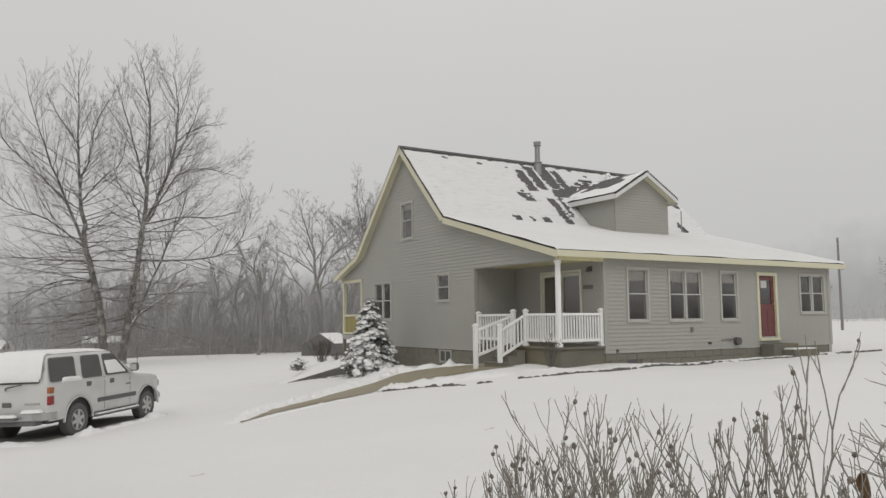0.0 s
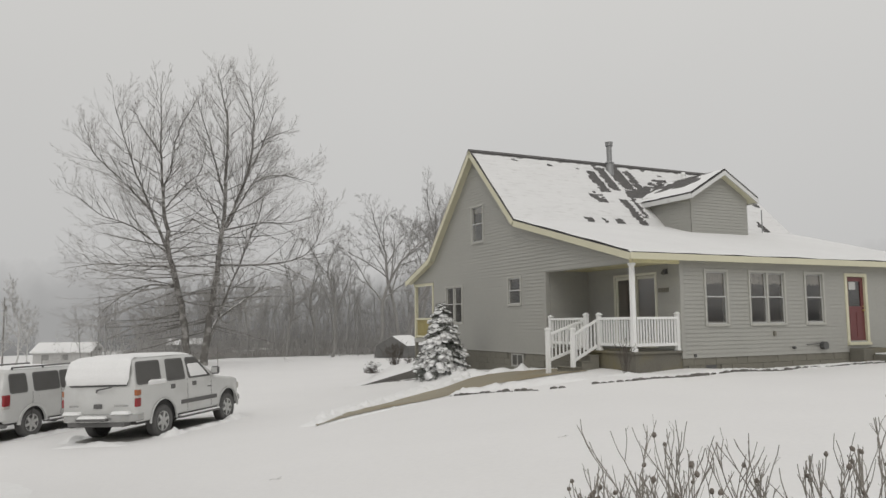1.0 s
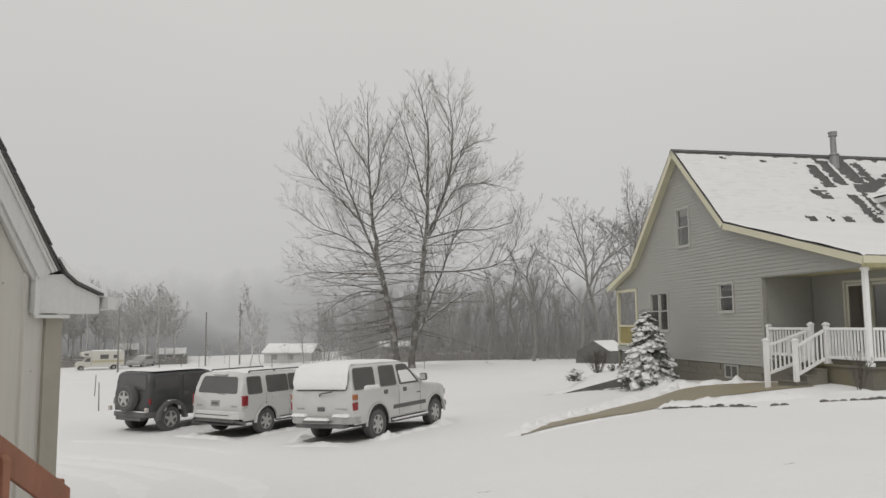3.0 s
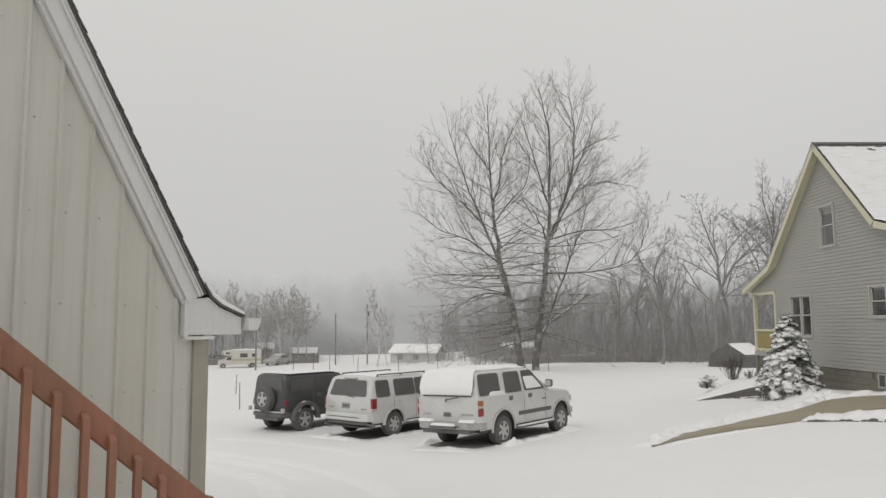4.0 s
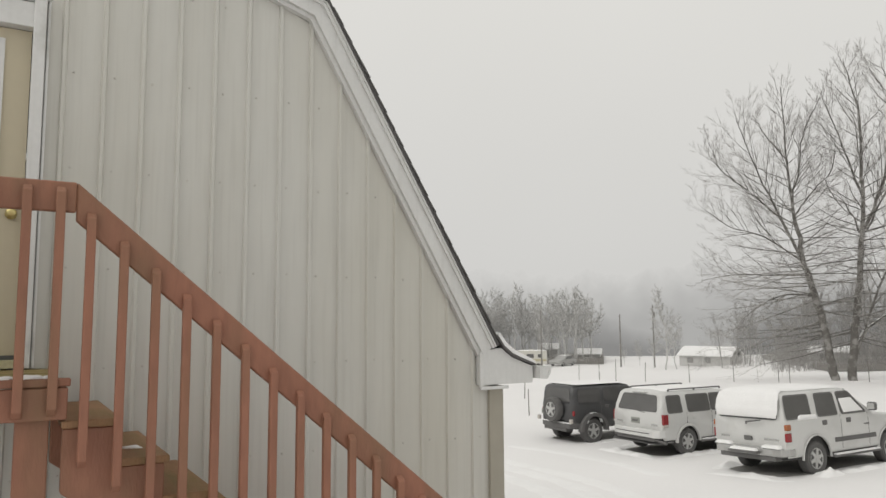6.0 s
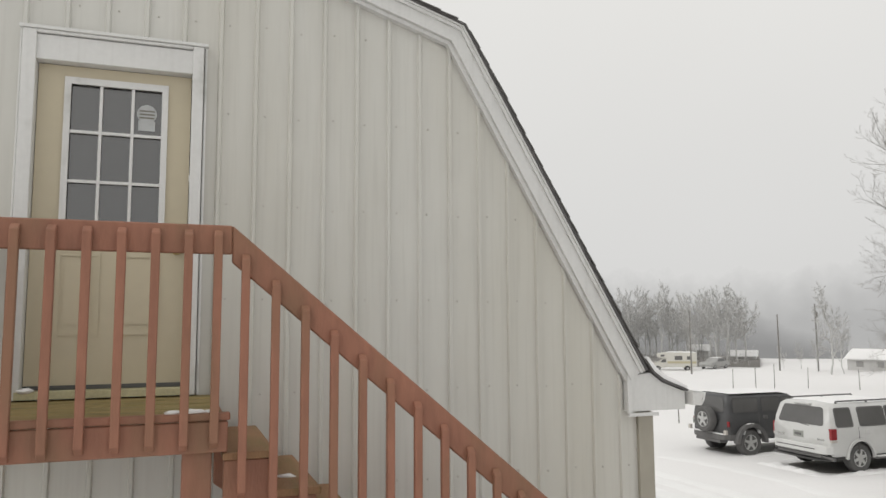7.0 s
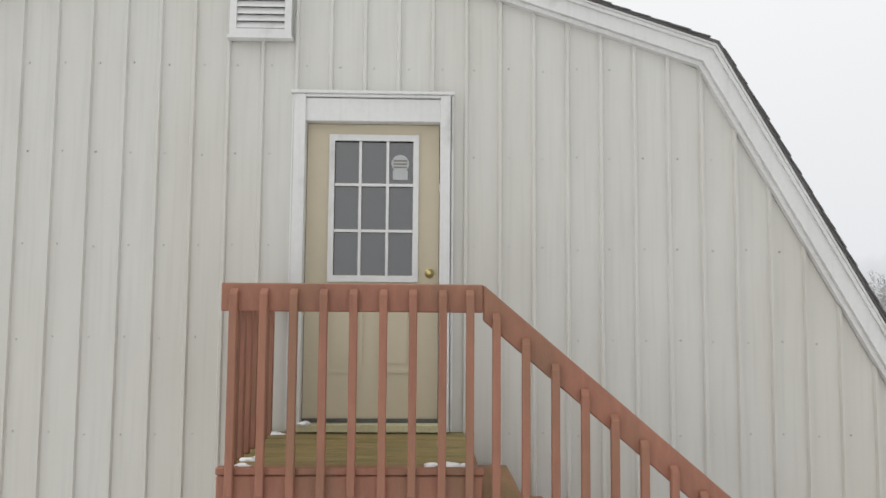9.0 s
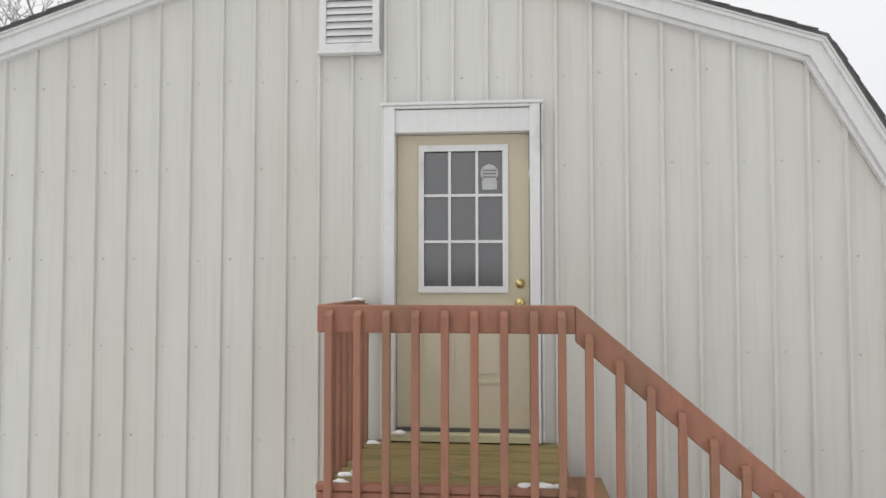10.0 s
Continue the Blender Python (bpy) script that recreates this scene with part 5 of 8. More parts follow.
        x0 = sg * (hw + 0.01)
        box(b, min(x0, x0 + sg * 0.22), max(x0, x0 + sg * 0.22), s["mirror"] - 0.06, s["mirror"] + 0.07, belt + 0.04, belt + 0.24)
        mr = part("door_mirror", b, s["mirror_mat"], car, bevel=0.04)
        b = bmesh.new()
        box(b, min(x0 + sg * 0.03, x0 + sg * 0.2), max(x0 + sg * 0.03, x0 + sg * 0.2), s["mirror"] - 0.064, s["mirror"] - 0.0605, belt + 0.07, belt + 0.21)
        part("mirror_glass", b, ALLOY, mr)
        # wheel-arch lip
        for yc in (yr, yf):
            b = bmesh.new()
            pts = arch(yc, za, ra + s["lip"], n=14) + arch(yc, za, ra - 0.012, n=14)[::-1]
            prism(b, [(sg * (hw - 0.05), y, z) for y, z in pts], (sg * (0.05 + s["flare"]), 0, 0))
            part("wheel_arch", b, s["flare_mat"], car, bevel=0.006)
            wheel(car, sg * (hw - 0.16 + s["flare"] * 0.5), yc, s["tyre"], s["tread"], s["spokes"], sg)
        # tail lamp
        tw, z0, z1 = s["lamp"]
        for k, (c0, c1, mt) in enumerate(s["lamp_rows"]):
            b = bmesh.new()
            x0, x1 = sg * (hw - tw - 0.03), sg * (hw + 0.004)
            za_, zb_ = z0 + (z1 - z0) * c0, z0 + (z1 - z0) * c1
            box(b, min(x0, x1), max(x0, x1), 0.07, s["lamp_side"] + 0.03, za_ + 0.003, zb_)
            part("tail_lamp", b, mt, car, bevel=0.012)
        b = bmesh.new()
        box(b, min(sg * (hw - 0.32), sg * (hw - 0.14)), max(sg * (hw - 0.32), sg * (hw - 0.14)), L - 0.3, L - 0.04, hood - 0.34, hood - 0.17)
        part("headlight", b, CLEAR_LAMP, car, bevel=0.02)
    span = roof - 0.04 - belt
    # rear glass, hatch seam, plate, bumper
    k = lambda z: 0.05 + (s["roof0"] - 0.05) * (z - belt) / span
    b = bmesh.new()
    g0, g1 = s["rear_glass"]
    prism(b, [(x, k(z) - 0.004, z) for x, z in rounded([(-hw + s["glass_in"], g0), (hw - s["glass_in"], g0), (hw - s["glass_in"] - 0.11, g1), (-hw + s["glass_in"] + 0.11, g1)], 0.09)], (0, -0.01, 0))
    part("rear_window", b, CAR_GLASS, car, "dark rear window")
    b = bmesh.new()
    foot_z, rim_z = s["bump"]
    prism(b, [(-hw + 0.3, 0.0, foot_z), (hw - 0.3, 0.0, foot_z), (hw - 0.11, 0.07, foot_z), (hw - 0.02, 0.22, foot_z), (hw + 0.008, 0.42, foot_z), (-hw - 0.008, 0.42, foot_z), (-hw + 0.02, 0.22, foot_z), (-hw + 0.11, 0.07, foot_z)], (0, 0, rim_z - foot_z))
    bmesh.ops.translate(b, verts=b.verts, vec=(0, -0.08, 0))
    part("rear_bumper", b, s["bumper_mat"], car, bevel=0.02)
    b = bmesh.new()
    box(b, -hw + 0.25, hw - 0.25, -0.05, 0.2, s["bump"][0] - 0.1, s["bump"][0] - 0.002)
    part("bumper_valance", b, PLASTIC, car, bevel=0.01)
    px, pz = s["plate"] or (0, 0)
    py = 0.03 if pz > 0.6 else -0.13
    if s["plate"]:
        b = bmesh.new()
        box(b, px - 0.16, px + 0.16, py, py + 0.025, pz, pz + 0.16)
        pl = part("number_plate", b, PLATE, car)
        b = bmesh.new()
        box(b, px - 0.11, px + 0.11, py - 0.008, py - 0.001, pz + 0.05, pz + 0.11)
        part("bar", b, PLASTIC, pl)
    # front bumper
    b = bmesh.new()
    box(b, -hw + 0.13, hw - 0.13, L - 0.3, L + 0.04, sill - 0.02, sill + 0.22)
    part("front_bumper", b, s["bumper_mat"], car, bevel=0.07)
    return car, k


def snow_cap(name, parent, outline, lift, label, seed=0, n=(22, 34)):
    """A rounded blanket of snow over outline(fx, fy), which gives a place; thick in the middle and thin at its rim."""
    b = bmesh.new()
    vs = []
    for j in range(n[1] + 1):
        row = []
        for i in range(n[0] + 1):
            fx, fy = i / n[0], j / n[1]
            p, up = outline(fx, fy)
            e = min(1.0, 7 * min(fx, 1 - fx, fy, 1 - fy))
            t = lift * math.sqrt(max(0, 1 - (1 - e) ** 2)) * (1 + 0.3 * noise.noise(Vector((p.x * 2.5, p.y * 2.5, seed))))
            row.append(b.verts.new(p + up * (t - 0.004)))
        vs.append(row)
    for j in range(n[1]):
        for i in range(n[0]):
            b.faces.new((vs[j][i], vs[j][i + 1], vs[j + 1][i + 1], vs[j + 1][i]))
    return part(name, b, SNOW_CLUMP, parent, label, smooth=True)


tahoe_spec = dict(glass_in=0.2, hw=0.985, length=4.95, rear=1.13, front=4.08, tyre=0.385, tread=0.26, belt=1.30, sill=0.47, hood=1.17, cowl=3.36, roof0=0.16, roof1=2.62, roof=1.93, tumble=0.17, bevel=0.05, paint=WHITE_CAR,
                  side_glass=[(0.13, 1.0, 0.24, 1.08), (1.27, 2.0, 1.36, 2.04), (2.18, 3.16, 2.2, 2.66)], handles=[1.47, 2.4], handle_mat=PLASTIC, seams=[2.1, 3.2], moulding=0.70, board=True, mirror=3.2, mirror_mat=PLASTIC,
                  gap=1.36, seal_mat=PLASTIC, lamp_side=0.2, lip=0.012, flare=0.006, flare_mat=WHITE_CAR, spokes=6, lamp=(0.17, 0.82, 1.2), lamp_rows=[(0, 0.5, RED_LAMP), (0.5, 0.66, CLEAR_LAMP), (0.66, 1.0, AMBER_LAMP)], rear_glass=(1.29, 1.8), bump=(0.5, 0.68), bumper_mat=CHROME, plate=None)
tahoe, _ = suv("white_suv", "white full-size SUV under a cap of fresh snow", pose(-11.61, 14.9, -0.985, 0, -2), tahoe_spec)
BLANKET = [(0.0, 1.325), (0.0, 1.5), (0.05, 1.7), (0.13, 1.86), (0.3, 1.93), (0.6, 1.955), (1.7, 1.96), (2.58, 1.945)]


def blanket(a, c):
    """The roof and the rear window as one sheet: a across, c from the foot of the window to the front of the roof."""
    g = c * (len(BLANKET) - 1)
    i = min(len(BLANKET) - 2, int(g))
    y0, z0 = BLANKET[i]
    y1, z1 = BLANKET[i + 1]
    y, z = y0 + (y1 - y0) * (g - i), z0 + (z1 - z0) * (g - i)
    half = 0.79 - 0.03 * min(1.0, max(0.0, (z - 1.32) / 0.5)) + 0.06 * sstep(0.3, 0.05, y) * sstep(1.32, 1.5, z)
    up = Vector((0, -(z1 - z0), y1 - y0)).normalized()
    return Vector(((2 * a - 1) * half, y - 0.012, z + 0.006 - 0.05 * abs(2 * a - 1) ** 4 * sstep(0.2, 0.6, y))), up


snow_cap("roof_snow", tahoe, blanket, 0.032, "thick snow over the roof and rear window", 1, (26, 46))
for x0, x1, z in ((-0.86, -0.42, 0.68), (0.4, 0.86, 0.68)):
    snow_cap("bumper_snow", tahoe, lambda a, c, x0=x0, x1=x1, z=z: (Vector((x0 + (x1 - x0) * a, -0.08 + 0.2 * c, z)), Vector((0, 0, 1))), 0.07, "snow lying on the bumper", 3, (18, 8))
snow_cap("step_snow", tahoe, lambda a, c: (Vector((-0.38 + 0.72 * a, -0.2 + 0.2 * c, 0.6)), Vector((0, 0, 1))), 0.06, "snow lying on the tow step", 4, (18, 8))
snow_cap("hood_snow", tahoe, lambda a, c: (Vector(((a - 0.5) * 1.66, 3.46 + c * 1.1, 1.285 - 0.11 * c)), Vector((0, 0, 1))), 0.05, "snow on the bonnet", 4)
snow_cap("windscreen_snow", tahoe, lambda a, c: (Vector(((a - 0.5) * (1.8 - 0.3 * c), 3.34 - 0.66 * c, 1.32 + 0.55 * c)), Vector((0, 0.7, 0.7))), 0.06, "snow on the windscreen", 6)
snow_cap("window_snow", tahoe, lambda a, c: (Vector((0.962 - 0.09 * c, 2.2 + (0.94 - 0.42 * c) * a, 1.32 + 0.36 * c)), Vector((1, 0, 0.2))), 0.02, "snow sliding down the front side window", 7, (12, 10))
snow_cap("sill_snow", tahoe, lambda a, c: (Vector((0.945 + 0.03 * c, 0.5 + 0.72 * a, 1.35 - 0.08 * c)), Vector((0.5, 0, 0.8))), 0.06, "snow on the window ledge", 8, (14, 6))
bm = bmesh.new()
box(bm, -0.11, 0.11, 0.02, 0.05, 0.8, 0.9)
part("tailgate_handle", bm, PLASTIC, tahoe, bevel=0.01)
bm = bmesh.new()
box(bm, -0.4, 0.36, -0.2, 0.0, 0.54, 0.6)
part("tow_step", bm, PLASTIC, tahoe)
bm = bmesh.new()
tube(bm, (0.02, -0.02, 1.22), (0.42, -0.06, 1.28), 0.016)
tube(bm, (0.02, -0.02, 1.22), (-0.03, 0.03, 1.17), 0.02)
part("rear_wiper", bm, PLASTIC, tahoe)
for x0, x1, z in ((0.42, 0.78, 0.84), (-0.76, -0.52, 0.84)):
    bm = bmesh.new()
    box(bm, x0, x1, 0.035, 0.05, z, z + 0.035)
    part("badge", bm, CHROME, tahoe)
bm = bmesh.new()
box(bm, 0.984, 0.99, 3.02, 3.22, 1.02, 1.05)
part("badge", bm, PLASTIC, tahoe)

pilot_spec = dict(glass_in=0.22, hw=0.98, length=4.85, rear=1.05, front=3.83, tyre=0.37, tread=0.25, belt=1.17, sill=0.44, hood=1.08, cowl=3.3, roof0=0.22, roof1=2.7, roof=1.76, tumble=0.16, bevel=0.06, paint=WHITE_CAR,
                  side_glass=[(0.3, 0.84, 0.34, 0.86), (1.1, 1.98, 1.12, 2.0), (2.06, 3.15, 2.08, 2.68)], handles=[1.32, 2.3], handle_mat=WHITE_CAR, seams=[1.02, 2.04, 3.12], board=True, mirror=3.0, mirror_mat=WHITE_CAR,
                  gap=1.2, seal_mat=PLASTIC, lamp_side=0.24, lip=0.06, flare=0.025, flare_mat=WHITE_CAR, spokes=6, lamp=(0.26, 0.8, 1.15), lamp_rows=[(0, 0.2, CLEAR_LAMP), (0.2, 1.0, RED_LAMP)], rear_glass=(1.2, 1.66), bump=(0.5, 0.72), bumper_mat=WHITE_CAR, plate=(-0.06, 0.84))
pilot, _ = suv("white_crossover", "white boxy crossover with roof rails and dirty tail", pose(-15.95, 15.68, -1.165), pilot_spec)
for sg in (-1, 1):
    bm = bmesh.new()
    for a, c in ((0.55, 1.6), (1.6, 2.7)):
        tube(bm, (sg * 0.72, a, 1.805), (sg * 0.72, c, 1.805), 0.02)
    for a in (0.55, 1.6, 2.7):
        tube(bm, (sg * 0.72, a, 1.75), (sg * 0.72, a, 1.805), 0.03, 0.022)
    part("roof_rail", bm, PLASTIC, pilot, "black roof rail")
bm = bmesh.new()
box(bm, -0.26, 0.26, 0.12, 0.3, 1.7, 1.745)
part("roof_spoiler", bm, WHITE_CAR, pilot, bevel=0.015)
bm = bmesh.new()
prism(bm, [(-0.99, 0.12, 0.34), (-0.8, -0.1, 0.34), (0.62, -0.1, 0.34), (0.99, 0.1, 0.34), (0.99, 0.1, 0.42), (0.62, -0.1, 0.5), (-0.8, -0.1, 0.5), (-0.99, 0.12, 0.42)], (0, 0.1, 0))
box(bm, -0.72, 0.58, -0.095, -0.05, 0.6, 0.625)
part("bumper_skirt", bm, PLASTIC, pilot, "dark bumper skirt", bevel=0.015)
snow_cap("roof_snow", pilot, lambda a, c: (Vector(((a - 0.5) * 1.4, 0.45 + c * 2.3, 1.76)), Vector((0, 0, 1))), 0.03, "thin snow on the roof", 9)
snow_cap("windscreen_snow", pilot, lambda a, c: (Vector(((a - 0.5) * 1.6, 3.28 - 0.5 * c, 1.2 + 0.5 * c)), Vector((0, 0.7, 0.7))), 0.04, "snow on the windscreen", 5)
bm = bmesh.new()
tube(bm, (-0.02, 0.06, 1.2), (0.3, 0.05, 1.17), 0.013)
part("rear_wiper", bm, PLASTIC, pilot)
for x0 in (-0.78, 0.55):
    bm = bmesh.new()
    box(bm, x0, x0 + 0.22, 0.035, 0.05, 0.83, 0.87)
    part("badge", bm, CHROME, pilot)

jeep_spec = dict(glass_in=0.14, hw=0.79, length=4.4, rear=0.85, front=3.78, tyre=0.395, tread=0.27, belt=1.26, sill=0.52, hood=1.2, cowl=2.95, roof0=0.14, roof1=2.5, roof=1.82, tumble=0.08, bevel=0.03, paint=BLACK_CAR,
                 side_glass=[(0.28, 1.2, 0.3, 1.2), (1.36, 2.0, 1.36, 2.0), (2.1, 2.78, 2.1, 2.52)], handles=[1.45, 2.25], handle_mat=PLASTIC, seams=[1.22, 2.02, 2.85], mirror=2.7, mirror_mat=PLASTIC,
                 gap=1.2, seal_mat=BLACK_CAR, lamp_side=0.1, lip=0.1, flare=0.13, flare_mat=PLASTIC, spokes=5, lamp=(0.12, 0.88, 1.04), lamp_rows=[(0, 1.0, RED_LAMP)], rear_glass=(1.3, 1.72), bump=(0.5, 0.66), bumper_mat=PLASTIC, plate=(-0.6, 0.84))
jeep, _ = suv("black_jeep", "black off-road hardtop with a spare wheel behind", pose(-19.13, 15.35, -1.25), jeep_spec)
sp = wheel(jeep, 0.06, -0.15, 0.38, 0.26, 5, -1, "y", "spare_wheel")
sp.location.z = 1.06
bm = bmesh.new()
box(bm, -0.09, 0.21, -0.02, 0.08, 0.95, 1.15)
part("spare_carrier", bm, PLASTIC, jeep)
for sg in (-1, 1):
    snow_cap("flare_snow", jeep, lambda a, c, sg=sg: (Vector((sg * (0.79 + 0.13 * a), 0.55 + 0.6 * c, 0.395 * 2.19 + 0.075 - 0.28 * (2 * c - 1) ** 4)), Vector((0, 0, 1))), 0.03, "snow on the wheel flare", 3, (6, 14))
snow_cap("bumper_snow", jeep, lambda a, c: (Vector(((a - 0.5) * 1.5, -0.07 + 0.12 * c, 0.66)), Vector((0, 0, 1))), 0.025, "snow on the bumper", 8, (16, 6))
snow_cap("roof_snow", jeep, lambda a, c: (Vector(((a - 0.5) * 1.4, 0.25 + c * 2.2, 1.84)), Vector((0, 0, 1))), 0.02, "thin snow on the roof", 12)
for x in (-0.8, 0.8):
    bm = bmesh.new()
    box(bm, x - 0.05, x + 0.05, -0.09, 0.0, 0.67, 0.8)
    part("bumper_light", bm, CLEAR_LAMP, jeep, bevel=0.008)

# snow thrown up along the cars, and ploughed up by the tyres
def drift(label, seed, cx, cy, lx, ly, h, n=26):
    b = bmesh.new()
    grid = []
    for j in range(n + 1):
        row = []
        for i in range(n + 1):
            fx, fy = 2 * i / n - 1, 2 * j / n - 1
            x, y = cx + fx * lx, cy + fy * ly
            e = max(0.0, 1 - fx * fx) * max(0.0, 1 - fy * fy)
            z = h * e * (0.75 + 0.9 * noise.noise(Vector((x * 2.6, y * 2.6, seed))) + 0.4 * noise.noise(Vector((x * 7, y * 7, seed))))
            row.append(b.verts.new((x, y, ground_z(x, y) - 0.02 + z)))
        grid.append(row)
    for j in range(n):
        for i in range(n):
            b.faces.new((grid[j][i], grid[j][i + 1], grid[j + 1][i + 1], grid[j + 1][i]))
    ob = solid("snow_drift", b, SNOW_CLUMP, label, "snow", kind="stuff")
    for p in ob.data.polygons:
        p.use_smooth = True


for k, (cx, cy, lx, ly, h) in enumerate(((-10.45, 16.0, 0.28, 0.55, 0.2), (-10.35, 17.6, 0.2, 1.5, 0.1), (-10.45, 19.0, 0.26, 0.5, 0.18), (-11.6, 14.75, 1.3, 0.3, 0.1), (-12.8, 15.6, 0.25, 0.5, 0.12), (-15.0, 17.2, 0.25, 1.6, 0.12), (-16.2, 15.6, 1.3, 0.3, 0.12), (-17.2, 16.9, 0.25, 0.6, 0.1), (-18.2, 16.6, 0.25, 1.0, 0.07))):
    drift("lumpy snow pushed up beside a parked car", k, cx, cy, lx, ly, h)

# bare, wet ground where the cars stand, their shade put into its grey
for nm, cx, cy, a, c in (("bare_ground", -11.64, 17.2, 0.95, 2.35), ("bare_ground", -16.0, 18.05, 0.9, 2.2), ("bare_ground", -19.25, 17.6, 0.7, 1.9)):
    bm = bmesh.new()
    rim = []
    for i in range(40):
        t = 2 * math.pi * i / 40
        k = 1 + 0.12 * noise.noise(Vector((math.cos(t) * 2, math.sin(t) * 2, cx)))
        x = cx + a * k * math.copysign(abs(math.cos(t)) ** 0.5, math.cos(t))
        y = cy + c * k * math.copysign(abs(math.sin(t)) ** 0.5, math.sin(t))
        rim.append(bm.verts.new((x, y, ground_z(x, y) + 0.012)))
    ctr = bm.verts.new((cx, cy, ground_z(cx, cy) + 0.02))
    for i in range(40):
        bm.faces.new((rim[i], rim[(i + 1) % 40], ctr))
    solid(nm, bm, WET_SHADED_GRAVEL, "bare wet gravel with a parked car's shade put into its grey", "ground", kind="structure")


# ---- far vehicles
def motorhome(m):
    car = thing("motorhome", "cream class-C motorhome with a tan stripe parked far off", "motorhome", m)
    cream = mat("cream_fibreglass", srgb(200, 198, 190), 0.5, var=0.04)
    stripe = mat("tan_stripe", srgb(180, 172, 144), 0.5, var=0.06)
    b = bmesh.new()
    shell(b, [(0, 0.75), (0, 2.85), (0.15, 2.95), (4.6, 2.95), (4.6, 0.6), (1.9, 0.6)] + arch(1.4, 0.42, 0.48, n=7) + [(0.8, 0.6)], 1.15, 0.06)
    part("coach", b, cream, car)
    b = bmesh.new()
    prism(b, [(-1.15, 4.6, 2.0), (-1.15, 4.6, 2.95), (-1.15, 5.9, 2.8), (-1.15, 6.05, 2.5), (-1.15, 5.9, 2.1)], (2.3, 0, 0))
    part("overcab", b, cream, car, bevel=0.05)
    b = bmesh.new()
    shell(b, [(4.61, 0.55), (4.61, 2.0), (5.3, 1.95), (5.75, 1.35), (6.6, 1.22), (6.72, 0.95), (6.7, 0.5)] + arch(6.0, 0.4, 0.46, n=7) + [(5.5, 0.5)], 0.98, 0.05)
    part("cab", b, cream, car)
    for sg in (-1, 1):
        b = bmesh.new()
        box(b, sg * 1.15 - 0.012, sg * 1.15 + 0.012, 0.05, 4.55, 1.2, 1.55)
        part("stripe", b, stripe, car)
        for y0, y1, z0, z1 in ((0.8, 1.5, 1.8, 2.35), (2.2, 3.4, 1.75, 2.4)):
            b = bmesh.new()
            box(b, sg * 1.15 - 0.015, sg * 1.15 + 0.015, y0, y1, z0, z1)
            part("window", b, CAR_GLASS, car)
        b = bmesh.new()
        prism(b, [(sg * 0.98, 4.75, 1.35), (sg * 0.98, 5.6, 1.35), (sg * 0.98, 5.25, 1.85), (sg * 0.98, 4.75, 1.85)], (sg * 0.012, 0, 0))
        part("cab_window", b, CAR_GLASS, car)
        b = bmesh.new()
        box(b, sg * 1.15 - 0.015, sg * 1.15 + 0.015, 5.0, 5.6, 2.3, 2.6)
        part("window", b, CAR_GLASS, car)
        for y in (1.4, 6.0):
            wheel(car, sg * 0.85, y, 0.38, 0.24, 6, sg)
    b = bmesh.new()
    box(b, -0.3, 0.3, 2.0, 2.7, 2.96, 3.15)
    part("roof_unit", b, cream, car, bevel=0.05)
    snow_cap("roof_snow", car, lambda a, c: (Vector(((a - 0.5) * 2.2, 0.1 + 4.4 * c, 2.96)), Vector((0, 0, 1))), 0.1, "snow on the roof", 2)
    return car


def sedan(m):
    car = thing("sedan", "light silver saloon car parked far off in the snow", "car", m)
    silver = mat("silver_car_paint", srgb(168, 168, 166), 0.35, metal=0.3, var=0.05)
    b = bmesh.new()
    shell(b, [(0.02, 0.4), (0.0, 0.85), (0.9, 0.95), (3.6, 0.92), (4.5, 0.78), (4.65, 0.6), (4.6, 0.3)] + arch(3.7, 0.31, 0.36, n=7) + arch(0.95, 0.31, 0.36, n=7), 0.88, 0.06)
    part("body", b, silver, car)
    b = bmesh.new()
    cabin(b, 0.55, 3.4, 1.2, 2.5, 0.88, 1.4, 0.84, 0.62, 0.06)
    part("cabin", b, silver, car)
    for sg in (-1, 1):
        b = bmesh.new()
        prism(b, [(sg * 0.83, 0.95, 0.97), (sg * 0.83, 3.0, 0.97), (sg * 0.7, 2.4, 1.32), (sg * 0.7, 1.3, 1.32)], (sg * 0.02, 0, 0))
        part("side_window", b, CAR_GLASS, car)
        for y in (0.95, 3.7):
            wheel(car, sg * 0.76, y, 0.31, 0.2, 5, sg)
    snow_cap("roof_snow", car, lambda a, c: (Vector(((a - 0.5) * 1.1, 1.25 + 1.2 * c, 1.4)), Vector((0, 0, 1))), 0.05, "snow on the roof", 2)
    return car

# ---------------------------------------------------------------- trees, shrubs, distance
def place_on_ground(ob, x, y, dz=0.0, rz=0.0, k=1.0):
    ob.matrix_basis = pose(x, y, ground_z(x, y) + dz, 0, 0, rz) @ Matrix.Scale(k, 4)
    return ob


motorhome(pose(-77.0, 60.6, ground_z(-79, 58) - 0.05, 0, 0, 150) @ Matrix.Scale(0.76, 4))
sedan(pose(-80.1, 67.4, ground_z(-79, 65) - 0.05, 0, 0, -158))

BIRCH = mat("birch_bark", srgb(106, 103, 99), 0.9, var=0.3, scale=5, fine=30, bump=0.5, bump_scale=30, spots=(srgb(150, 148, 144), 2.2, 0.5, 0.62))
BIRCH_TWIG = mat("birch_twigs", srgb(156, 153, 149), 0.9, var=0.2, scale=3, fine=10)
# bark of the woods lightened, with mist painted into the base greys
WOOD_EDGE = mat("hazed_edge_bark", srgb(156, 154, 152), 0.9, var=0.15, scale=1.5, fine=12)
WOOD_MID = mat("hazed_wood_bark", srgb(142, 140, 137), 0.9, var=0.15, scale=1.5, fine=12)
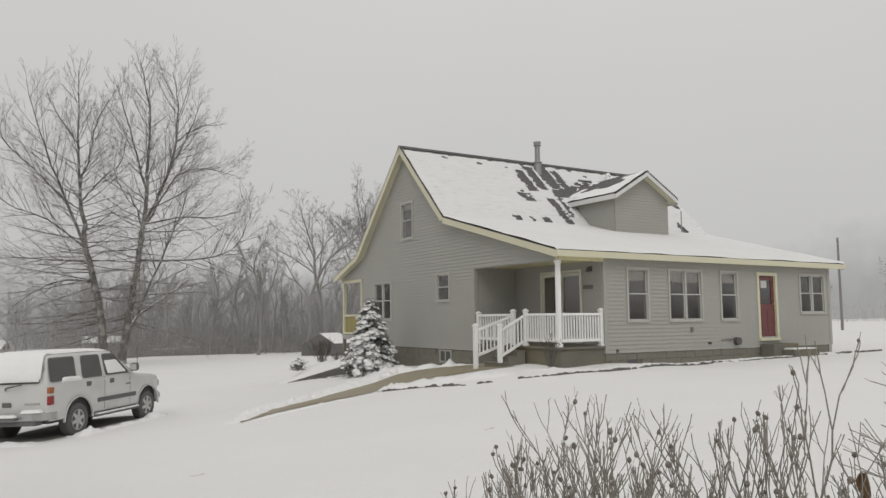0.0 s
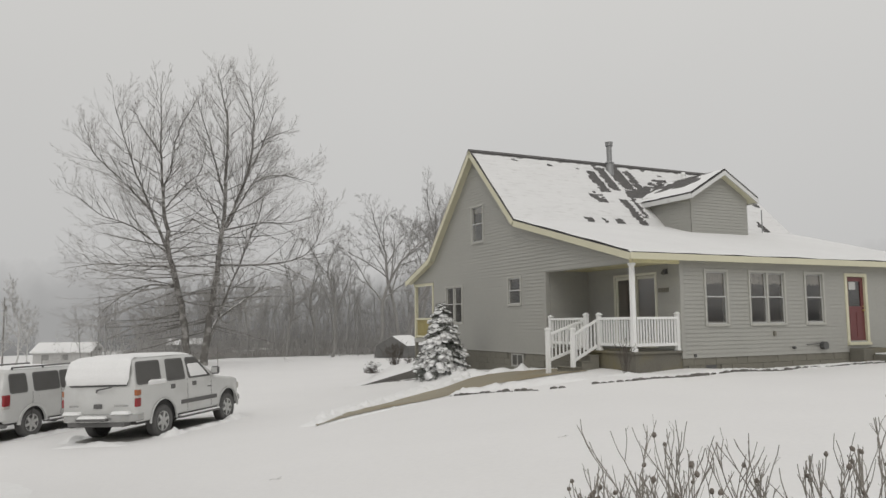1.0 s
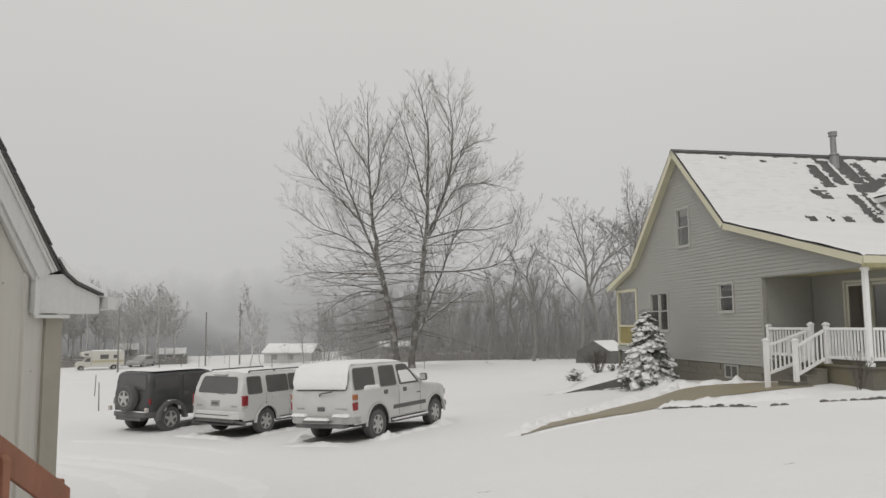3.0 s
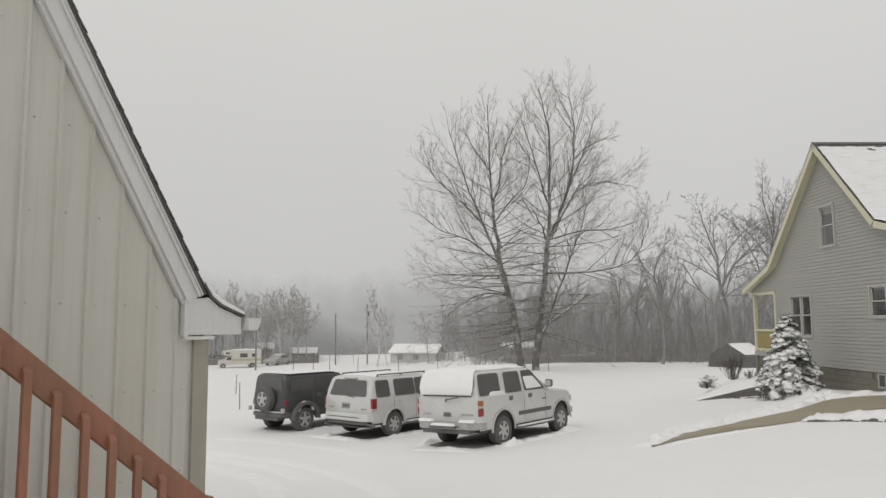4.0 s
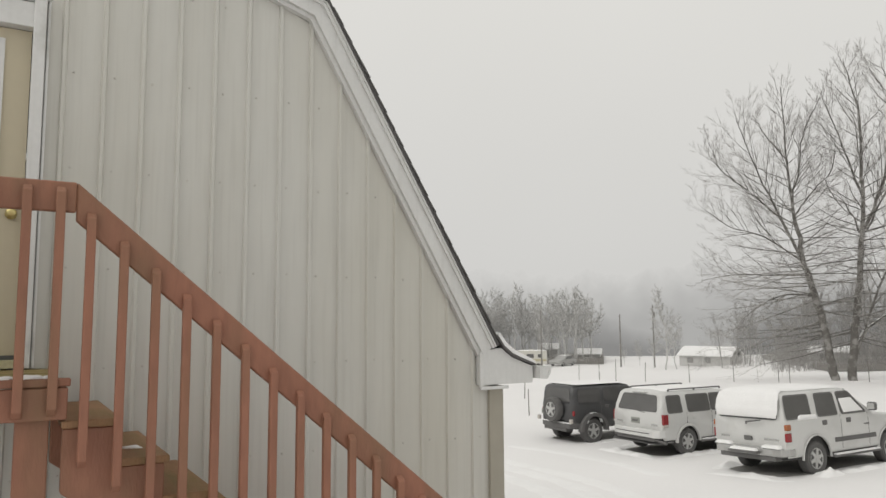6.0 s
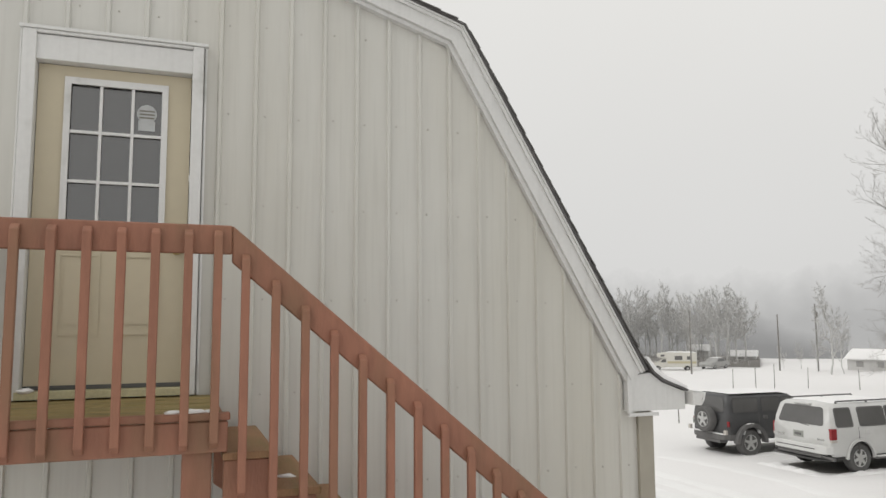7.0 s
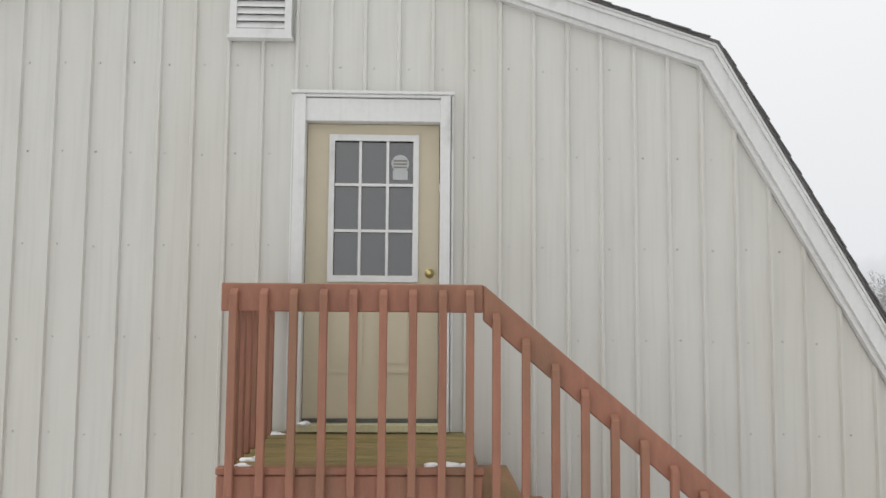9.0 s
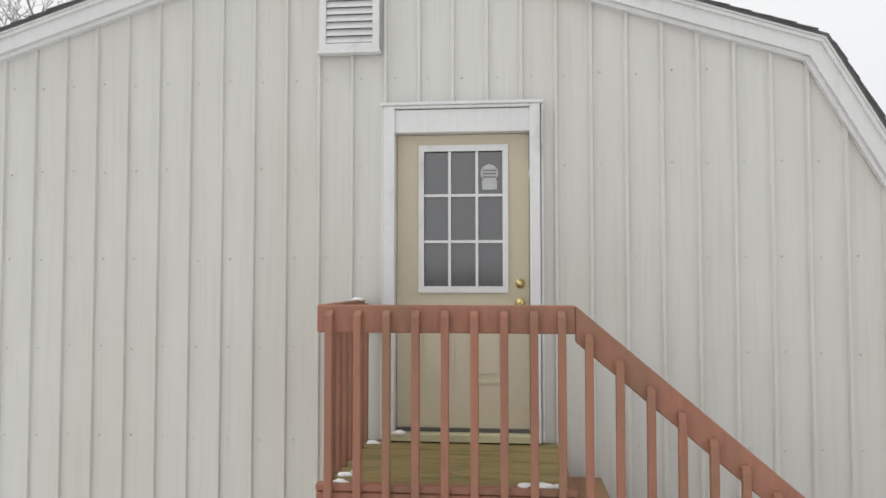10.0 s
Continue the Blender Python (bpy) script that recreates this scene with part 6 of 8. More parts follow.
# far bark paled: its colour carries the haze of the distance
WOOD_FAR = mat("hazed_far_bark", srgb(194, 193, 191), 0.9, var=0.12, scale=1.0, fine=6)
# brush tone lifted by the same painted haze
BRUSH_MID = mat("hazed_brush", srgb(166, 164, 162), 0.9, var=0.15, scale=0.3, fine=3)


class Wood:
    """Collects tubes as plain lists, to be made into one mesh."""

    def __init__(self, seed):
        self.v, self.f, self.rng = [], [], random.Random(seed)

    def line(self, pts, r0, r1, n):
        base, m = len(self.v), len(pts)
        for i, p in enumerate(pts):
            a = (pts[min(i + 1, m - 1)] - pts[max(i - 1, 0)]).normalized()
            s = a.orthogonal().normalized()
            t = a.cross(s)
            r = r0 + (r1 - r0) * i / (m - 1)
            for k in range(n):
                c = 2 * math.pi * k / n
                self.v.append(p + (s * math.cos(c) + t * math.sin(c)) * r)
        for i in range(m - 1):
            for k in range(n):
                a, b = base + i * n + k, base + i * n + (k + 1) % n
                self.f.append((a, b, b + n, a + n))

    def mesh(self, name, material):
        me = bpy.data.meshes.new(name)
        me.from_pydata([tuple(p) for p in self.v], [], self.f)
        me.materials.append(material)
        for p in me.polygons:
            p.use_smooth = True
        return me


def smooth_line(pts, steps):
    out = []
    P = [pts[0]] + list(pts) + [pts[-1]]
    for i in range(1, len(P) - 2):
        for k in range(steps):
            t = k / steps
            a, b, c, d = P[i - 1], P[i], P[i + 1], P[i + 2]
            out.append(0.5 * (2 * b + (c - a) * t + (2 * a - 5 * b + 4 * c - d) * t * t + (3 * b - a - 3 * c + d) * t ** 3))
    out.append(P[-2])
    return out


def branch(wood, twigs, p, d, ln, r, level, kids, ratio, angle, bare, up, kink, fine):
    """One limb and all that grows from it; kids, ratio and angle are given level by level."""
    rng = wood.rng
    segs = (7, 5, 3, 2, 1)[level]
    line, dirs = [p.copy()], [d.copy()]
    for k in range(segs):
        d = (d + Vector((rng.gauss(0, kink), rng.gauss(0, kink), up * (0.4 if level == 0 else 1.0) + rng.gauss(0, kink * 0.5)))).normalized()
        p = p + d * (ln / segs)
        line.append(p.copy())
        dirs.append(d.copy())
    r1 = max(r * (0.5 if level == 0 else 0.35), fine * 0.4)
    (wood if level < 2 else twigs).line(line, r, r1, (8, 5, 3, 3, 3)[level])
    if level >= len(kids):
        return
    turn = rng.uniform(0, 6.28)
    count = kids[level]
    lo = bare if level == 0 else 0.22
    for k in range(count):
        f = min(0.995, lo + (1 - lo) * (k + rng.uniform(0.1, 0.9)) / count)
        i = min(segs - 1, int(f * segs))
        q = line[i].lerp(line[i + 1], f * segs - i)
        a = dirs[i + 1]
        turn += 2.4 + rng.uniform(-0.5, 0.5)
        side = Matrix.Rotation(turn, 3, a) @ a.orthogonal().normalized()
        ang = radians(angle[level]) * rng.uniform(0.65, 1.2)
        e = (a * math.cos(ang) + side * math.sin(ang)).normalized()
        l2 = ln * ratio[level] * rng.uniform(0.7, 1.1) * (1.1 - 0.45 * (f - lo) / (1 - lo))
        rr = min((r + (r1 - r) * f) * 0.62, r * 0.5)
        branch(wood, twigs, q, e, l2, max(rr, fine * 0.5), level + 1, kids, ratio, angle, bare, up, kink, fine)
    for k in range(2 if level < 3 else 0):
        e = (dirs[-1] + Vector((rng.gauss(0, 0.4), rng.gauss(0, 0.4), rng.gauss(0.1, 0.2)))).normalized()
        branch(wood, twigs, line[-1], e, ln * ratio[level] * rng.uniform(0.75, 1.0), max(r1 * 0.85, fine * 0.5), level + 1, kids, ratio, angle, bare, up, kink, fine)


def birch(label, limbs, seed, leader_boughs, snowy=()):
    """limbs: rows of (radius at the foot, radius at the tip, points in x, z); their depth is drawn by chance.
    leader_boughs: rows of (from, to, how many, longest, rise at the foot, at the top) along the first limb."""
    wood, twigs = Wood(seed), Wood(seed + 1)
    twigs.rng = rng = wood.rng
    tree = thing("birch_tree", label, "tree")
    made = []
    for r0, r1, flat in limbs:
        slope_y = rng.uniform(-0.55, 0.55) if made else 0.0
        pts = [Vector((flat[k], slope_y * math.hypot(flat[k] - flat[0], flat[k + 1] - flat[1]), flat[k + 1])) for k in range(0, len(flat), 2)]
        line = smooth_line(pts, 5)
        for q in line[1:]:
            q += Vector((rng.gauss(0, 0.04), rng.gauss(0, 0.04), 0))
        wood.line(line, r0, r1, 9 if r0 > 0.2 else 6)
        made.append((line, r0, r1))

    def spot(line, f):
        g = f * (len(line) - 1)
        i = min(len(line) - 2, int(g))
        return line[i].lerp(line[i + 1], g - i), (line[i + 1] - line[i]).normalized()

    def bough(p, d, ln, r):
        branch(wood, twigs, p, d, ln, r, 1, (0, 6, 4) if ln > 2.0 else (0, 5, 3), (0, 0.4, 0.46), (0, 40, 38), 0.3, 0.02 + 0.035 * sstep(9, 18, p.z), 0.07, 0.014)

    line, r0, r1 = made[0]
    for f0, f1, count, longest, low, high in leader_boughs:
        for k in range(count):
            g = (k + rng.uniform(0, 0.9)) / count
            f = f0 + (f1 - f0) * g
            p, _ = spot(line, f)
            turn, rise = rng.uniform(0, 2 * math.pi), radians(low + (high - low) * g + rng.gauss(0, 7))
            d = Vector((math.cos(turn) * math.cos(rise), math.sin(turn) * math.cos(rise), math.sin(rise)))
            ln = longest * rng.uniform(0.55, 1.0) * (1.0 - 0.66 * g ** 1.4)
            bough(p, d, ln, min(0.012 + 0.006 * ln, (r0 + (r1 - r0) * f) * 0.5))
    for line, r0, r1 in made[1:]:
        length = sum((line[i + 1] - line[i]).length for i in range(len(line) - 1))
        for k in range(int(length * 2.4)):
            f = 0.12 + 0.87 * (k + rng.random()) / int(length * 2.4)
            p, a = spot(line, f)
            side = Matrix.Rotation(rng.uniform(0, 2 * math.pi), 3, a) @ a.orthogonal().normalized()
            ang = rng.uniform(0.5, 0.95)
            ln = max(1.0, min(3.4, length * rng.uniform(0.28, 0.46) * (1.15 - 0.75 * f)))
            bough(p, (a * math.cos(ang) + side * math.sin(ang) + Vector((0, 0, 0.12))).normalized(), ln, min(0.01 + 0.006 * ln, (r0 + (r1 - r0) * f) * 0.55))
    for nm, wd_, mt in (("trunk", wood, BIRCH), ("crown", twigs, BIRCH_TWIG)):
        ob = new(nm, wd_.mesh(nm, mt))
        ob.parent = tree
    if snowy:
        lining = Wood(seed + 2)
        for k in snowy:
            line, r0, r1 = made[k]
            m = len(line)
            lining.line([q + Vector((0, 0, 0.55 * (r0 + (r1 - r0) * i / (m - 1)))) for i, q in enumerate(line)][2:-2], r0 * 0.72, r1, 6)
        ob = new("snow_lining", lining.mesh("snow_lining", SNOW_CLUMP))
        ob.parent = tree
        tagged(ob, "snow lying along the low limb")
    return tree


left_limbs = [
    (0.31, 0.02, (0.3, -0.5, 0.0, 1.6, -0.6, 5.2, -1.2, 7.8, -1.6, 10.3, -1.9, 12.6, -2.1, 16.1, -2.2, 20.9)),
    (0.12, 0.015, (-1.5, 8.6, -2.8, 11.8, -4.2, 15.4, -5.3, 19.0)),
    (0.08, 0.015, (-1.9, 12.6, -1.3, 14.7, -1.0, 17.0, 0.1, 19.3)),
    (0.075, 0.012, (-1.4, 8.2, -3.8, 10.1, -6.1, 11.0, -8.3, 12.9)),
    (0.065, 0.012, (-1.1, 7.2, -3.8, 7.4, -6.1, 7.6, -8.7, 7.3)),
    (0.07, 0.012, (-0.8, 5.8, -2.8, 5.8, -4.7, 4.7, -5.9, 3.3)),
    (0.07, 0.012, (-1.7, 11.5, -0.4, 13.2, 0.8, 14.6, 1.1, 16.9)),
    (0.07, 0.012, (-2.5, 11.2, -4.6, 13.3, -6.3, 14.9, -6.9, 16.7)),
    (0.06, 0.012, (-2.1, 15.6, -3.4, 17.7, -4.1, 19.2))]
right_limbs = [
    (0.31, 0.02, (0.0, -0.5, 0.2, 1.6, 0.5, 4.1, 1.0, 8.0, 1.3, 11.1, 1.4, 14.5, 1.4, 18.9, 0.6, 22.2)),
    (0.13, 0.015, (1.25, 10.2, 2.5, 13.0, 3.4, 16.7, 3.5, 19.9, 3.2, 22.5)),
    (0.075, 0.012, (1.5, 10.2, 3.5, 13.9, 5.7, 14.9, 8.6, 14.5)),
    (0.065, 0.012, (1.2, 10.0, 3.9, 10.7, 6.1, 10.8, 8.2, 11.4)),
    (0.07, 0.012, (1.0, 7.4, 4.3, 7.4, 6.7, 7.9, 7.8, 9.2, 8.4, 11.1)),
    (0.13, 0.012, (0.1, 1.0, 1.0, 3.3, 2.7, 4.6, 4.3, 5.7, 5.9, 6.0)),
    (0.10, 0.012, (0.1, 0.6, 1.6, 5.2, 3.0, 8.8, 3.9, 11.3, 4.3, 13.0)),
    (0.07, 0.012, (1.2, 9.7, 0.3, 12.0, -0.9, 13.2)),
    (0.06, 0.012, (3.4, 16.4, 4.7, 17.5, 6.6, 18.5)),
    (0.09, 0.012, (1.35, 12.5, 0.4, 16.3, -0.8, 21.0)),
    (0.09, 0.012, (2.9, 14.2, 4.1, 16.7, 5.3, 20.4))]
tl = birch("tall bare birch leaning over the snowy yard", left_limbs, 11, ((0.2, 0.48, 34, 8.2, -14, 4), (0.4, 0.985, 60, 5.6, 0, 66)))
tr_ = birch("tall bare birch with a snow-lined low limb", right_limbs, 23, ((0.2, 0.48, 32, 8.0, -12, 6), (0.4, 0.985, 56, 5.4, 0, 66)), (5,))
for ob, x, y in ((tl, -29.5, 46.6), (tr_, -28.6, 47.3)):
    place_on_ground(ob, x, y, 0.0, 32.5, 0.955)


# ---- woods: a few kinds of bare broadleaf tree, repeated with other sizes and turns
def broadleaf(label, seed, h, kids, ratio, angle, bare, up, kink, fine, material, girth=0.012, lean=0.06):
    wood, twigs = Wood(seed), Wood(seed + 500)
    twigs.rng = wood.rng
    tree = thing("bare_tree", label, "tree", group="trees of the woods")
    d = Vector((wood.rng.gauss(0, lean), wood.rng.gauss(0, lean), 1)).normalized()
    branch(wood, twigs, Vector((0, 0, -0.5)), d, h * 0.62, h * girth, 0, kids, ratio, angle, bare, up, kink, fine)
    for nm, wd_ in (("trunk", wood), ("crown", twigs)):
        ob = new(nm, wd_.mesh(nm, material))
        ob.parent = tree
    return tree


kinds = []
for k in range(3):
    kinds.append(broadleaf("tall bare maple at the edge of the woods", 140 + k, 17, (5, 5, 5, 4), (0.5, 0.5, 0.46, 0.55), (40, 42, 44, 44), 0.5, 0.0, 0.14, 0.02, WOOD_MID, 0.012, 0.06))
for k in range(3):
    kinds.append(broadleaf("bare tree at the edge of the woods, haze put into its grey", 160 + k, 13, (6, 5, 6), (0.42, 0.42, 0.45), (40, 45, 50), 0.42, 0.09, 0.13, 0.028, WOOD_EDGE, 0.009, 0.05))
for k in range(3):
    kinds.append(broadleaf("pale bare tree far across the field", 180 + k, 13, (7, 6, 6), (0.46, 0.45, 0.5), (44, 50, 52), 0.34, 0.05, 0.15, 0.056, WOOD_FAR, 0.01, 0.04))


def polar(bearing, d):
    a = radians(bearing)
    return -d * math.sin(a), d * math.cos(a)


used = set()


def plant(kind, bearing, d, k, rz):
    x, y = polar(bearing, d)
    m = pose(x, y, ground_z(x, y) - 0.1, 0, 0, rz) @ Matrix.Scale(k, 4)
    if kind not in used:
        used.add(kind)
        kinds[kind].matrix_basis = m
    else:
        ob = copy_thing(kinds[kind], Matrix.Identity(4))
        ob.matrix_basis = m


rng = random.Random(77)
# tall maples behind the house
for b, d, k, kd in ((18.4, 66, 0.9, 0), (17.0, 67, 0.96, 2), (16.2, 70, 1.0, 1), (14.9, 71, 1.05, 2), (13.4, 73, 1.08, 0), (12.0, 76, 1.1, 1), (21.9, 70, 0.8, 2), (23.2, 76, 0.72, 0), (25.2, 74, 0.66, 1), (10.6, 78, 1.05, 2)):
    plant(kd, b, d, k, rng.uniform(0, 360))
# a maple behind the barn
plant(2, 126.1, 30, 1.15, 90)
# the long edge of the woods
for i in range(52):
    b = 10 + 24.5 * (i + rng.uniform(0, 1)) / 52
    plant(rng.choice((3, 4, 5)), b, rng.uniform(78, 108), rng.uniform(0.6, 0.95), rng.uniform(0, 360))
for i in range(8):
    b = 34.0 + 5.5 * (i + rng.uniform(0, 1)) / 8
    plant(rng.choice((3, 4, 5)), b, rng.uniform(92, 104), rng.uniform(0.5, 0.72), rng.uniform(0, 360))
for i in range(8):
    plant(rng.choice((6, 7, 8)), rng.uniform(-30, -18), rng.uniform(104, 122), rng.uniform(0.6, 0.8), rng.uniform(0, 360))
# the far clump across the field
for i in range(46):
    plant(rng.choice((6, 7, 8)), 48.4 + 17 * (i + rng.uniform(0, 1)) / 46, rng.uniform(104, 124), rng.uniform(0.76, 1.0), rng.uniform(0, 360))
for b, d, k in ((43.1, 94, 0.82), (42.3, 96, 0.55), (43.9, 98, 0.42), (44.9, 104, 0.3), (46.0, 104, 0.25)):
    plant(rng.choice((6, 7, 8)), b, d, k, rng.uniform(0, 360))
# trees behind the barn
for b, d, k in ((127.5, 26, 0.9), (133, 30, 0.95)):
    plant(3, b, d, k, rng.uniform(0, 360))


def brush(name, label, count, area, hmin, hmax, material, seed):
    """Thickets of bare stems, too many to count."""
    wd = Wood(seed)
    r = wd.rng
    for _ in range(count):
        b, d = r.uniform(area[0], area[1]), r.uniform(area[2], area[3])
        x, y = polar(b, d)
        z, h = ground_z(x, y) - 0.1, hmin + (hmax - hmin) * r.random() ** 2.2 * r.uniform(0.5, 1.3)
        p = Vector((x, y, z))
        line = [p.copy()]
        dv = Vector((r.gauss(0, 0.16), r.gauss(0, 0.16), 1)).normalized()
        for k in range(3):
            dv = (dv + Vector((r.gauss(0, 0.15), r.gauss(0, 0.15), 0.1))).normalized()
            p = p + dv * h / 3
            line.append(p.copy())
        rad = 0.012 + 0.004 * h
        wd.line(line, rad, 0.008, 3)
        for k in range(5):
            i = r.randint(0, 2)
            q = line[i].lerp(line[i + 1], r.random())
            e = (dv + Vector((r.gauss(0, 0.7), r.gauss(0, 0.7), 0.1))).normalized()
            wd.line([q, q + e * h * 0.16, q + e * h * 0.3 + Vector((0, 0, 0.03 * h))], rad * 0.55, 0.006, 3)
    return tagged(new(name, wd.mesh(name, material)), label, "brush", kind="stuff")


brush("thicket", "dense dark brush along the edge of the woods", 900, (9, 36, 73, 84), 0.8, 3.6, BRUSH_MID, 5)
brush("thicket", "dense saplings within the woods, haze put into their grey", 1100, (9, 35.5, 82, 112), 2.0, 8.5, BRUSH_MID, 9)
brush("thicket", "low brush at the field's end, paled by haze in its colour", 300, (34, 41, 92, 112), 0.8, 3.4, WOOD_FAR, 6)
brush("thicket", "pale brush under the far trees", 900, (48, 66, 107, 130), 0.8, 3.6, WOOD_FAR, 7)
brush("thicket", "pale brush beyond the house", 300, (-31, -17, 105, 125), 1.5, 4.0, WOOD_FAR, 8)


# leaf litter under the trees, with the snow that came through
def forest_floor(label, b0, b1, near, far, seed):
    b = bmesh.new()
    prev = None
    steps = int((b1 - b0) / 0.25)
    for i in range(steps + 1):
        br = b0 + (b1 - b0) * i / steps
        start = near(br) + 1.6 * noise.noise(Vector((br * 0.6, seed, 0))) + 0.8 * noise.noise(Vector((br * 2.7, seed, 3)))
        row = []
        for k in range(13):
            d = start + (far - start) * (k / 12) ** 1.6
            x, y = polar(br, d)
            bank = 0.03 + 0.45 * sstep(0, 4, d - start) + 0.3 * noise.noise(Vector((x * 0.3, y * 0.3, seed))) * sstep(0, 6, d - start)
            row.append(b.verts.new((x, y, ground_z(x, y) + bank * sstep(b1 + 0.2, b1 - 3, br))))
        if prev:
            for k in range(12):
                b.faces.new((prev[k], row[k], row[k + 1], prev[k + 1]))
        prev = row
    solid("forest_floor", b, LITTER, label, "ground", kind="structure", smooth=True)


LITTER = mat("leaf_litter", srgb(122, 119, 115), 0.95, var=0.25, scale=0.5, fine=4, bump=0.5, bump_scale=6, spots=(srgb(205, 203, 200), 0.22, 0.6, 0.66))
forest_floor("dark leaf litter and brush beneath the woods", 8, 36.5, lambda b: 80 - 0.5 * (b - 14) + max(0.0, b - 32.5) * 10, 126, 2)
forest_floor("dull ground with dead grass under the far trees", 47.5, 67, lambda b: 106 - max(0.0, b - 50) * 0.3, 132, 5)

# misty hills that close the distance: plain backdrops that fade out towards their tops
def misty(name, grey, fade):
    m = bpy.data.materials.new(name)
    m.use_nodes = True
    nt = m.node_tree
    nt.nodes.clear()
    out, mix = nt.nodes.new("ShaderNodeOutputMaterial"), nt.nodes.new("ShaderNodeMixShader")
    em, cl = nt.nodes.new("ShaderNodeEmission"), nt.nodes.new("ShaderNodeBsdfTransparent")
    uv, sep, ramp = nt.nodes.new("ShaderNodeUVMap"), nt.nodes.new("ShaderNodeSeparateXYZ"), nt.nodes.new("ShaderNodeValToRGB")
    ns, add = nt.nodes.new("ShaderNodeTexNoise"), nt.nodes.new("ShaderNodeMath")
    # the haze is this glowing grey itself, untouched by sun or sky
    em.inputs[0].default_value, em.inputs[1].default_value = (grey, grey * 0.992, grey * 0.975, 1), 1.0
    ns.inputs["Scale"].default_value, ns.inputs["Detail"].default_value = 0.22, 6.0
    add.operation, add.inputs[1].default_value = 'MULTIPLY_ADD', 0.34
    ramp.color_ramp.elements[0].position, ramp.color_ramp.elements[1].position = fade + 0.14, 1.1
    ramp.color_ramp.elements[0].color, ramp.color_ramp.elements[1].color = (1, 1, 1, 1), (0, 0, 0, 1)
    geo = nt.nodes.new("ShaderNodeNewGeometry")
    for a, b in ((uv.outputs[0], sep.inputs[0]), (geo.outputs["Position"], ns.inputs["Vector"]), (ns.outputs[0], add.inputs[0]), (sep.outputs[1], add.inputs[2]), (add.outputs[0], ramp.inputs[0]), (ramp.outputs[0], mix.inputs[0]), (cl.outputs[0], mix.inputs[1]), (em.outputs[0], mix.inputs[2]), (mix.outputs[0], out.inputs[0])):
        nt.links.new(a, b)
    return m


def hills(label, material, d, b0, b1, height):
    b = bmesh.new()
    uv = b.loops.layers.uv.new("UVMap")
    prev = None
    for i in range(241):
        br = b0 + (b1 - b0) * i / 240
        x, y = polar(br, d)
        v = (b.verts.new((x, y, -12)), b.verts.new((x, y, -4.5)), b.verts.new((x, y, height(br))))
        if prev:
            for k in (0, 1):
                fc = b.faces.new((prev[k], v[k], v[k + 1], prev[k + 1]))
                for lp in fc.loops:
                    lp[uv].uv = (0, 1.0 if lp.vert in (prev[2], v[2]) else 0.0)
        prev = v
    solid("backdrop", b, material, label, "backdrop", kind="structure")


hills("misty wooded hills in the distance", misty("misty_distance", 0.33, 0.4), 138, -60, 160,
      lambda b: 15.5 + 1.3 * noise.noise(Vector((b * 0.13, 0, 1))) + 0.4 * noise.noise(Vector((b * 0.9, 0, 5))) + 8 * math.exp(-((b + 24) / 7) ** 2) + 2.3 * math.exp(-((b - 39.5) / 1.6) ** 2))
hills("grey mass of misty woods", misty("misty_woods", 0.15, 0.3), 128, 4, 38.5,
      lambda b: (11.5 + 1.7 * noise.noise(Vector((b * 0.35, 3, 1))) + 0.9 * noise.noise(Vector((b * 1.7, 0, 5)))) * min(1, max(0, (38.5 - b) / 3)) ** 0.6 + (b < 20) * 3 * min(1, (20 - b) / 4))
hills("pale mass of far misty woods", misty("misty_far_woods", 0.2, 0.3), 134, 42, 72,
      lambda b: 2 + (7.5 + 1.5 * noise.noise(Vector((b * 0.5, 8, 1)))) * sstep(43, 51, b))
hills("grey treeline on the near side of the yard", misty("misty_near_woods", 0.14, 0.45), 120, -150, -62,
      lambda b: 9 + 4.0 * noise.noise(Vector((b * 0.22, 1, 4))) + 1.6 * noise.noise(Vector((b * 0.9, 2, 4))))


# ---- far buildings
def far_house(name, label, m, wide, deep, high, roof_h, wall_mat):
    h = thing(name, label, "house", m)
    b = bmesh.new()
    box(b, -wide / 2, wide / 2, 0, deep, 0, high)
    part("wall", b, wall_mat, h)
    b = bmesh.new()
    o = 0.3
    prism(b, [(-wide / 2 - o, -o, high), (-wide / 2 - o, deep / 2, high + roof_h), (-wide / 2 - o, deep + o, high), (-wide / 2 - o, deep + o, high - 0.12), (-wide / 2 - o, deep / 2, high + roof_h - 0.14), (-wide / 2 - o, -o, high - 0.12)], (wide + 2 * o, 0, 0))
    part("roof", b, SNOW_CLUMP, h, "snow-covered roof")
    for k in range(max(1, int(wide // 2.2))):
        x = -wide / 2 + 1.0 + 2.2 * k
        b = bmesh.new()
        box(b, x, x + 0.8, -0.03, 0.02, high * 0.4, high * 0.8)
        part("window", b, FAR_PANE, h)
    return h


# pale walls and panes, lightened further to put the distance haze into them
FAR_WALL = mat("pale_far_wall", srgb(196, 195, 193), 0.8, var=0.05)
FAR_PANE = mat("hazed_far_pane", srgb(150, 149, 147), 0.4, var=0.05)
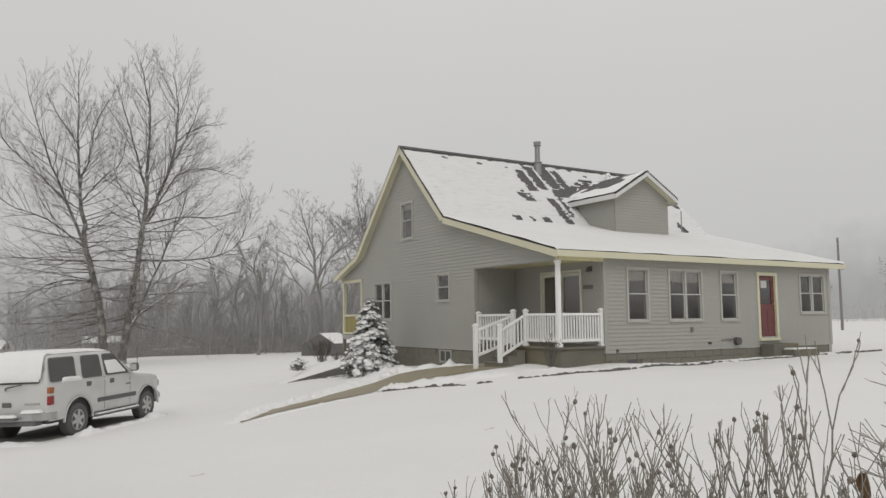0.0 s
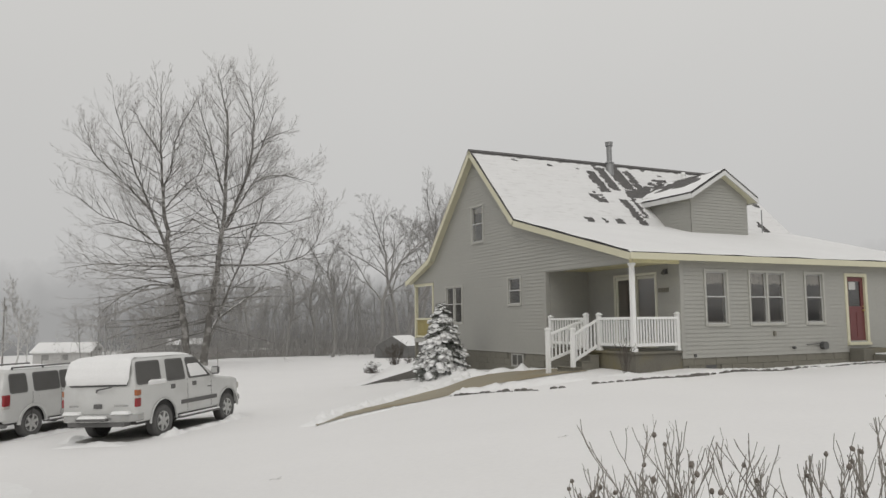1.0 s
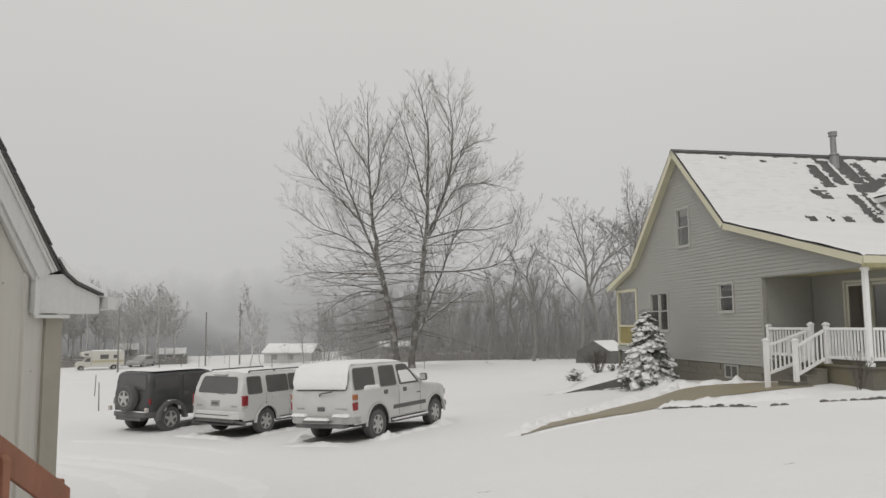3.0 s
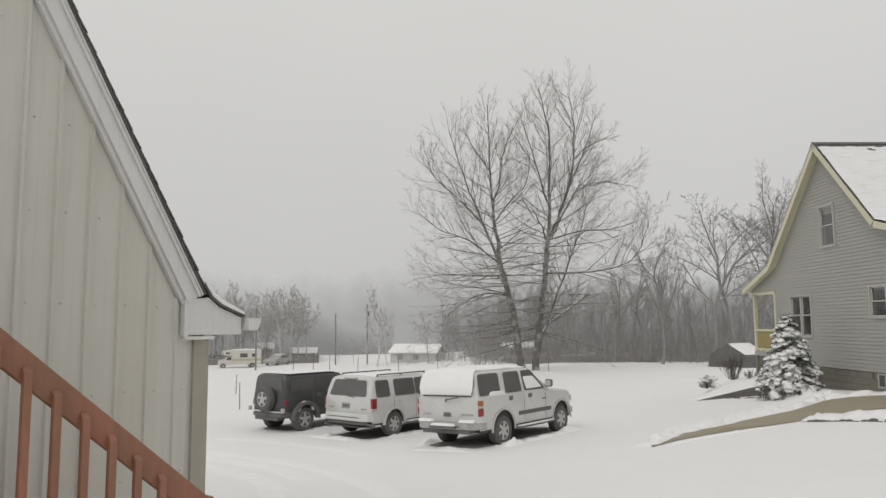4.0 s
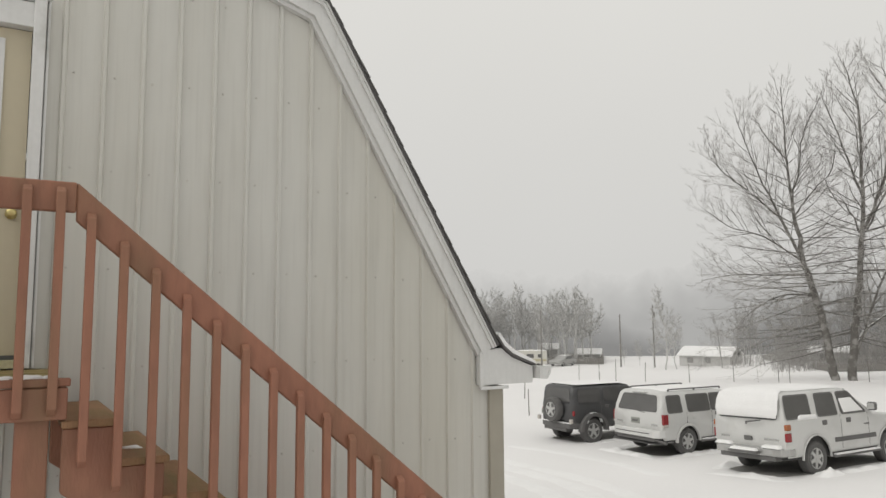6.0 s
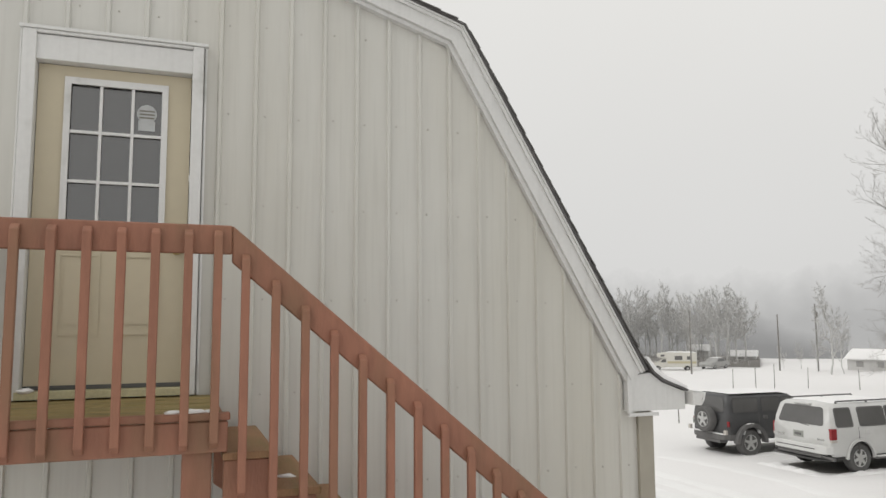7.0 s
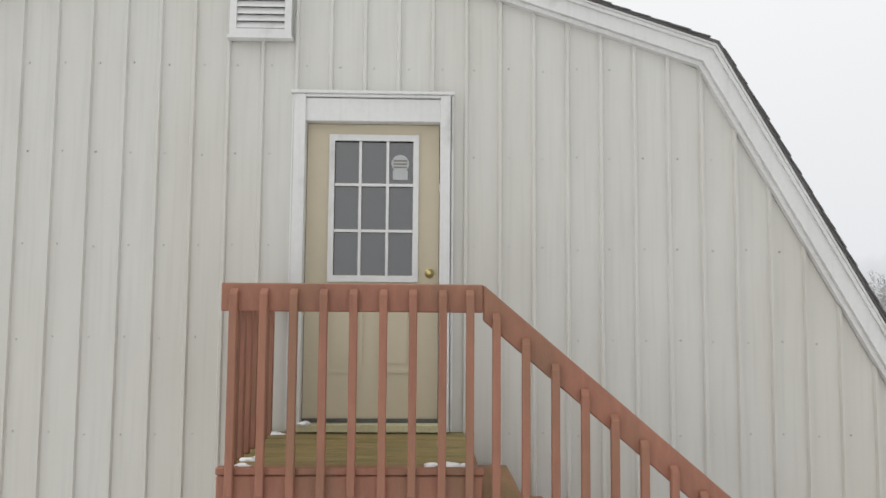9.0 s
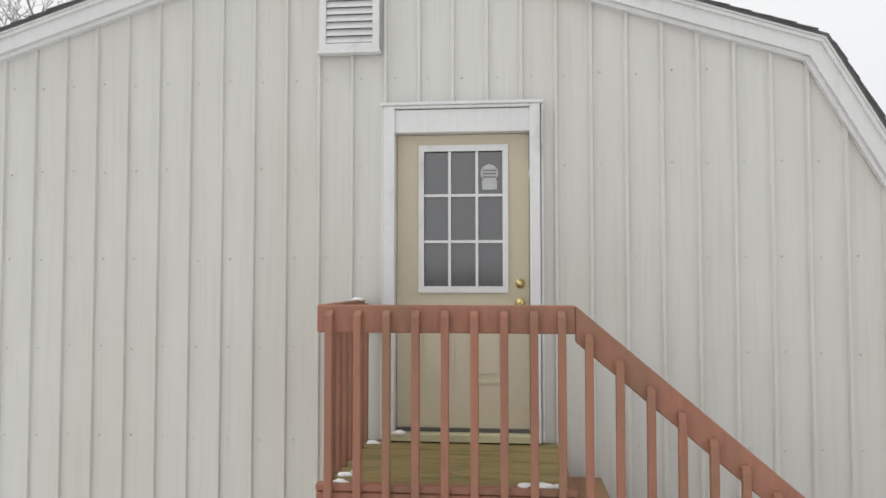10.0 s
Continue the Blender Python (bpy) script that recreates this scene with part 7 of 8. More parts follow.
for nm, lb, b, d, rz, wd_, dp, hi, rh, mt in (
        ("ranch_house", "low pale house with a snowy roof across the field", 40.4, 100, 20, 6.4, 4.5, 1.6, 1.1, FAR_WALL),
        ("shed", "small pale shed with a snowy roof by the woods", 32.4, 90, 30, 3.6, 3.0, 1.4, 0.6, FAR_WALL),
        ("cottage", "small snow-roofed cottage among the far trees", 48.6, 116, 45, 3.4, 3.0, 1.3, 0.8, FAR_WALL),
        ("cottage", "small snow-roofed cottage half hidden by trees", 51.6, 124, 50, 3.0, 3.0, 1.8, 0.9, FAR_WALL)):
    x, y = polar(b, d)
    far_house(nm, lb, pose(x, y, ground_z(x, y) - 0.2, 0, 0, rz), wd_, dp, hi, rh, mt)


# a collapsed shed under tarpaulins, behind the house
TARP = mat("dark_tarpaulin", srgb(104, 103, 101), 0.7, var=0.25, scale=1.5, fine=8, bump=0.3)
wx, wy = polar(17.4, 64)
wreck = thing("old_shed", "dark sagging shed with patches of snow on its roof", "shed", pose(wx, wy, ground_z(wx, wy) - 0.1, 0, 0, -22))
bm = bmesh.new()
prism(bm, [(-1.9, 0, 0), (1.9, 0, 0), (1.9, 0, 1.0), (0.1, 0, 1.95), (-1.7, 0, 1.1)], (0, 2.6, 0))
part("body", bm, TARP, wreck, bevel=0.03)
for x0, z0, x1, z1, y0, y1 in ((0.15, 1.98, 1.75, 1.14, 0.0, 2.6), (-1.7, 1.16, -0.9, 1.55, 0.9, 2.6)):
    snow_cap("roof_snow", wreck, lambda a, c, q=(x0, z0, x1, z1, y0, y1): (Vector((q[0] + (q[2] - q[0]) * a, q[4] + (q[5] - q[4]) * c, q[1] + (q[3] - q[1]) * a)), Vector((0.3, 0, 1))), 0.12, "patch of snow", 6, (10, 12))


# ---- poles and stakes
POLE_WOOD = mat("weathered_pole_wood", srgb(128, 125, 121), 0.85, var=0.15, scale=2, fine=20)


def pole(bearing, d, h, extra):
    x, y = polar(bearing, d)
    p = thing("utility_pole", "weathered wooden utility pole in the snow", "pole", pose(x, y, ground_z(x, y)), "utility poles")
    b = bmesh.new()
    tube(b, (0, 0, -0.4), (rng.uniform(-0.1, 0.1), 0, h), 0.1, 0.07, 10)
    part("shaft", b, POLE_WOOD, p)
    if extra:
        b = bmesh.new()
        tube(b, (0.2, 0, h * 0.8), (0.2, 0, h * 0.88), 0.1, 0.1, 10)
        part("transformer", b, POLE_WOOD, p)


pole(43.85, 100, 8.0, True)
pole(46.25, 100, 6.8, False)
pole(52.1, 90, 7.2, False)
pole(-20.2, 62, 6.8, False)
STAKE = mat("grey_stake", srgb(116, 112, 106), 0.8, var=0.15)
for b, d, h in ((53.2, 31, 1.05), (53.5, 38, 0.95), (49.4, 50, 1.2), (47.9, 50, 1.5), (46.7, 51, 1.5), (44.6, 52, 1.3), (41.5, 52, 1.2), (38.5, 53, 1.4), (35.6, 53, 1.2), (34.9, 52, 1.3), (30.1, 54, 1.3)):
    x, y = polar(b, d)
    bm = bmesh.new()
    tube(bm, (0, 0, -0.2), (rng.uniform(-0.06, 0.06), 0, h), 0.022, 0.018, 6)
    ob = solid("marker_stake", bm, STAKE, "thin wooden stake standing in the snow", "stake", "stakes in the field")
    ob.location = (x, y, ground_z(x, y))

# ---------------------------------------------------------------- yard
WALK = mat("damp_concrete_walk", srgb(150, 142, 124), 0.7, var=0.12, scale=1.2, fine=18, bump=0.2, spots=(srgb(140, 124, 92), 0.6, 0.52, 0.75))


def ribbon(name, label, left, right, material, lift, kind="structure", cat="pavement"):
    b = bmesh.new()
    L, R = smooth_line([Vector((*p, 0)) for p in left], 8), smooth_line([Vector((*p, 0)) for p in right], 8)
    n = min(len(L), len(R))
    rows_ = []
    for i in range(n):
        row = []
        for k in range(7):
            q = L[i].lerp(R[i], k / 6)
            q.x += 0.05 * noise.noise(Vector((q.x * 3, q.y * 3, 1))) * (k in (0, 6))
            row.append(b.verts.new((q.x, q.y, ground_z(q.x, q.y) + lift)))
        rows_.append(row)
    for p, q in zip(rows_, rows_[1:]):
        for k in range(6):
            b.faces.new((p[k], p[k + 1], q[k + 1], q[k]))
    return solid(name, b, material, label, cat, kind=kind, smooth=True)


def snow_ridge(path, wide, high, seed, step=0.09):
    """A lumpy ridge of pushed-aside snow along a path."""
    b = bmesh.new()
    P = []
    for a, c in zip(path, path[1:]):
        a, c = Vector((*a, 0)), Vector((*c, 0))
        n = max(1, int((c - a).length / step))
        P += [a.lerp(c, i / n) for i in range(n)]
    prev = None
    for i, p in enumerate(P[:-1]):
        d = (P[i + 1] - p).normalized()
        s = Vector((-d.y, d.x, 0))
        row = []
        end = min(1, i / 5, (len(P) - 2 - i) / 5)
        for k in range(9):
            f = k / 4 - 1
            q = p + s * f * wide * (1 + 0.35 * noise.noise(Vector((p.x * 1.6, p.y * 1.6, seed))))
            h = high * end * max(0, 1 - f * f) * (0.7 + 0.9 * noise.noise(Vector((q.x * 3.4, q.y * 3.4, seed + 3))) + 0.9 * noise.noise(Vector((q.x * 9, q.y * 9, seed))))
            row.append(b.verts.new((q.x, q.y, ground_z(q.x, q.y) - 0.02 + max(0, h) + 0.018)))
        if prev:
            for k in range(8):
                b.faces.new((prev[k], row[k], row[k + 1], prev[k + 1]))
        prev = row
    return solid("snow_ridge", b, SNOW_CLUMP, "lumpy ridge of shovelled snow beside the path", "snow", kind="structure", smooth=True)


ribbon("walkway", "cleared damp concrete walkway through the snow", [(-6.75, 15.9), (-6.9, 18.2), (-6.17, 20.6), (-5.22, 21.7), (-4.54, 23.3), (-3.42, 23.2), (-2.0, 22.5)], [(-6.6, 15.6), (-6.41, 16.9), (-5.6, 18.7), (-4.44, 19.7), (-3.6, 20.3), (-2.4, 20.2), (-0.9, 20.6)], WALK, 0.016)
snow_ridge([(-6.85, 15.7), (-7.05, 18.2), (-6.35, 20.7), (-5.4, 21.9), (-4.8, 23.5), (-3.5, 23.5), (-2.3, 22.9)], 0.26, 0.14, 1)
snow_ridge([(-7.3, 19.0), (-6.4, 21.6), (-5.6, 23.2), (-5.0, 24.4)], 0.6, 0.12, 8)
snow_ridge([(-4.8, 23.9), (-4.6, 24.4), (-5.6, 25.0), (-7.2, 26.0)], 0.5, 0.18, 9)
snow_ridge([(-4.7, 19.9), (-4.2, 19.85), (-3.4, 19.6), (-2.5, 19.2), (-1.6, 18.9), (-0.7, 19.1)], 0.42, 0.1, 2)
snow_ridge([(-6.4, 15.7), (-6.2, 16.8), (-5.4, 18.5), (-4.6, 19.4)], 0.09, 0.04, 3)
snow_ridge([(-0.6, 19.2), (0.6, 19.2), (1.8, 20.1), (3.2, 21.5), (5.2, 23.2), (8.0, 25.45), (10.8, 27.75)], 0.34, 0.055, 4)

# faint wheel tracks filled by fresh snow
for k, path in enumerate(([(-19.5, 12.3), (-17.2, 12.0), (-15.5, 12.1), (-13.5, 11.9), (-11.3, 11.1), (-9.2, 9.9), (-7.9, 8.4)], [(-19.3, 13.5), (-17.5, 14.05), (-15.3, 14.2), (-12.8, 13.6)], [(-18.5, 10.9), (-16.0, 10.8), (-13.6, 10.4), (-11.8, 9.6), (-10.4, 8.4)], [(-17.6, 11.4), (-15.4, 11.5), (-13.4, 11.2), (-11.6, 10.4)])):
    curve = smooth_line([Vector((*p, 0)) for p in path], 6)
    snow_ridge([(p.x, p.y) for p in curve], 0.26, 0.018, 30 + k)

EDGING = mat("dark_edging_stone", srgb(104, 101, 97), 0.85, var=0.2, scale=6, fine=50, bump=0.4)
edging = thing("garden_edging", "row of dark scalloped edging stones in the snow", "edging")
bm = bmesh.new()
prism(bm, [(0, 0, -0.06), (0.19, 0, -0.06), (0.19, 0, 0.03), (0.15, 0, 0.05), (0.095, 0, 0.058), (0.04, 0, 0.05), (0, 0, 0.03)], (0, 0.07, 0))
edge_me = finish(bm, "edging_stone", EDGING, 0.008)
for path in ([(-4.5, 19.45), (-3.75, 19.0), (-2.93, 18.5), (-1.95, 17.85)], [(-1.7, 17.85), (-1.3, 17.8)], [(-8.6, 27.0), (-7.69, 26.33), (-6.79, 25.8), (-5.96, 25.3)], [(-0.9, 17.9), (0.2, 18.1), (1.5, 18.95), (2.7, 20.4), (4.9, 22.6), (7.7, 24.85)], [(8.2, 25.3), (9.0, 25.95)], [(9.4, 26.25), (11.5, 27.9)]):
    for a, c in zip(path, path[1:]):
        a, c = Vector(a), Vector(c)
        n = int((c - a).length / 0.17)
        ang = math.degrees(math.atan2(c.y - a.y, c.x - a.x))
        for i in range(n):
            if rng.random() < 0.03:
                continue
            q = a.lerp(c, i / n)
            same_part("edging_stone", edge_me, edging, pose(q.x, q.y, ground_z(q.x, q.y) + rng.uniform(-0.03, 0.012), rng.uniform(-9, 9), rng.uniform(-8, 8), ang + rng.uniform(-9, 9)))

# raised bed with timbers, beside the spruce
bed = thing("garden_bed", "snow-covered raised bed held by dark timbers", "garden bed")
bed_a, bed_b = Vector((-9.9, 27.42)), Vector((-7.2, 26.7))
TIMBER = mat("dark_wet_timber", srgb(96, 94, 90), 0.8, var=0.2, scale=4, fine=40, bump=0.3)
bed_n = Vector((0.258, 0.966))


def bed_top(f):
    return -0.74 + 0.78 * f


for k in range(3):
    bm = bmesh.new()
    c0, c1 = k / 3, (k + 1) / 3 - 0.006
    a, c = bed_a, bed_b
    za, zc = bed_top(0), bed_top(1)
    fa, fc = za - 0.12, ground_z(c.x, c.y) - 0.2
    prism(bm, [(a.x, a.y, fa + (za - fa) * c0), (c.x, c.y, fc + (zc - fc) * c0), (c.x, c.y, fc + (zc - fc) * c1), (a.x, a.y, fa + (za - fa) * c1)], (bed_n.x * (0.15 - 0.012 * (k == 1)), bed_n.y * (0.15 - 0.012 * (k == 1)), 0))
    part("timber", bm, TIMBER, bed, bevel=0.006)
bm = bmesh.new()
prev = None
for i in range(44):
    f = -0.5 + 1.78 * i / 43
    p = bed_a.lerp(bed_b, f)
    row = []
    for k in range(20):
        q = p + bed_n * (0.1 + 0.2 * k)
        g = ground_z(q.x, q.y)
        edge = min(1, (19 - k) / 7) * sstep(-0.5, 0.0, f)
        top = max(bed_top(min(1, max(0, f))) + 0.34 * min(0.2 * k, 1.7) * sstep(-0.45, 0.1, f) - g, 0.02)
        h = top * edge + (0.07 * edge * min(1, k / 2)) * (noise.noise(Vector((q.x * 3, q.y * 3, 2))) + 0.8 * noise.noise(Vector((q.x * 7, q.y * 7, 2))) + 0.4)
        row.append(bm.verts.new((q.x, q.y, g - 0.03 + h)))
    if prev:
        for k in range(19):
            bm.faces.new((prev[k], row[k], row[k + 1], prev[k + 1]))
    prev = row
part("bed_snow", bm, SNOW_CLUMP, bed, smooth=True)

# ---- spruce under snow
NEEDLE = mat("spruce_needles", srgb(112, 114, 108), 0.8, var=0.35, scale=3, fine=40)
spruce = thing("spruce", "young spruce laden with clumps of snow", "tree")
rg = random.Random(31)
vs, fs = [], []
bm = bmesh.new()
HT = 2.55
bough = 0
z = 0.12
while z < HT - 0.05:
    f = z / HT
    rad = 1.1 * (1 - f) ** 0.72 * (1.0 - 0.25 * max(0, 0.12 - f) / 0.12) + 0.03
    n = max(4, int(13 * (1 - f) + 4))
    off = rg.random() * 6
    for i in range(n):
        a = off + 2 * math.pi * i / n + rg.uniform(-0.2, 0.2)
        ln = rad * rg.uniform(0.78, 1.06)
        z_row = z
        z = z_row + rg.uniform(-0.09, 0.09)
        d = Vector((math.cos(a), math.sin(a), 0))
        s = Vector((-d.y, d.x, 0))
        for k in range(int(45 + 75 * (1 - f))):
            t = rg.uniform(0.15, 1.0)
            p = d * ln * t + Vector((0, 0, z + 0.1 - 0.28 * ln * t * t + rg.gauss(0, 0.035))) + s * rg.gauss(0, 0.1 * (1.1 - t))
            e = (d * rg.uniform(0.2, 1.0) + s * rg.gauss(0, 0.7) + Vector((0, 0, rg.gauss(-0.1, 0.4)))).normalized() * rg.uniform(0.07, 0.13)
            w = e.orthogonal().normalized() * 0.011
            w2 = e.cross(w).normalized() * 0.011
            b0 = len(vs)
            vs += [tuple(p + w), tuple(p - w * 0.5 + w2), tuple(p - w * 0.5 - w2), tuple(p + e)]
            fs += [(b0, b0 + 1, b0 + 3), (b0 + 1, b0 + 2, b0 + 3), (b0 + 2, b0, b0 + 3)]
        if rg.random() < (0.35 if f < 0.1 else 0.8):
            lo_t = rg.uniform(0.3, 0.6)
            for step in range(6):
                t = lo_t + (1.0 - lo_t) * step / 5
                if rg.random() < 0.15:
                    continue
                c = d * ln * (t + rg.uniform(-0.04, 0.04)) + Vector((0, 0, z + 0.12 - 0.28 * ln * t * t)) + s * rg.gauss(0, 0.05)
                r = rg.uniform(0.035, 0.115) * (1.15 - 0.55 * f) * (1.15 - 0.35 * t)
                ret = bmesh.ops.create_icosphere(bm, subdivisions=2, radius=1)
                for v in ret["verts"]:
                    k2 = 1 + 0.95 * noise.noise(v.co * 2.4 + c * 9)
                    v.co = c + d * v.co.x * r * 1.3 * k2 + s * v.co.y * r * 1.6 * k2 + Vector((0, 0, v.co.z * r * 0.7 * k2 - 0.5 * r * max(0, v.co.x)))
        z = z_row
    z += 0.09 + 0.04 * (1 - f)
me = bpy.data.meshes.new("foliage")
me.from_pydata(vs, [], fs)
me.materials.append(NEEDLE)
ob = new("foliage", me)
ob.parent = spruce
tagged(part("snow_load", bm, SNOW_CLUMP, spruce, "clumps of snow on the boughs", smooth=True), kind="stuff")
bm = bmesh.new()
tube(bm, (0, 0, -0.2), (0, 0, 2.45), 0.07, 0.01)
part("trunk", bm, BARK, spruce)
place_on_ground(spruce, -6.15, 25.6, -0.05)


# ---- shrubs
def shrub(name, label, x, y, stems, high, wide, seed, r, bark, gz=None, branchy=6):
    wd = Wood(seed)
    rr = wd.rng
    kink = 0.11
    sh = thing(name, label, "shrub")
    for _ in range(stems):
        a = rr.uniform(0, 2 * math.pi)
        q = Vector((math.cos(a) * wide * 0.25 * rr.random(), math.sin(a) * wide * 0.25 * rr.random(), 0))
        h = high * rr.uniform(0.72, 1.0)
        out = Vector((math.cos(a), math.sin(a), 0)) * rr.uniform(0.1, 1.0) * wide
        d = Vector((out.x / high, out.y / high, 1)).normalized()
        line = [q.copy()]
        for k in range(6):
            d = (d + Vector((rr.gauss(0, kink), rr.gauss(0, kink), 0.06))).normalized()
            q = q + d * h / 6
            line.append(q.copy())
        wd.line(line, r * rr.uniform(0.8, 1.2), r * 0.45, 5)
        for k in range(branchy):
            f = rr.uniform(0.35, 0.95)
            i = min(5, int(f * 6))
            p = line[i].lerp(line[i + 1], f * 6 - i)
            b_ = rr.uniform(0, 2 * math.pi)
            e = (d + Vector((math.cos(b_), math.sin(b_), 0.1)) * rr.uniform(0.4, 0.75)).normalized()
            ln = h * rr.uniform(0.1, 0.26)
            l2 = [p.copy()]
            for k2 in range(3):
                e = (e + Vector((rr.gauss(0, 0.24), rr.gauss(0, 0.24), 0.2))).normalized()
                p = p + e * ln / 3
                l2.append(p.copy())
            wd.line(l2, r * 0.55, r * 0.32, 4)
            for k3 in range(2):
                p2 = l2[1].lerp(l2[2], rr.random())
                g = (e + Vector((rr.gauss(0, 0.5), rr.gauss(0, 0.5), 0.1))).normalized()
                l3 = [p2, p2 + g * ln * 0.25, p2 + g * ln * 0.45 + Vector((0, 0, ln * 0.06))]
                wd.line(l3, r * 0.4, r * 0.26, 4)
    ob = new("branchwork", wd.mesh("branchwork", bark))
    ob.parent = sh
    sh.matrix_basis = pose(x, y, (ground_z(x, y) if gz is None else gz) - 0.03)
    return sh


POD = mat("dry_seed_pod", srgb(128, 120, 112), 0.85, var=0.3, scale=60, fine=200, bump=0.5, bump_scale=150)
TWIG = mat("grey_brown_twigs", srgb(144, 139, 132), 0.85, var=0.25, scale=15, fine=120, bump=0.4, bump_scale=160)
bm = bmesh.new()
bmesh.ops.create_icosphere(bm, subdivisions=2, radius=0.0125)
for v in bm.verts:
    a = math.atan2(v.co.y, v.co.x)
    k = 1 + 0.16 * math.cos(5 * a) * (1 - abs(v.co.z) / 0.014)
    v.co = Vector((v.co.x * k, v.co.y * k, v.co.z * 1.15 + 0.008 + (0.004 if v.co.z > 0.008 else 0)))
for i in range(5):
    a = 2 * math.pi * i / 5
    tube(bm, (math.cos(a) * 0.007, math.sin(a) * 0.007, -0.002), (math.cos(a) * 0.014, math.sin(a) * 0.014, 0.012), 0.0022, 0.0008, 4)
POD_ME = finish(bm, "seed_pod", POD, smooth=True)


def fork(wd, p, d, ln, r, level, tips, kink, spread, spurs, rise):
    """A twig that bends at its nodes, bears short spurs and forks at its end."""
    rr = wd.rng
    line = [p.copy()]
    for k in range(3):
        d = (d + Vector((rr.gauss(0, kink), rr.gauss(0, kink), rise))).normalized()
        p = p + d * ln / 3
        line.append(p.copy())
    wd.line(line, r, r * 0.82, 6 if level > 1 else 5)
    for _ in range(spurs):
        if rr.random() < 0.6:
            i = rr.randint(0, 2)
            q = line[i].lerp(line[i + 1], rr.random())
            a = rr.uniform(0, 2 * math.pi)
            e = (d + Vector((math.cos(a), math.sin(a), 0.2)) * rr.uniform(0.5, 0.9)).normalized()
            l2 = ln * rr.uniform(0.15, 0.45)
            q2 = q + e * l2 * 0.5
            e = (e + Vector((rr.gauss(0, 0.2), rr.gauss(0, 0.2), 0.25))).normalized()
            q3 = q2 + e * l2 * 0.5
            wd.line([q, q2, q3], r * 0.6, r * 0.45, 4)
            tips.append((q3, e))
    if level == 0:
        tips.append((p, d))
        return
    n, a0 = (2 if rr.random() < 0.75 else 3), rr.uniform(0, 2 * math.pi)
    for i in range(n):
        a, g = a0 + 2 * math.pi * i / n + rr.gauss(0, 0.3), rr.uniform(0.22, 0.5) * spread
        e = (d * math.cos(g) + Vector((math.cos(a), math.sin(a), 0)) * math.sin(g)).normalized()
        fork(wd, p, e, ln * rr.uniform(0.6, 0.8), r * rr.uniform(0.74, 0.86), level - 1, tips, kink, spread, spurs, rise)


def forked_shrub(label, x, y, stems, first, levels, r, base, reach, seed, pods, spread=1.0, lean=(0, 0), spurs=1, kink=0.15, rise=0.13):
    wd = Wood(seed)
    rr = wd.rng
    sh = thing("rose_of_sharon", label, "shrub", pose(x, y, ground_z(x, y) - 0.03), "shrubs on the near lawn")
    tips = []
    for k in range(stems):
        a = 2 * math.pi * (k + rr.uniform(-0.3, 0.3)) / stems
        out = rr.uniform(0.3, 1.0)
        p = Vector((math.cos(a) * base * out, math.sin(a) * base * out, 0))
        d = Vector((math.cos(a) * reach * out + lean[0], math.sin(a) * reach * out + lean[1], 1)).normalized()
        fork(wd, p, d, first * rr.uniform(0.85, 1.12), r * rr.uniform(0.85, 1.15), levels, tips, kink, spread, spurs, rise)
    ob = new("branchwork", wd.mesh("branchwork", TWIG))
    ob.parent = sh
    high = sorted(tips, key=lambda q: -q[0].z)[: int(len(tips) * 0.75)]
    for p, d in rr.sample(high, min(pods, len(high))):
        q = (d + Vector((rr.gauss(0, 0.4), rr.gauss(0, 0.4), 0))).to_track_quat("Z", "Y").to_matrix().to_4x4()
        same_part("seed_pod", POD_ME, sh, Matrix.Translation(p) @ q @ Matrix.Scale(rr.uniform(0.34, 0.55), 4))
    return sh


forked_shrub("bare shrub with grey forking twigs and dry seed pods", 0.03, 2.1, 17, 0.398, 5, 0.0041, 0.12, 0.0, 5, 85, 0.62)
open_shrub = forked_shrub("bare open shrub with forking twigs and dry seed pods", 0.62, 2.05, 11, 0.41, 5, 0.0042, 0.27, 0.0, 12, 70, 0.62)
forked_shrub("tall bare shrub with fine arching twigs", 2.35, 3.0, 7, 0.58, 4, 0.006, 0.2, 0.25, 14, 3, 1.1, (-0.25, 0), 2, 0.1, 0.0)
DRY_LEAF = mat("dry_brown_leaf", srgb(128, 104, 78), 0.8, var=0.2, scale=30, fine=150, bump=0.4, bump_scale=90)
bm = bmesh.new()
grid = []
for i in range(9):
    f = i / 8
    w = 0.021 * math.sin(math.pi * (0.08 + 0.92 * f)) ** 0.7
    row = []
    for k in range(7):
        g = k / 3 - 1
        row.append(bm.verts.new((w * g * (1 - 0.25 * abs(g)), 0.018 * g * g + 0.01 * math.sin(5 * f), -0.07 * f)))
    grid.append(row)
for p, q in zip(grid, grid[1:]):
    for k in range(6):
        bm.faces.new((p[k], p[k + 1], q[k + 1], q[k]))
bmesh.ops.solidify(bm, geom=bm.faces[:], thickness=0.0015)
leaf_ob = part("dry_leaf", bm, DRY_LEAF, open_shrub, "curled dry brown leaf", smooth=True)
leaf_ob.location = Vector((0.731, 2.05, 1.275)) - open_shrub.location
shrub("bare_shrub", "small bare shrub against the porch base", 0.05, 19.35, 14, 0.85, 0.25, 21, 0.008, BARK)
shrub("bare_shrub", "twiggy bare shrub beside the raised bed", -9.0, 29.24, 46, 0.95, 0.7, 22, 0.008, BARK, gz=0.0)
shrub("bare_shrub", "low bare shrub at the corner of the porch", -8.1, 28.5, 24, 0.4, 0.5, 24, 0.007, BARK, gz=0.05)
clipped = thing("bare_shrub", "clipped round shrub dusted with snow", "shrub", pose(-9.75, 28.5, -0.3))
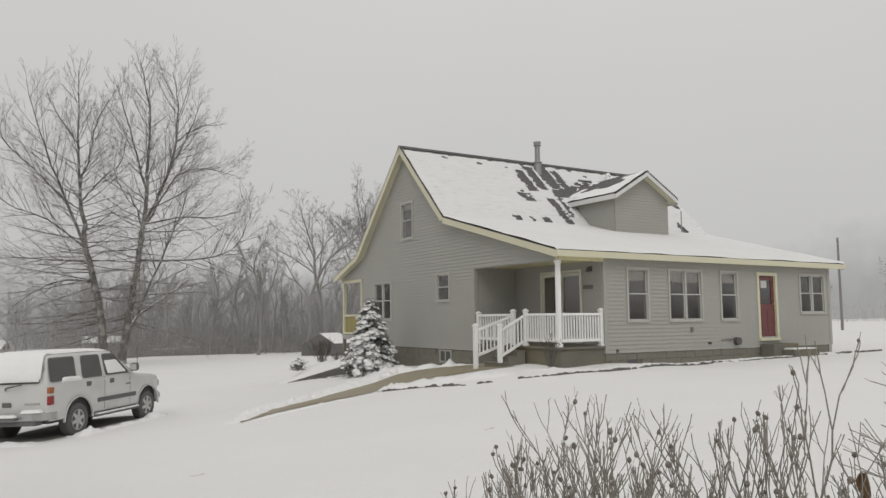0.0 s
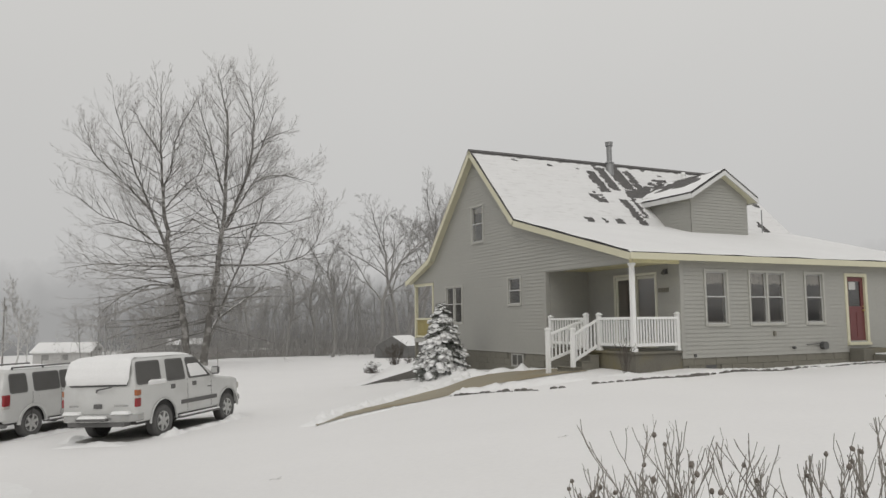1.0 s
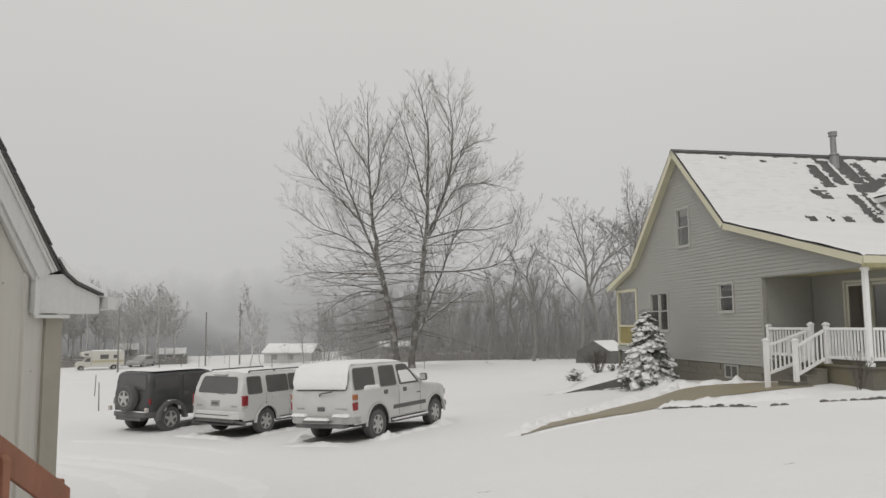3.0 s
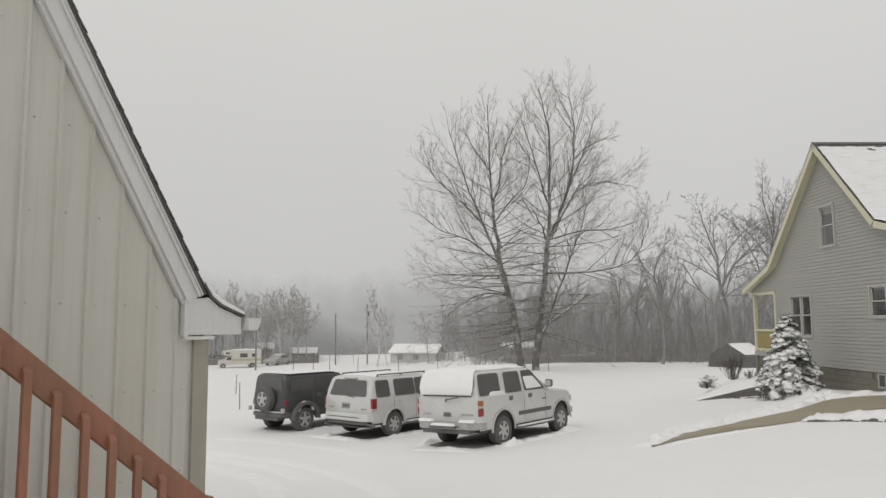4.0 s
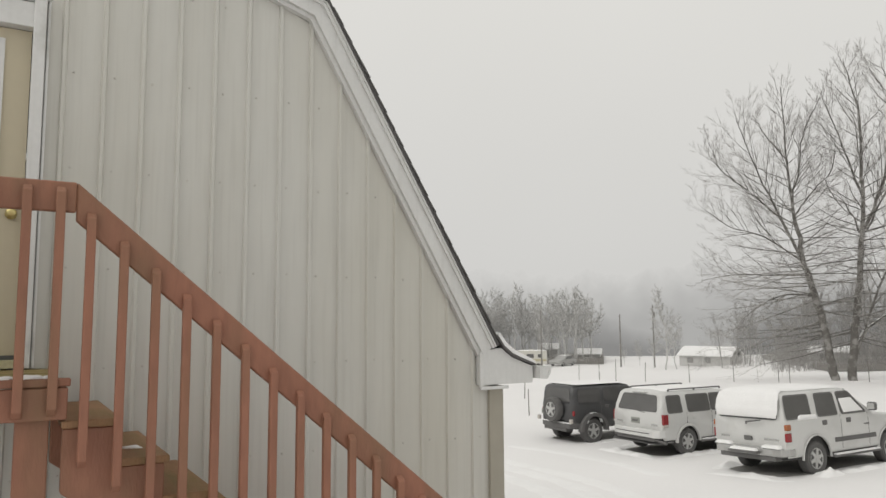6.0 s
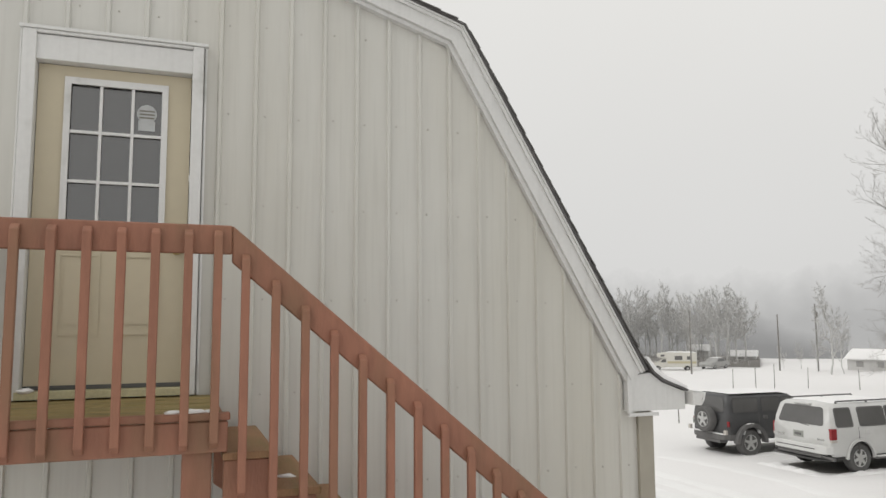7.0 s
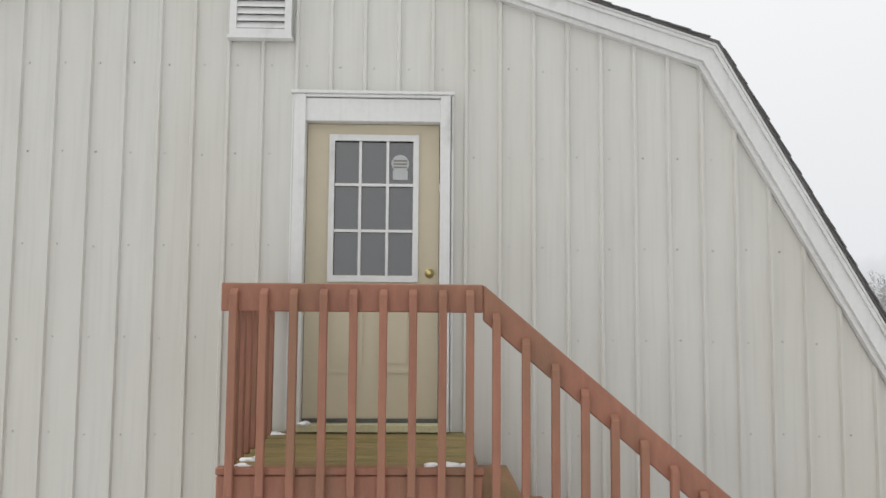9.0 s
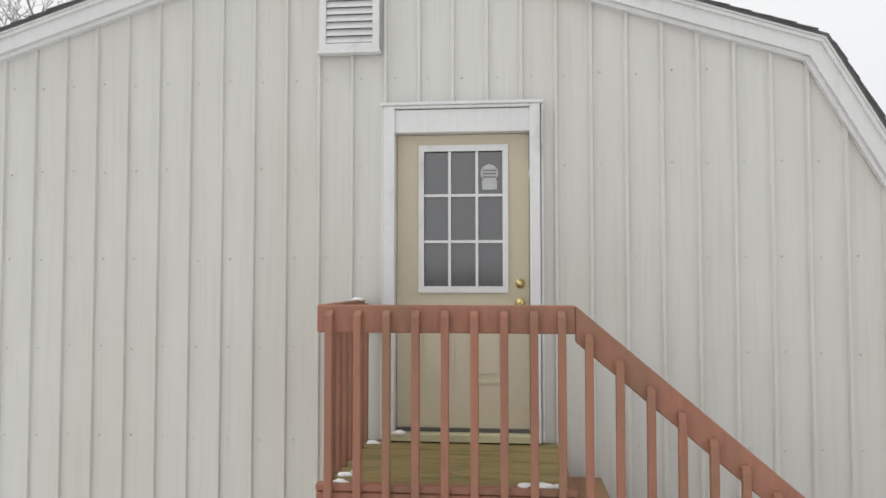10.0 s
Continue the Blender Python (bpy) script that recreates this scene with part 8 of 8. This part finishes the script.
wd = Wood(25)
for k in range(420):
    a, q = wd.rng.uniform(0, 2 * math.pi), wd.rng.random() ** 0.5
    e = wd.rng.uniform(0, math.pi / 2)
    p = Vector((math.cos(a) * math.cos(e) * 0.33 * q, math.sin(a) * math.cos(e) * 0.33 * q, 0.42 * math.sin(e) * q))
    dv = (p.normalized() + Vector((wd.rng.gauss(0, 0.5), wd.rng.gauss(0, 0.5), wd.rng.gauss(0.2, 0.4)))).normalized() if p.length > 0.01 else Vector((0, 0, 1))
    wd.line([p - dv * 0.08, p, p + dv * 0.07], 0.006, 0.003, 3)
ob = new("branchwork", wd.mesh("branchwork", BARK))
ob.parent = clipped
bm = bmesh.new()
for k in range(26):
    c = Vector((rg.gauss(0, 0.17), rg.gauss(0, 0.17), rg.uniform(0.12, 0.42)))
    ret = bmesh.ops.create_icosphere(bm, subdivisions=1, radius=1)
    for v in ret["verts"]:
        v.co = c + Vector((v.co.x * 0.08, v.co.y * 0.08, v.co.z * 0.035)) * (1 + 0.4 * noise.noise(v.co * 2 + c * 7))
tagged(part("snow_dusting", bm, SNOW_CLUMP, clipped, "loose snow caught in the twigs", smooth=True), kind="stuff")
# fallen twigs on the snow
for x, y, s in ((-4.5, 9.1, 0.8), (-0.95, 11.0, 0.6)):
    wd = Wood(int(x * 10) + 100)
    p = Vector((0, 0, 0.01))
    line = [p.copy()]
    d = Vector((1, 0.5, 0.12))
    for k in range(5):
        d = (d + Vector((wd.rng.gauss(0, 0.3), wd.rng.gauss(0, 0.3), wd.rng.gauss(0, 0.1)))).normalized()
        p = p + d * 0.07 * s
        p.z = abs(p.z)
        line.append(p.copy())
    wd.line(line, 0.003, 0.0015, 5)
    wd.line([line[2], line[2] + Vector((0.05, -0.06, 0.03)) * s, line[2] + Vector((0.12, -0.07, 0.05)) * s], 0.004, 0.002, 5)
    # the twig borrows the far trees' haze-paled bark
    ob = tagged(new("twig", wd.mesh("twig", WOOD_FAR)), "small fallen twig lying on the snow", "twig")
    ob.location = (x, y, ground_z(x, y))
